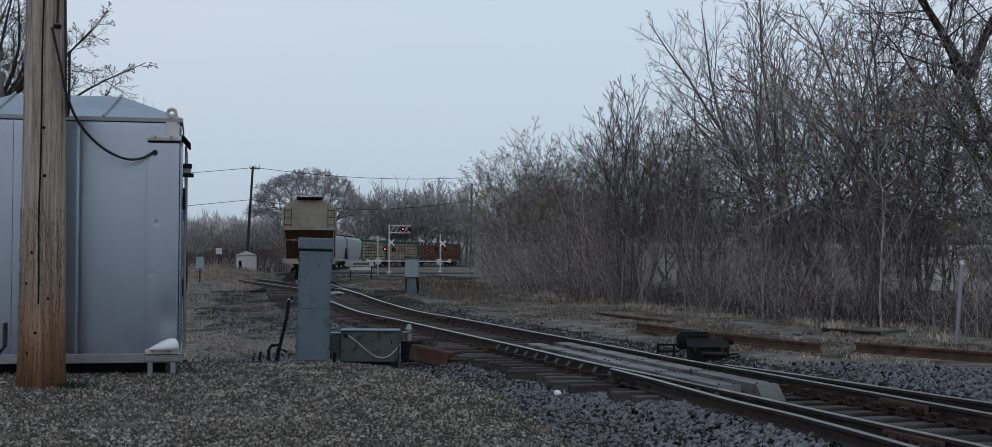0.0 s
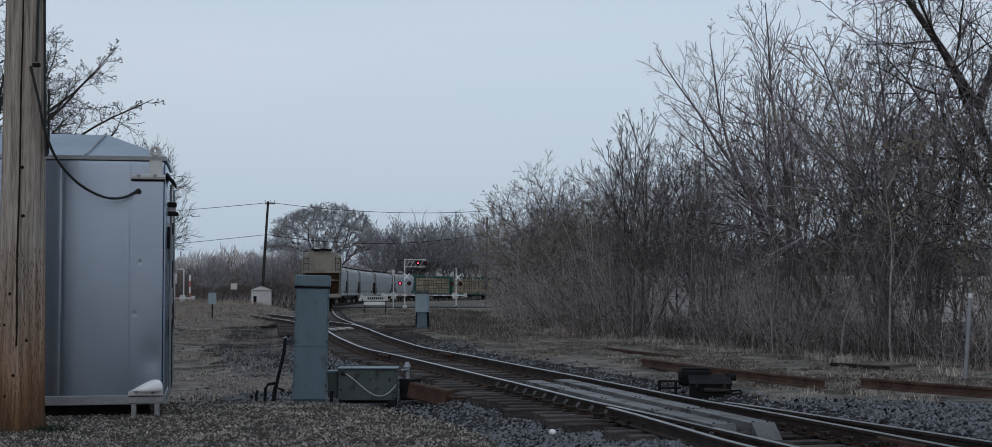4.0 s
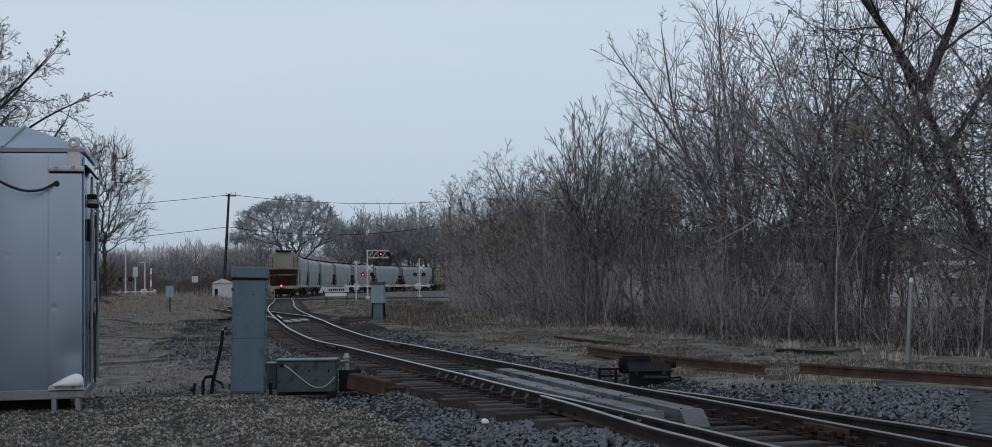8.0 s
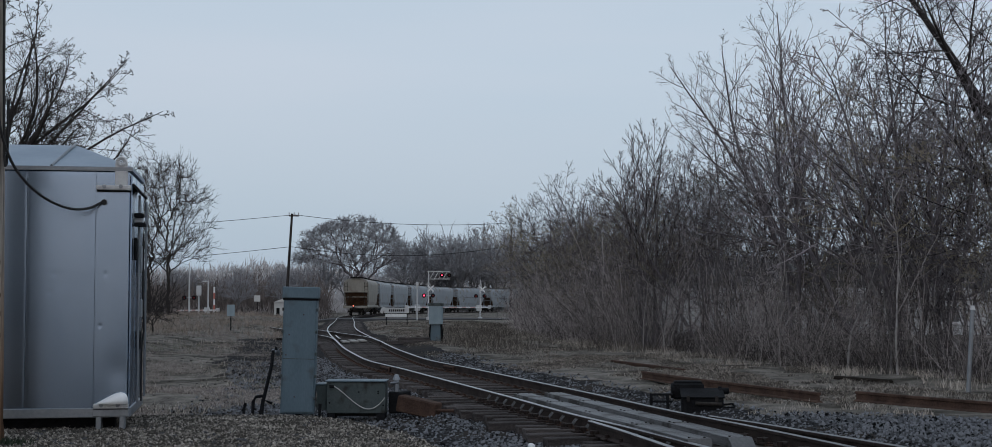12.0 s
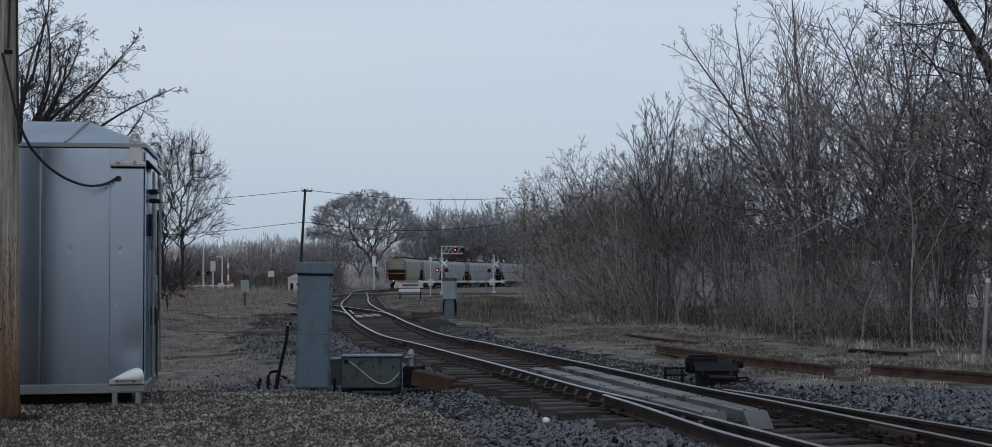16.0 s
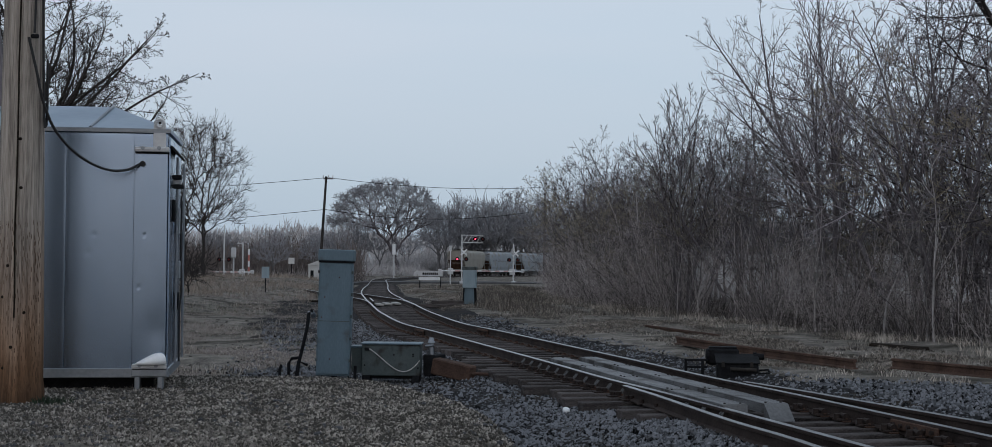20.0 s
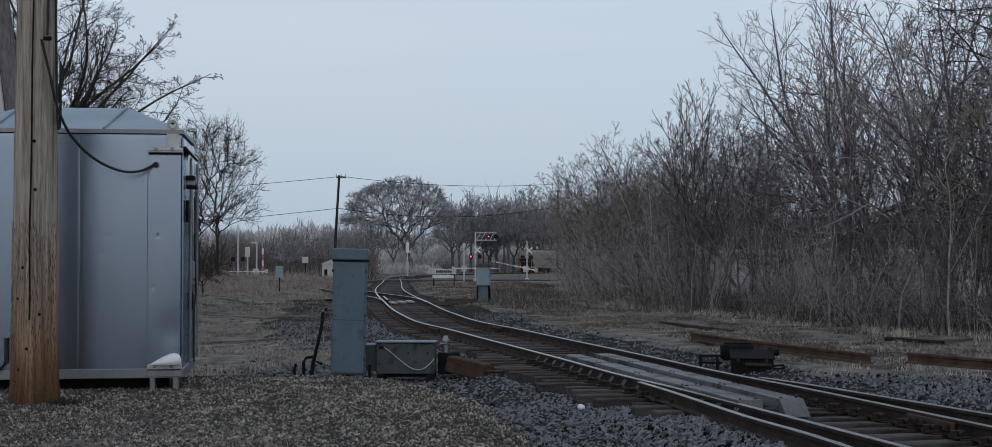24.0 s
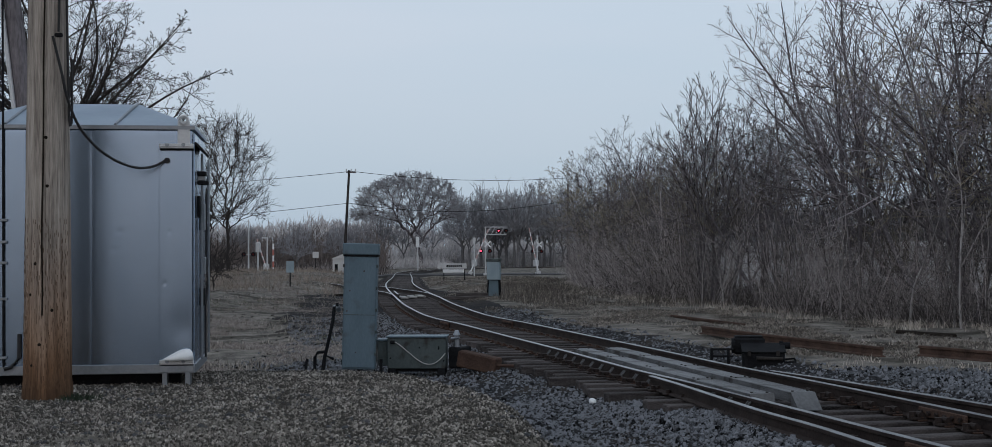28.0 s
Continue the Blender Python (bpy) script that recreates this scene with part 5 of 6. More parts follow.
    me = tree_meshes("big_tree", DARK_BARK, TWIG, seed=92, stems=big_stems, limbs=13, boughs=7, shoots=6, fine=2, angle=(0.6, 1.15), rise=0.03, tip=0.0065, reach=0.5, wob=0.1, sides=10)
    tree_thing("tree", "large bare tree with thick dark leaning limbs", *me, 16.5, 36, 0, 1.0)
    # behind the hut
    hut_stems = [(0, 0, -0.2, 0.0, 0, 1.0, 6.2, 0.26, 1.0)]
    for count, f, L, z in ((12, 2.8, 5.2, 4.6), (14, 1.5, 5.7, 5.0), (9, 0.85, 6.2, 5.4), (4, 0.3, 6.8, 5.6)):
        for k in range(count):
            a = f * 3 + k * math.tau / count
            hut_stems.append((0.03, 0, z - 0.1 * (k % 3), f * math.cos(a), f * math.sin(a), 1.0, L * (0.92 + 0.16 * ((k * 0.618) % 1)), 0.075, 0.22))
    me = tree_meshes("hut_tree", DARK_BARK, DARK_BARK, seed=105, stems=hut_stems, limbs=12, boughs=5, shoots=4, fine=1, angle=(0.5, 1.15), rise=0.015, tip=0.0075, reach=0.33, wob=0.12, bud=0.012, sides=8)
    tree_thing("tree", "large bare tree with a wide dark crown of fine budding twigs", *me, HUT_TREE[0], HUT_TREE[1], 20, 1.0)
    me = tree_meshes("fan_tree", DARK_BARK, DARK_BARK, seed=118, tips=260, fork=0.5, dome=(6.2, 3.4, 5.3), lower=-0.6, shell=0.62, r_tip=0.0115, power=0.42, twigs_each=3, twig=0.8, wob=0.09, pull=(0.1, 0.26))
    for x, y, rz, size in FAN_TREES:
        tree_thing("tree", "bare tree with upright fanning limbs from a forked trunk", *me, x, y, rz, size)
    field_shrub = tree_meshes("field_shrub", DARK_BARK, DARK_BARK, seed=171, tips=42, fork=0.1, dome=(1.2, 1.6, 1.3), lower=-0.5, shell=0.3, r_tip=0.009, power=0.36, twigs_each=2, twig=0.3, wob=0.12, pull=(0.1, 0.25))
    for x, y, size in ((-11.6, 57, 1.0), (-12.5, 63, 1.15), (-11.9, 60, 0.8), (-13.6, 66, 1.2), (-14.4, 70, 1.1)):
        t = tree_thing("shrub", "tangled bare shrub with a few brown leaves beside the hut", *field_shrub, x, y, 40 * x, size, "field shrubs", names=("stem", "twig_mass"), category="shrub")
        for o in t.children:
            o["kind"] = "stuff"
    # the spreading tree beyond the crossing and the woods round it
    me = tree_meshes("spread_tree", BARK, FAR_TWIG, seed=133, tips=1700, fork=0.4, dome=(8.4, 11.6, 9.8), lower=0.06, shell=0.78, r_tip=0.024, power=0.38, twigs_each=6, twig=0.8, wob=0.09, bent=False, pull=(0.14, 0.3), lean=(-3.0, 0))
    tree_thing("tree", "old bare tree with a broad spreading crown beyond the crossing", *me, -13.2, 268, 0, 1.0)
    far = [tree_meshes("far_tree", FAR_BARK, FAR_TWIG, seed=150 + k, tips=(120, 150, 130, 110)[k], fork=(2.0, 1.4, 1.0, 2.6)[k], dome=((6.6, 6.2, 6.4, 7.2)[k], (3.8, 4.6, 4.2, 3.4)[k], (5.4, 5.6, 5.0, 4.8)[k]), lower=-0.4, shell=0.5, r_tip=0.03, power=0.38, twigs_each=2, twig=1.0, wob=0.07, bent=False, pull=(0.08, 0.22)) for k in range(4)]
    for k in range(40):
        y, x = rng.uniform(300, 370), -38 + 110 * rng.random()
        s = rng.uniform(0.95, 1.25)
        if k < 16:
            y, x, s = rng.uniform(292, 325), -9 + 26 * (k + rng.random()) / 16, rng.uniform(1.3, 1.6)
        tree_thing("tree", "far bare tree behind the level crossing", *far[k % 4], x, y, rng.uniform(0, 360), s, "far trees")
    for k in range(30):
        y, x = rng.uniform(165, 230), rng.uniform(-46, -15)
        if x > -21 and y > 190:
            x -= 8
        tree_thing("tree", "low bare tree in the scrub beyond the field", *far[k % 4], x, y, rng.uniform(0, 360), rng.uniform(0.45, 0.7), "scrub trees")

    def scrub(name, label, area, count, hmax, w, seed):
        r = random.Random(seed)
        verts, faces = [], []
        for _ in range(count):
            x, y = area(r)
            z = land(x, min(y, 300))
            h = hmax * (0.55 + 0.45 * noise.noise((x * 0.25, y * 0.1, 3))) * r.uniform(0.5, 1.15)
            for _ in range(5):
                z0 = z + h * r.random() * 0.8
                a, L = r.gauss(0, 0.55), h * r.uniform(0.25, 0.5)
                b = r.uniform(0, math.tau)
                px, py = x + r.gauss(0, 0.5), y + r.gauss(0, 0.5)
                o = len(verts)
                verts += [(px - w * math.cos(b), py - w * math.sin(b), z0 - 0.2), (px + w * math.cos(b), py + w * math.sin(b), z0 - 0.2), (px + L * math.sin(a), py + r.gauss(0, 0.3), z0 + L * math.cos(a))]
                faces.append((o, o + 1, o + 2))
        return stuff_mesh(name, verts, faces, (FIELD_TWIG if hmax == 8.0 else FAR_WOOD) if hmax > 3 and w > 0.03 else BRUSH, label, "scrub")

    scrub("field_scrub", "reddish-brown dead scrub beyond the road", lambda r: (r.uniform(-70, -13), r.uniform(148, 172)), 5000, 2.6, 0.03, 31)
    scrub("line_scrub", "reddish-brown dead scrub behind the bend of the line", lambda r: (r.uniform(-24, 60), r.uniform(330, 352)), 5000, 7.5, 0.1, 32)
    scrub("tree_scrub", "reddish-brown dead scrub round the spreading tree", lambda r: (r.uniform(-48, -9), r.uniform(262, 285)), 3500, 3.4, 0.05, 33)

    scrub("field_wood", "dense reddish-brown low wood beyond the field", lambda r: (r.uniform(-80, -17), r.uniform(182, 225)), 14000, 8.0, 0.05, 34)
    scrub("edge_scrub", "tangled brown scrub at the far end of the wood", lambda r: (lambda y: (wood_edge(y) + abs(r.gauss(0, 2.2)), y))(r.uniform(74, 116)), 4500, 5.4, 0.022, 35)

    # unseen wood behind the camera, added to darken reflections in the hut wall
    scrub("rear_wood", "unseen low wood added behind the viewpoint for reflections in the hut wall", lambda r: (r.uniform(-120, 120), r.uniform(-150, -120)), 5000, 6.0, 0.12, 36)

    # a band of distant wood closing the view
    verts, faces = [], []
    for k in range(60000):
        x = rng.uniform(-150, 170) if k < 46000 else rng.uniform(-300, 340)
        y = rng.uniform(395, 460)
        h = 8.5 + 3 * noise.noise((x * 0.03, 0, 0)) + 2.5 * noise.noise((x * 0.2, 0, 5))
        z = -4 + (h + 4) * rng.random() ** 0.8
        o = len(verts)
        a = rng.gauss(0, 0.5)
        L, w = rng.uniform(1.0, 3), rng.uniform(0.06, 0.17)
        verts += [(x - w, y, z), (x + w, y, z), (x + L * math.sin(a), y + rng.uniform(-1, 1), z + L * math.cos(a))]
        faces.append((o, o + 1, o + 2))
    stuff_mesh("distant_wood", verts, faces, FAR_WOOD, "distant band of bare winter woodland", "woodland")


def blades(name, label, category, area, count, hmin, hmax, material, seed, width=0.006, lean=0.5, keep=None, lift=0.0):
    rng = random.Random(seed)
    verts, faces = [], []
    n = 0
    tries = 0
    while n < count and tries < count * 6:
        tries += 1
        x, y = area(rng)
        if keep and not keep(x, y, rng) or y < 29 and gritty(x, y) and rng.random() < 0.85:
            continue
        n += 1
        z = land(x, y) + lift
        far = 1 + max(0.0, y - 20) * 0.022
        for _ in range(5):
            h = rng.uniform(hmin, hmax)
            a = rng.uniform(0, math.tau)
            b = rng.uniform(0, math.tau)
            l = h * rng.uniform(0.1, lean)
            px, py = x + rng.gauss(0, 0.05) * far, y + rng.gauss(0, 0.05) * far
            w = width * far
            o = len(verts)
            if y > 34:
                verts += [(px - w * math.cos(b), py - w * math.sin(b), z - 0.02), (px + w * math.cos(b), py + w * math.sin(b), z - 0.02), (px + l * math.cos(a), py + l * math.sin(a), z + h)]
                faces.append((o, o + 1, o + 2))
                continue
            mx, my = px + 0.45 * l * math.cos(a), py + 0.45 * l * math.sin(a)
            verts += [(px - w * math.cos(b), py - w * math.sin(b), z - 0.02), (px + w * math.cos(b), py + w * math.sin(b), z - 0.02), (mx + w * 0.8 * math.cos(b), my + w * 0.8 * math.sin(b), z + h * 0.6), (mx - w * 0.8 * math.cos(b), my - w * 0.8 * math.sin(b), z + h * 0.6), (px + l * math.cos(a), py + l * math.sin(a), z + h)]
            faces += [(o, o + 1, o + 2, o + 3), (o + 3, o + 2, o + 4)]
    return stuff_mesh(name, verts, faces, material, label, category)


def stones(name, label, spots, material, seed, smin, smax, sink=0.3, flat=1.0, lift=None):
    rng = random.Random(seed)
    t = (1 + 5**0.5) / 2
    ico = [Vector(v).normalized() for v in ((-1, t, 0), (1, t, 0), (-1, -t, 0), (1, -t, 0), (0, -1, t), (0, 1, t), (0, -1, -t), (0, 1, -t), (t, 0, -1), (t, 0, 1), (-t, 0, -1), (-t, 0, 1))]
    tri = ((0, 11, 5), (0, 5, 1), (0, 1, 7), (0, 7, 10), (0, 10, 11), (1, 5, 9), (5, 11, 4), (11, 10, 2), (10, 7, 6), (7, 1, 8), (3, 9, 4), (3, 4, 2), (3, 2, 6), (3, 6, 8), (3, 8, 9), (4, 9, 5), (2, 4, 11), (6, 2, 10), (8, 6, 7), (9, 8, 1))
    octa = [Vector(v) for v in ((1, 0, 0), (0, 1, 0), (-1, 0, 0), (0, -1, 0), (0, 0, 1), (0, 0, -1))]
    octa_tri = ((0, 1, 4), (1, 2, 4), (2, 3, 4), (3, 0, 4), (1, 0, 5), (2, 1, 5), (3, 2, 5), (0, 3, 5))
    verts, faces = [], []
    for x, y in spots:
        s = rng.uniform(smin, smax) * (1.5 if rng.random() < 0.06 else 1)
        m = Euler((rng.uniform(0, 6), rng.uniform(0, 6), rng.uniform(0, 6))).to_matrix() @ Matrix.Diagonal((s, s * rng.uniform(0.55, 0.95), s * rng.uniform(0.5, 0.9)))
        if flat < 1:
            m = Matrix.Diagonal((1, 1, flat)) @ m
        c = Vector((x, y, (lift(x, y) if lift else land(x, y)) + s * flat * (0.5 - sink)))
        o = len(verts)
        near = y < 13.5 and smin > 0.012
        for v in ico if near else octa:
            p = c + m @ (v * rng.uniform(0.8, 1.12 if near else 1.25))
            verts.append((p.x, p.y, p.z))
        faces += [(o + a, o + b, o + d) for a, b, d in (tri if near else octa_tri)]
    return stuff_mesh(name, verts, faces, material, label, "gravel")


def build_ground_cover():
    rng = random.Random(11)
    spots = []
    while len(spots) < 38000:
        y = 9.5 + 34 * rng.random() ** 1.7
        d = rng.uniform(-4.2, 5.0) if y < 19 or y > 32 else rng.uniform(-6.5, 5.0)
        x = float(np.interp(y, TY, TX)) + d
        if d < -1.35 and rng.random() < step(1.6, 4.2, -d) * 1.2 and y < 22:
            continue
        if abs(x / y) > 0.42 or (d > 2.4 and rng.random() < 0.55) or (d > 2.9 and y > 21):
            continue
        if mound_share(x, y) > 0.2 + 0.25 * rng.random() or rng.random() < step(3.4, 6.2, -d - 1.6 * noise.noise((x * 0.4, y * 0.3, 23))):
            continue
        spots.append((x, y))
    while len(spots) < 49000:
        y = 9.5 + 9 * rng.random()
        d = -0.95 - 3.2 * rng.random()
        x = float(np.interp(y, TY, TX)) + d
        if mound_share(x, y) < 0.2 + 0.25 * rng.random() and rng.random() < 1.25 - 0.2 * -d:
            spots.append((x, y))
    while len(spots) < 55500:
        y = 10.5 + 16 * rng.random()
        x = rng.uniform(-0.28, 0.42) * y
        if gritty(x, y) and mound_share(x, y) < 0.3 and rng.random() < 0.8:
            spots.append((x, y))
    stones("ballast", "crushed dark grey stone ballast round the track", spots, STONE, 3, 0.014, 0.039)
    spots = []
    while len(spots) < 5200:
        y = 9.5 + 7.6 * rng.random() ** 0.9
        d = -1.75 + 0.88 * rng.random()
        x = float(np.interp(y, TY, TX)) + d
        spots.append((x, y))
    stones("shoulder_ballast", "crushed dark grey stone heaped over the tie ends", spots, STONE, 6, 0.016, 0.041, lift=lambda x, y: max(land(x, y), -0.18 - 0.25 * max(0.0, -off_track(x, y) - 1.35)) - 0.03 * step(15.5, 17, y) * 4)
    spots = []
    while len(spots) < 700:
        y = 17.5 + 45 * rng.random() ** 1.7
        x = rng.uniform(-0.26, 0.0) * y - 0.6 if rng.random() < 0.92 else float(np.interp(y, TY, TX)) + rng.uniform(3, 9)
        if -2.9 < off_track(x, y) < 2.6 or noise.noise((x * 0.5, y * 0.25, 31)) + 0.4 * noise.noise((x * 1.7, y * 0.8, 9)) < rng.uniform(-0.25, 0.3):
            continue
        spots.append((x, y))
    stones("soil_clods", "dark clods of bare soil among the dry grass", spots, CLOD, 8, 0.03, 0.08, 0.35, 0.5)
    spots = []
    while len(spots) < 50000:
        y = 9.0 + 9.5 * rng.random()
        x = rng.uniform(-7, 2.2)
        if abs(x / y) > 0.42 or mound_share(x, y) < 0.15 + 0.35 * rng.random():
            continue
        if noise.noise((x * 0.7, y * 0.5, 21)) + 0.35 * noise.noise((x * 3, y * 2, 5)) + 0.62 < rng.random() * 0.6:
            continue
        spots.append((x, y))
    stones("gravel", "grey-brown gravel on the mound", spots, GRAVEL, 4, 0.008, 0.022)
    spots = []
    while len(spots) < 900:
        x, y = rng.uniform(-7, 2.2), 9.2 + 8.8 * rng.random()
        if abs(x / y) < 0.42 and mound_share(x, y) > 0.3 and noise.noise((x * 0.8, y * 0.6, 51)) > rng.uniform(-0.3, 0.3):
            spots.append((x, y))
    stones("mound_clods", "dark damp clods among the gravel of the mound", spots, GRIT, 9, 0.018, 0.045, 0.4, 0.6)

    def field(r):
        y = 18 + 105 * r.random() ** 1.9
        return r.uniform(-0.24, -0.02) * y - 1, y

    def strip(r):
        y = 20 + 105 * r.random() ** 1.25
        return float(np.interp(y, TY, TX)) + r.uniform(1.9, 11), y

    def away(x, y, r):
        d = off_track(x, y)
        return (d > (2.5 if y < 40 else 1.9) or d < (-2.9 if y < 40 else -2.2)) and (noise.noise((x * 0.45, y * 0.22, 2)) + 0.5 * noise.noise((x * 1.6, y * 0.9, 8)) + 0.12 > r.random() * 0.5)

    def strip_away(x, y, r):
        near = min(abs(x - float(np.interp(-y, (-29.2, -26.5, -24.3, -22.3), (4.22, 4.9, 5.6, 6.25)))) if 22.3 < y < 29.2 else 9, abs(x - float(np.interp(-y, (-22.3, -20.8, -18.8, -16.6), (6.62, 7.4, 8.6, 10)))) if y < 22.3 else 9)
        return away(x, y, r) and (near > 0.4 or r.random() < 0.12)

    blades("grass_field", "dead matted grass in the field beside the hut", "grass", field, 17000, 0.02, 0.075, FIELD_STRAW, 21, lean=2.6, keep=away)
    blades("grass_strip", "dead straw-coloured grass between the track and the wood", "grass", strip, 40000, 0.02, 0.07, STRAW, 22, lean=2.8, keep=strip_away)
    blades("grass_mound", "sparse flattened dry grass on the gravel mound", "grass", lambda r: (r.uniform(-6, 0.2), r.uniform(9.3, 16.5)), 900, 0.015, 0.06, FIELD_STRAW, 23, 0.003, 2.2, keep=lambda x, y, r: mound_share(x, y) > 0.6 and noise.noise((x * 0.5, y * 0.4, 21)) - 0.09 * (y - 11) - 0.16 * (x + 2.5) > r.uniform(-0.1, 0.3))
    blades("weeds", "small green weed tufts by the pole", "weeds", lambda r: r.choice([(-4.02 + r.gauss(0, 0.07), 13.75 + r.gauss(0, 0.08)), (-4.75 + r.gauss(0, 0.15), 12.6 + r.gauss(0, 0.15))]), 70, 0.03, 0.08, WEED, 24, 0.006, 0.8)
    def foot(r):
        y = 20 + 85 * r.random() ** 1.4
        return wood_edge(y) + r.uniform(-1.6, 1.0), y

    def under(r):
        y = 22 + 90 * r.random() ** 1.5
        return wood_edge(y) + 0.2 + abs(r.gauss(0, 4)), y

    blades("grass_tufts", "standing tufts of pale dead grass in the field", "grass", field, 1500, 0.05, 0.17, STRAW, 27, 0.005, 1.0, keep=lambda x, y, r: off_track(x, y) < -3.2 and noise.noise((x * 0.3, y * 0.12, 12)) > r.uniform(-0.1, 0.3))
    blades("green_grass", "faint green new grass in the field", "grass", field, 1500, 0.02, 0.08, NEW_GRASS, 30, 0.006, 1.6, keep=lambda x, y, r: off_track(x, y) < -3.4 and noise.noise((x * 0.2, y * 0.09, 33)) > r.uniform(0.05, 0.4))
    def rise_field(r):
        y = 62 + 52 * r.random()
        return r.uniform(-0.25, -0.085) * y, y

    def rise_strip(r):
        y = 44 + 66 * r.random()
        return wood_edge(y) - r.uniform(-0.6, 5.5), y

    blades("russet_grass", "tall russet dead grass on the rise of the field", "grass", rise_field, 1500, 0.12, 0.45, RUSSET, 28, 0.006, 0.9, keep=lambda x, y, r: off_track(x, y) < -3.0 and noise.noise((x * 0.25, y * 0.08, 14)) > r.uniform(-0.25, 0.25))
    blades("wood_edge_grass", "pale dead grass along the end of the wood", "grass", rise_strip, 2600, 0.06, 0.3, STRAW, 29, 0.006, 0.9, keep=lambda x, y, r: off_track(x, y) > 2.6 and noise.noise((x * 0.3, y * 0.1, 15)) > r.uniform(-0.2, 0.25))
    tufts = ((5.05, 21.0, 0.4), (5.9, 22.2, 0.3), (6.5, 21.6, 0.25), (7.0, 20.7, 0.3), (4.6, 26.5, 0.3), (6.9, 23.2, 0.35), (8.4, 24.6, 0.5), (9.4, 19.6, 0.4), (5.4, 27.5, 0.4), (7.6, 26.0, 0.5), (3.9, 30.5, 0.3), (4.4, 33.5, 0.4))

    def clumped(r):
        x, y, w = tufts[r.randrange(len(tufts))]
        return x + r.gauss(0, w * 0.5), y + r.gauss(0, w * 0.6)

    blades("rail_tufts", "pale dry grass tufts growing over the old rails", "grass", clumped, 150, 0.03, 0.12, STRAW, 31, 0.004, 1.2)
    blades("tall_grass", "tall pale dead grass along the foot of the wood", "grass", foot, 1500, 0.05, 0.2, STRAW, 25, 0.005, 1.2, keep=lambda x, y, r: noise.noise((x * 0.8, y * 0.5, 6)) > r.uniform(-0.1, 0.35))
    blades("brush", "dead brush under the trees of the wood", "brush", under, 3200, 0.2, 1.1, BRUSH, 26, 0.005, 1.2, keep=lambda x, y, r: noise.noise((x * 0.6, y * 0.6, 4)) > -0.2)
    # leaf litter sheet on the floor of the wood, coloured dark for the shade
    verts, faces = [], []
    nx = 14
    ys = [19 + 1.5 * k for k in range(66)]
    for j, y in enumerate(ys):
        for i in range(nx):
            x = wood_edge(y) + 0.5 + 0.5 * noise.noise((y * 0.35, 0, 40)) + 2.0 * i
            verts.append((x, y, land(x, y) + (0.045 if 0 < i < nx - 1 and 0 < j < len(ys) - 1 else -0.05)))
            if i and j:
                o = j * nx + i
                faces.append((o - nx - 1, o - nx, o, o - 1))
    stuff_mesh("leaf_litter", verts, faces, LITTER, "leaf litter on the floor of the wood, darkened for the shade there", "leaf litter", kind="structure")
    rock = thing("white_rock", "pale rounded rock lying on the ballast", "rock", 1.19, 17.79, land(1.19, 17.79))
    bm = bmesh.new()
    bmesh.ops.create_icosphere(bm, subdivisions=3, radius=0.048)
    for v in bm.verts:
        v.co *= 1 + 0.25 * noise.noise(v.co * 14)
        v.co.z = v.co.z * 0.9 + 0.035
    part("stone", bm, WHITE_PLASTIC, rock, smooth=True)


# ---------------------------------------------------------------- level crossing and far things
GATES = []


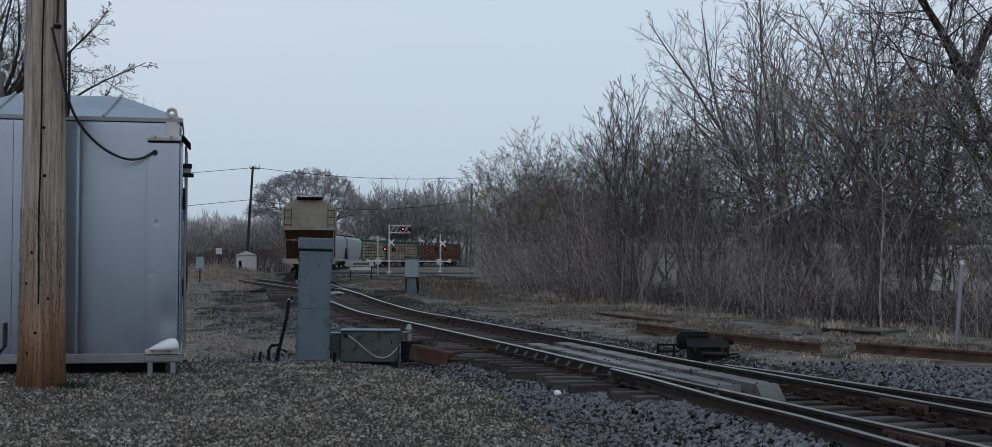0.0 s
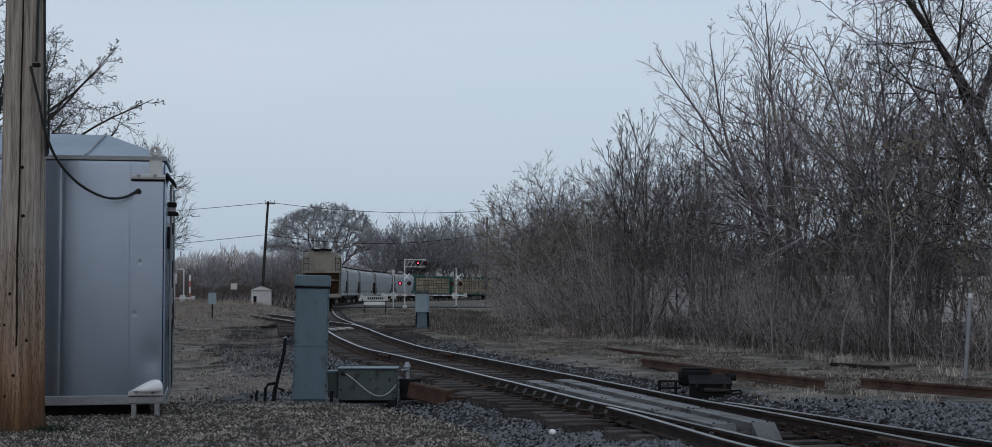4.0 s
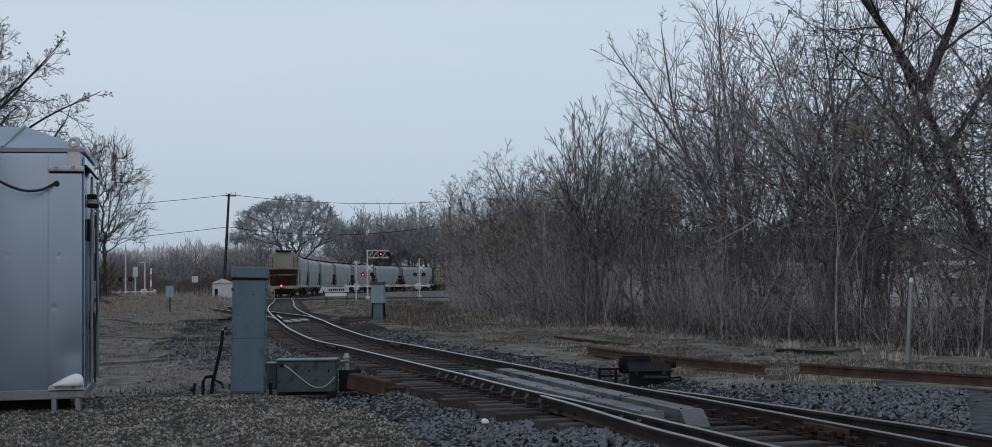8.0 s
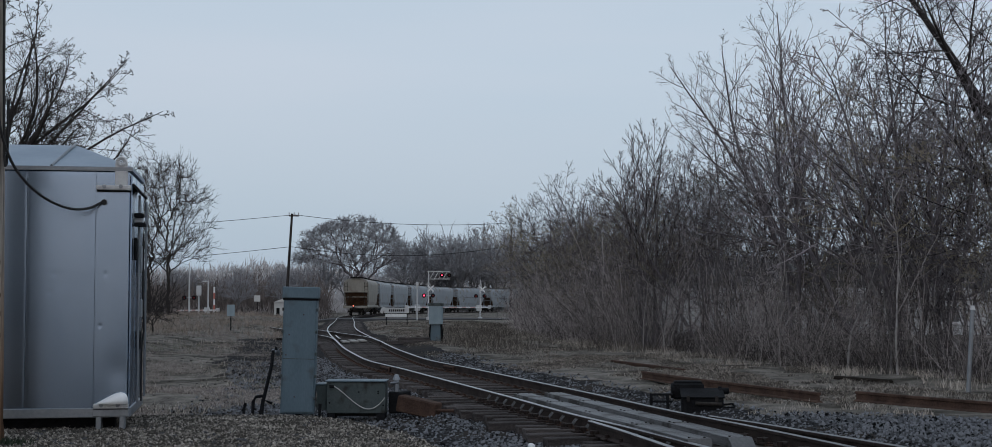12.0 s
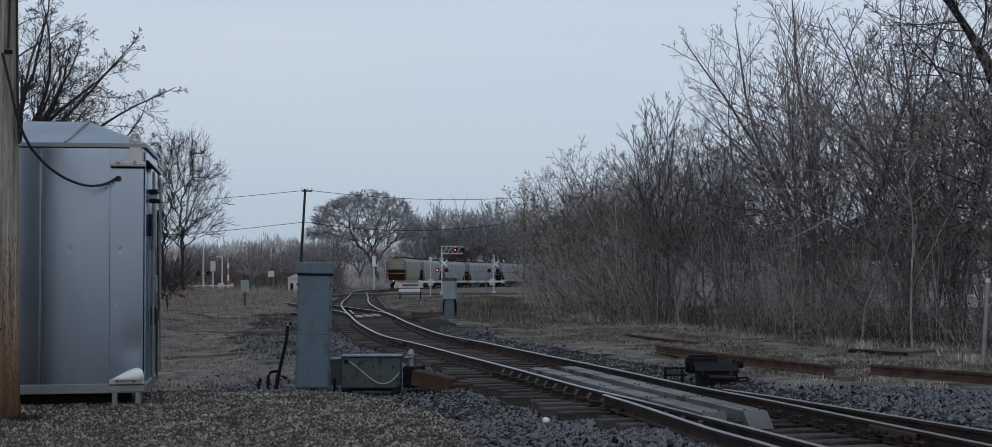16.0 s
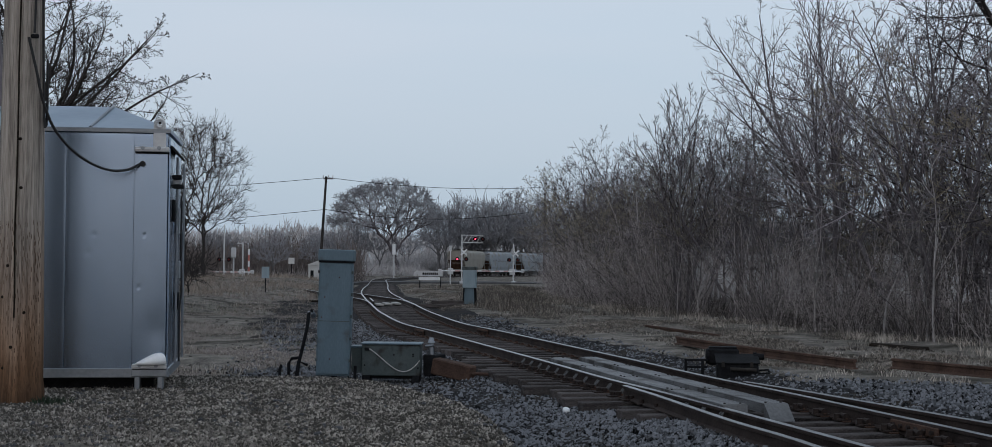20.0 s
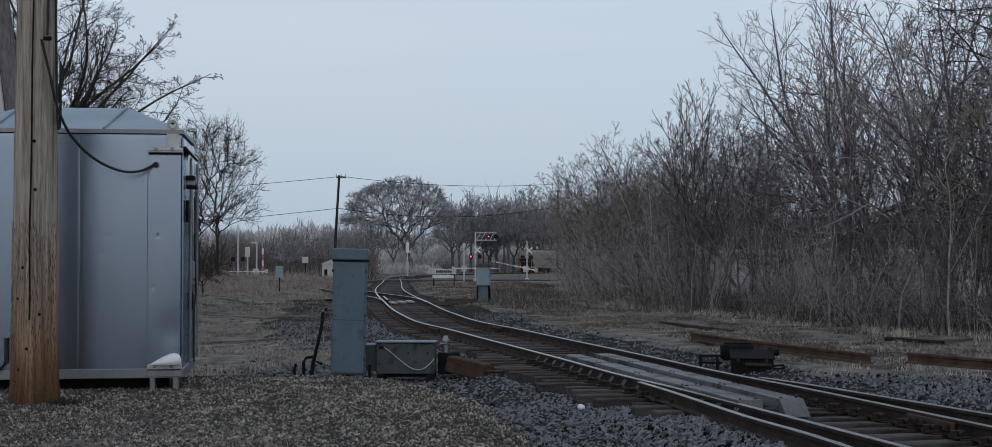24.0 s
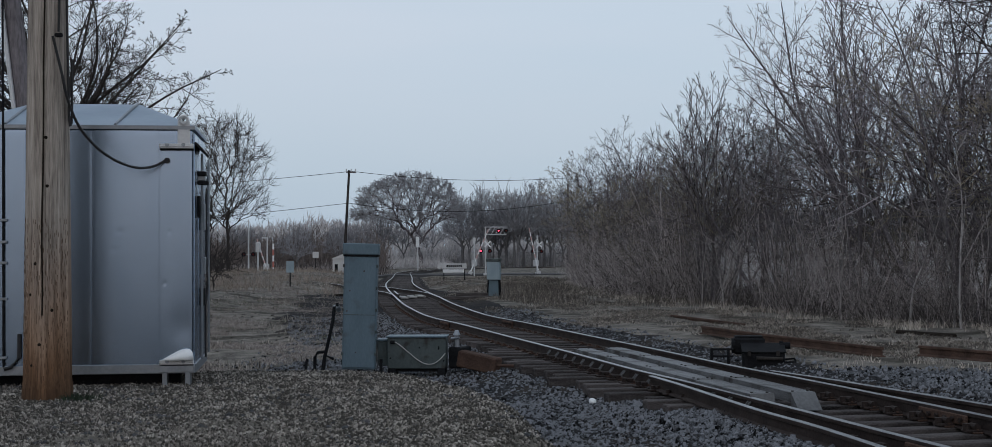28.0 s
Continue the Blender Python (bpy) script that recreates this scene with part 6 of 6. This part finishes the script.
def crossing_mast(x, y, rz, label, arm_length, arm_side, lamp_lit, cantilever=False, crossbuck=True, pivot=0.1, lamps=True, tall=3.9):
    z = land(x, y)
    t = thing("crossing_signal", label, "crossing signal", x, y, z, rz, "crossing signals")
    H = 4.6 if cantilever else tall
    part("mast", rod(bmesh.new(), (0, 0, 0), (0, 0, H), 0.075, 0.06, 10), SILVER, t)
    part("base", box(bmesh.new(), (0, 0, 0.12), (0.4, 0.4, 0.24), 0.03), SILVER, t)
    if crossbuck:
        for k, a in enumerate((45, -45)):
            part("crossbuck_blade", box(bmesh.new(), (0.2, -0.1 - 0.012 * k, 2.95), (0.8, 0.012, 0.13), 0.003, Euler((0, radians(a), 0)).to_matrix()), WHITE_PAINT, t)
    if not lamps:
        part("mast_hook", box(bmesh.new(), (-0.25, 0, H - 0.06), (0.55, 0.1, 0.1), 0.02), SILVER, t)
    for sx, lit in ((-0.42, lamp_lit), (0.42, False)) if lamps else ():
        part("lamp_hood", rod(bmesh.new(), (sx, -0.08, 2.3), (sx, 0.05, 2.3), 0.2, n=16), BLACK_IRON, t)
        part("lamp_lens", rod(bmesh.new(), (sx, -0.11, 2.3), (sx, -0.085, 2.3), 0.08, n=16), RED_LAMP if lit else RED_LENS, t)
    if lamps:
        part("lamp_bar", box(bmesh.new(), (0, 0, 2.3), (0.9, 0.05, 0.05), 0.01), SILVER, t)
    if cantilever:
        for zz in (4.55, 3.85):
            part("cantilever_beam", box(bmesh.new(), (0.95, 0, zz), (2.1, 0.08, 0.08), 0.01), SILVER, t)
        for k in range(5):
            part("truss_web", rod(bmesh.new(), (0.1 + 0.42 * k, 0, 3.85), (0.1 + 0.42 * (k + (1 if k < 4 else 0.4)), 0, 4.55), 0.03, n=6), SILVER, t)
        for sx, lit in ((1.25, True), (1.95, False)):
            part("lamp_hood", rod(bmesh.new(), (sx, -0.1, 4.2), (sx, 0.05, 4.2), 0.2, n=16), BLACK_IRON, t)
            part("lamp_lens", rod(bmesh.new(), (sx, -0.13, 4.2), (sx, -0.105, 4.2), 0.07, n=16), RED_LAMP if lit else RED_LENS, t)
    if not arm_length:
        return
    part("gate_machine", box(bmesh.new(), (arm_side * pivot, 0.1, 1.15), (0.5, 0.35, 0.6), 0.04), SILVER, t)
    # the arm turns about the machine's shaft
    arm = new("gate_arm")
    arm.parent = t
    arm["label"] = "white gate arm with red stripes"
    n = 8
    L = arm_length / n
    for k in range(n):
        part("arm_stripe", box(bmesh.new(), (L * (k + 0.5), 0, 0), (L, 0.035, 0.12 - 0.006 * k), 0.004), RED_PAINT if k % 2 else WHITE_PAINT, arm)
    part("counterweight", box(bmesh.new(), (-0.55, 0, 0), (0.9, 0.09, 0.12), 0.02), WHITE_PAINT, arm)
    part("weight_block", box(bmesh.new(), (-1.0, 0, -0.02), (0.3, 0.2, 0.35), 0.03), SILVER, arm)
    GATES.append((arm, arm_side, pivot))
    return t


def build_crossing():
    crossing_mast(-1.0, 134, 0, "silver cantilever crossing signal with lit red lamps", 3.4, 1, True, cantilever=True, pivot=-1.05)
    crossing_mast(4.0, 139, 8, "silver crossing signal with crossbuck and red-white gate arm", 3.5, -1, False)
    crossing_mast(-21.05, 131, 0, "silver crossing gate mast with a hooked top beside the field", 2.7, -1, False, crossbuck=False, lamps=False)
    crossing_mast(-22.07, 127, 4, "tall silver crossing mast with dark lamps behind the bare tree", 0, 1, False, crossbuck=False, tall=5.4)
    # added standard; its red bands put the flashing lamps' glow into paint
    p = thing("gate_standard", "added upright standard, red bands painted for the glow of crossing lamps", "post", -20.5, 131, land(-20.5, 131))
    for k in range(6):
        part("band", rod(bmesh.new(), (0, 0, 0.55 * k), (0, 0, 0.55 * k + 0.54), 0.085, n=8), RED_GLOW if k in (2, 4) else WHITE_PAINT, p)
    p = thing("gate_post", "silver post with a pale box at its head", "post", -21.39, 128, land(-21.39, 128))
    part("post", rod(bmesh.new(), (0, 0, 0), (0, 0, 3.0), 0.08, 0.07, 8), SILVER, p)
    part("head_box", box(bmesh.new(), (0, 0, 2.95), (0.42, 0.3, 0.9), 0.05), SILVER, p)
    p = thing("gate_post", "silver post of the crossing gate", "post", -2.05, 133, land(-2, 133))
    part("post", rod(bmesh.new(), (0, 0, 0), (0, 0, 3.5), 0.06, 0.05, 8), SILVER, p)
    part("gate_arm_head", box(bmesh.new(), (0, 0, 3.3), (0.25, 0.1, 0.5), 0.03), SILVER, p)
    p = thing("whistle_post", "white trackside post with a rounded head", "post", -11.3, 205, land(-11.3, 205))
    part("post", rod(bmesh.new(), (0, 0, 0), (0, 0, 4.2), 0.11, 0.1, 8), SILVER, p)
    part("head", rod(bmesh.new(), (0, 0, 3.6), (0, 0, 5.1), 0.27, 0.22, 10), WHITE_PAINT, p)
    road = [(-400, 150), (-120, 140), (-40, 136.5), (-8, 137), (10, 139), (60, 146), (400, 190)]
    verts, faces = [], []
    pts = spline(road, 2.0)
    a, b = beside(pts, -3.2), beside(pts, 3.2)
    for k, (p, q) in enumerate(zip(a, b)):
        z = [land(*p), land(*q)]
        zz = max(land(*p), land(*q), land(*pts[k])) + 0.12
        if abs(pts[k][0] + 8.4) < 3.2:
            zz = grade(137) + 0.0
        verts += [(p[0], p[1], zz), (q[0], q[1], zz), (p[0], p[1], zz - 0.6), (q[0], q[1], zz - 0.6)]
        if k:
            o = 4 * k
            faces += [(o - 4, o - 3, o + 1, o), (o - 4, o, o + 2, o - 2), (o - 3, o - 1, o + 3, o + 1)]
    stuff_mesh("road", verts, faces, ROAD, "grey asphalt road across the railway", "road", kind="structure")
    # signs
    def sign(x, y, w, h, z0, m, label, rot=0, diamond=False, posts=1, bars=0):
        t = thing("sign", label, "sign", x, y, land(x, y), rot, "signs")
        for k in range(posts):
            px = 0 if posts == 1 else (-w / 2 + 0.15 if k == 0 else w / 2 - 0.15)
            part("post", rod(bmesh.new(), (px, 0.04, 0), (px, 0.04, z0 + h), 0.035, n=6), BLACK_IRON, t)
        part("board", box(bmesh.new(), (0, 0, z0 + h / 2), (w, 0.03, h), 0.004, Euler((0, radians(45 if diamond else 0), 0)).to_matrix()), m, t)
        for k in range(bars):
            part("letter_bar", box(bmesh.new(), (-w * 0.32 + w * 0.64 * (k + 0.5) / bars, -0.02, z0 + h * 0.5), (w * 0.64 / bars * 0.7, 0.008, h * 0.45)), BLACK_IRON, t)
        return t
    sign(-10.85, 75, 0.4, 0.6, 0.75, PALE_TEAL, "small silver sign seen from behind on a thin post")
    sign(-14.95, 118, 0.5, 0.5, 1.75, SHED_WHITE, "small pale square sign on a post in the scrub")
    sign(6.55, 108, 0.62, 0.62, 1.35, YELLOW, "yellow diamond warning sign at the edge of the wood", diamond=True, bars=1)
    t = sign(-2.95, 100, 1.75, 0.36, 0.85, SILVER, "white station name board with an unreadable dark name", posts=2, bars=8)
    part("lower_board", box(bmesh.new(), (-0.05, 0, 0.68), (1.5, 0.03, 0.22), 0.004), WHITE_PAINT, t)
    part("name_board_wing", box(bmesh.new(), (-1.0, 0.15, 1.05), (0.22, 0.03, 0.45), 0.004, Euler((0, radians(25), 0)).to_matrix()), SILVER, t)
    # pale hut by the line
    t = thing("equipment_hut", "small pale metal equipment hut with a pitched roof", "hut", -12.4, 115, land(-12.4, 115), 6, "far huts")
    part("body", box(bmesh.new(), (0, 0.8, 0.75), (1.6, 1.6, 1.5), 0.02), SHED_WHITE, t)
    bm = bmesh.new()
    v = [bm.verts.new(c) for c in ((-0.9, -0.1, 1.5), (0.9, -0.1, 1.5), (0.9, 1.7, 1.5), (-0.9, 1.7, 1.5), (0, -0.1, 1.85), (0, 1.7, 1.85))]
    for f in ((0, 1, 4), (2, 3, 5), (1, 2, 5, 4), (3, 0, 4, 5), (0, 3, 2, 1)):
        bm.faces.new([v[k] for k in f])
    part("roof", bm, SHED_WHITE, t)
    part("door", box(bmesh.new(), (0.25, -0.02, 0.75), (0.6, 0.03, 1.2), 0.01), SILVER, t)
    part("vent", box(bmesh.new(), (-0.5, -0.03, 0.6), (0.25, 0.04, 0.9), 0.01), BLACK_IRON, t)
    # far pole and wires
    t = thing("utility_pole", "dark leaning wooden utility pole with crossarm beyond the field", "utility pole", -13.9, 129.5, land(-13.9, 129.5), 0)
    part("shaft", rod(bmesh.new(), (0, 0, -0.1), (0.56, 0, 9.9), 0.15, 0.1, 10), DARK_BARK, t)
    part("crossarm", box(bmesh.new(), (0.75, 0, 9.7), (0.9, 0.12, 0.12), 0.02), BARK, t)
    for sx in (0.3, 0.75, 1.15):
        part("insulator", rod(bmesh.new(), (sx, 0, 9.76), (sx, 0, 10.0), 0.05, 0.04, 8), SILVER, t)
    top = Vector((-13.1, 129.5, land(-13.9, 129.5) + 9.8))
    mid = Vector((-13.4, 129.5, land(-13.9, 129.5) + 6.9))
    for a, b, d in ((top, (7.0, 138, 8.6), 0.5), (mid, (7.0, 138, 6.4), 0.9), (top, (-75, 120, 6.0), 1.0), (mid, (-75, 120, 1.5), 0.7)):
        w = thing("overhead_wire", "thin dark overhead wire", "wire", group="overhead wires")
        part("strand", tube(bmesh.new(), sag(a, b, d, 16), 0.022, 4), DARK, w)
    t = thing("utility_pole", "slim grey wooden utility pole at the edge of the wood", "utility pole", 6.9, 138, land(6.9, 138), 0)
    part("shaft", rod(bmesh.new(), (0, 0, -0.1), (0.1, 0, 8.8), 0.12, 0.08, 10), BARK, t)
    # low house behind the wood, seen through its gaps
    z = land(14, 66)
    eave = 1.8 - z
    t = thing("house", "low pale house with white eaves behind the bare wood", "house", 10.4, 64.5, z, -3)
    part("wall", box(bmesh.new(), (10, 4, eave / 2 - 0.2), (20, 8, eave + 0.4), 0.02), WAREHOUSE, t)
    part("fascia", box(bmesh.new(), (10, -0.34, eave + 0.02), (20.8, 0.06, 0.2), 0.01), WHITE_PAINT, t, "white eave board")
    bm = bmesh.new()
    v = [bm.verts.new(c) for c in ((-0.4, -0.32, eave + 0.06), (20.4, -0.32, eave + 0.06), (20.4, 8.3, eave + 0.06), (-0.4, 8.3, eave + 0.06), (1.4, 4, eave + 1.7), (19, 4, eave + 1.7))]
    for f in ((0, 1, 5, 4), (2, 3, 4, 5), (3, 0, 4), (1, 2, 5), (0, 3, 2, 1)):
        bm.faces.new([v[k] for k in f])
    part("roof", bm, ROOFING, t)
    bm = bmesh.new()
    v = [bm.verts.new((x, y, eave + h)) for y in (-0.2, 6.5) for x, h in ((4.0, 0.1), (17.0, 0.1), (10.5, 2.75))]
    for f in ((0, 1, 2), (5, 4, 3), (0, 2, 5, 3), (2, 1, 4, 5), (0, 3, 4, 1)):
        bm.faces.new([v[k] for k in f])
    gable = part("gable", bm, ROOFING, t)
    slope = math.degrees(math.atan2(2.65, 6.5))
    for side in (-1, 1):
        board = box(bmesh.new(), (10.5 + side * 3.3, -0.27, eave + 1.43), (7.3, 0.08, 0.19), 0.01, Euler((0, radians(slope * side), 0)).to_matrix())
        part("rake_board", board, WHITE_PAINT, gable, "white board along the gable")
    vent = part("gable_window", box(bmesh.new(), (10.2, -0.23, eave + 1.55), (1.7, 0.06, 0.4), 0.01), WHITE_PAINT, gable, "white framed gable window")
    part("pane", box(bmesh.new(), (10.2, -0.265, eave + 1.55), (1.5, 0.02, 0.22), 0.004), ROOFING, vent)
    for x in (5.2, 8.4, 12.6, 16.0):
        w = part("window", box(bmesh.new(), (x, -0.02, eave * 0.5), (1.3, 0.06, 0.9), 0.01), WHITE_PAINT, t)
        part("pane", box(bmesh.new(), (x, -0.06, eave * 0.5), (1.14, 0.03, 0.74), 0.004), ROOFING, w)


# ---------------------------------------------------------------- train
CARS = []


def truck(parent, x):
    t = part("truck", box(bmesh.new(), (x, 0, 0.55), (2.3, 1.5, 0.3), 0.05), TRUCK_BLACK, parent)
    for sx in (-0.88, 0.88):
        bm = bmesh.new()
        for sy in (-0.75, 0.75):
            rod(bm, (x + sx, sy - 0.07, 0.45), (x + sx, sy + 0.07, 0.45), 0.45, n=18)
        rod(bm, (x + sx, -0.75, 0.45), (x + sx, 0.75, 0.45), 0.08, n=8)
        part("wheelset", bm, TRUCK_BLACK, t)
    for sy in (-1.0, 1.0):
        part("side_frame", box(bmesh.new(), (x, sy, 0.5), (2.2, 0.12, 0.28), 0.04), TRUCK_BLACK, t)


def hopper(paint, label, length=17.6):
    """Covered hopper along local x; its rear end at x = 0, rail top at z = 0."""
    c = thing("hopper_car", label, "freight car", group="train cars")
    L, m = length, length / 2
    bm = bmesh.new()
    rows = []
    for z, hl, hw in ((1.05, m - 3.0, 1.3), (1.7, m - 2.4, 1.48), (2.9, m - 1.35, 1.56), (3.05, m - 1.2, 1.575), (3.9, m - 1.2, 1.575), (4.2, m - 1.22, 1.5), (4.42, m - 1.25, 1.3), (4.56, m - 1.3, 0.95), (4.62, m - 1.35, 0.5)):
        ch = min(0.12, hw * 0.3)
        rows.append([bm.verts.new((m + sx, sy, z)) for sx, sy in ((-hl, -hw + ch), (-hl + ch, -hw), (hl - ch, -hw), (hl, -hw + ch), (hl, hw - ch), (hl - ch, hw), (-hl + ch, hw), (-hl, hw - ch))])
    for p, q in zip(rows, rows[1:]):
        for k in range(8):
            bm.faces.new((p[k], p[(k + 1) % 8], q[(k + 1) % 8], q[k]))
    bm.faces.new(rows[0][::-1])
    bm.faces.new(rows[-1])
    part("body", bm, paint, c, smooth=False)
    for sx, sgn in ((0.0, 1), (L, -1)):
        bm = bmesh.new()
        a, b = m - sgn * (m - 1.4), m - sgn * (m - 2.97)
        q = [bm.verts.new(v) for v in ((a - sgn * 0.04, -1.4, 2.85), (a - sgn * 0.04, 1.4, 2.85), (b - sgn * 0.04, 1.3, 1.1), (b - sgn * 0.04, -1.3, 1.1))]
        bm.faces.new(q if sgn > 0 else q[::-1])
        part("slope_sheet", bm, SLOPE_BROWN, c)
        part("end_sill", box(bmesh.new(), (sx + sgn * 0.35, 0, 1.05), (0.5, 2.9, 0.3), 0.02), paint, c)
        part("end_platform", box(bmesh.new(), (sx + sgn * 1.2, 0, 1.2), (1.7, 2.7, 0.06), 0.01), TRUCK_BLACK, c)
        for sy in (-1.42, 1.42):
            part("end_post", box(bmesh.new(), (sx + sgn * 1.25, sy, 2.1), (0.12, 0.1, 1.9), 0.01), paint, c)
            bm = bmesh.new()
            # ladder in black, which puts the shade between the cars into its colour
            for k in range(7):
                box(bm, (sx + sgn * 1.1, sy * 0.88, 1.5 + 0.42 * k), (0.03, 0.42, 0.035))
            for d in (-0.2, 0.2):
                box(bm, (sx + sgn * 1.11, sy * 0.88 + d, 2.7), (0.035, 0.035, 2.9))
            part("ladder", bm, TRUCK_BLACK, c)
        bm = box(bmesh.new(), (sx + sgn * 1.15, 0, 2.95), (0.12, 3.0, 0.16), 0.01)
        box(bm, (sx + sgn * 1.15, 0, 2.3), (0.06, 2.9, 0.08))
        part("cross_tie_beam", bm, paint, c)
        part("coupler", box(bmesh.new(), (sx - sgn * 0.05, 0, 0.85), (0.9, 0.3, 0.3), 0.04), TRUCK_BLACK, c)
        bm = bmesh.new()
        tube(bm, [(sx + sgn * 0.7, 0.65 + 0.28 * math.cos(a), 2.05 + 0.28 * math.sin(a)) for a in [k * math.tau / 12 for k in range(13)]], 0.025, 5)
        part("brake_wheel", bm, TRUCK_BLACK, c)
        truck(c, sx + sgn * 2.6)
    for sy in (-1.5, 1.5):
        part("side_sill", box(bmesh.new(), (m, sy, 1.12), (L - 1.4, 0.12, 0.28), 0.02), paint, c)

        part("roof_rail", box(bmesh.new(), (m, sy * 0.75, 4.5), (L - 2.2, 0.06, 0.08)), paint, c)
    for k in range(3):
        bm = bmesh.new()
        cx = m - 4.6 + 4.6 * k
        r = [bm.verts.new((cx + a, b, z)) for z, a0, b0 in ((1.1, 1.9, 1.2), (0.4, 0.4, 0.5)) for a, b in ((-a0, -b0), (a0, -b0), (a0, b0), (-a0, b0))]
        for q in range(4):
            bm.faces.new((r[q], r[(q + 1) % 4], r[4 + (q + 1) % 4], r[4 + q]))
        bm.faces.new(r[4:][::-1])
        part("discharge_gate", bm, paint, c)
        part("hatch", box(bmesh.new(), (cx, 0, 4.68), (2.6, 0.7, 0.1), 0.03), paint, c)
    part("running_board", box(bmesh.new(), (m, 0, 4.75), (L - 1.6, 1.5, 0.05)), TRUCK_BLACK, c)
    return c


def lumber_flat(load, label, length=22.0):
    c = thing("lumber_flat_car", label, "freight car", group="train cars")
    L = length
    part("deck", box(bmesh.new(), (L / 2, 0, 1.12), (L, 2.75, 0.25), 0.02), FLAT_GREEN, c)
    part("centre_sill", box(bmesh.new(), (L / 2, 0, 0.85), (L - 1, 0.5, 0.4), 0.02), TRUCK_BLACK, c)
    for x in (0.3, L - 0.3):
        part("bulkhead", box(bmesh.new(), (x, 0, 2.9), (0.25, 2.8, 3.4), 0.02), FLAT_GREEN, c)
    part("top_chord", box(bmesh.new(), (L / 2, 0, 4.55), (L - 0.4, 0.3, 0.16), 0.02), FLAT_GREEN, c)
    for k in range(12):
        part("upright", box(bmesh.new(), (1.2 + (L - 2.4) * k / 11, 0, 2.9), (0.14, 0.34, 3.3), 0.01), FLAT_GREEN, c)
    for sy in (-0.78, 0.78):
        for k in range(5):
            mid = 0.75 + (L - 1.5) * (k + 0.5) / 5
            for j in range(6):
                part("lumber_pack", box(bmesh.new(), (mid, sy, 1.5 + 0.48 * j), ((L - 1.5) / 5 - 0.25, 1.16, 0.4), 0.01), load, c)
            for d in (-1.1, 0.0, 1.1):
                part("tie_down_strap", box(bmesh.new(), (mid + d, sy + math.copysign(0.6, sy), 2.7), (0.06, 0.03, 2.9)), TRUCK_BLACK, c)
    truck(c, 2.2)
    truck(c, L - 2.2)
    return c


def build_train():
    tail = hopper(HOPPER_TAN, "tan covered hopper car with brown slope sheet, last in train")
    eot = part("end_device", box(bmesh.new(), (-0.35, 0.15, 1.1), (0.2, 0.25, 0.4), 0.03), BLACK_IRON, tail)
    part("marker_lens", rod(bmesh.new(), (-0.47, 0.15, 1.2), (-0.45, 0.15, 1.2), 0.09, n=10), TAIL_LAMP, eot)
    grey = hopper(HOPPER_GREY, "light grey covered hopper car in the train")
    cars = [(tail, 17.6), (grey, 17.6)] + [(copy_thing(grey, Matrix()), 17.6) for k in range(6)]
    flat = lumber_flat(LUMBER, "green centre-beam flat car loaded with pale lumber packs")
    cars += [(flat, 22.0), (copy_thing(flat, Matrix()), 22.0)]
    cars += [(lumber_flat(LUMBER_RED, "green centre-beam flat car loaded with red-brown lumber packs"), 22.0)]
    back = 0.0
    for ob, length in cars:
        CARS.append((ob, back, length))
        back += length + 0.9


TAIL_START, SPEED = 78.2, 7.9
GAIN_T, GAIN = (0, 11, 13, 15, 17, 19, 21, 24, 28), (0, 0, 1.3, 3.7, 6.4, 9.4, 12.0, 14.0, 16.5)


def car_pose(s, length):
    a, _ = on_track(s + 2.4)
    b, _ = on_track(s + length - 2.4)
    d = (b - a).normalized()
    p = a - d * 2.4
    side = Vector((0, 0, 1)).cross(d).normalized()
    up = d.cross(side)
    m = Matrix((d, side, up)).transposed().to_4x4()
    return Matrix.Translation(p) @ m


def motions():
    for ob, back, length in CARS:
        walk(ob, [(t, car_pose(TAIL_START + SPEED * t + float(np.interp(t, GAIN_T, GAIN)) + back, length)) for t in range(0, 29)])
    rise = ((0, 0, 0, 0, 3, 12, 24, 36, 47, 56, 62, 67), (0, 0, 2, 12, 28, 44, 54, 63, 69, 73, 76, 78), (0, 0, 0, 0, 4, 14, 28, 42, 54, 62, 68, 72))
    for (arm, side, pivot), angles in zip(GATES, rise):
        rows = []
        for t, a in zip((0, 20, 23.4, 24, 24.5, 25, 25.5, 26, 26.5, 27, 27.5, 28), angles):
            rows.append((t, pose(side * pivot, -0.15, 1.2, 0, -a if side > 0 else 180 + a, 0)))
        walk(arm, rows)


build_ground()
build_bed()
build_covers()
build_siding()
build_hut()
build_pole()
build_cases()
build_crossing()
build_train()
build_trees()
build_ground_cover()
build_track()
motions()
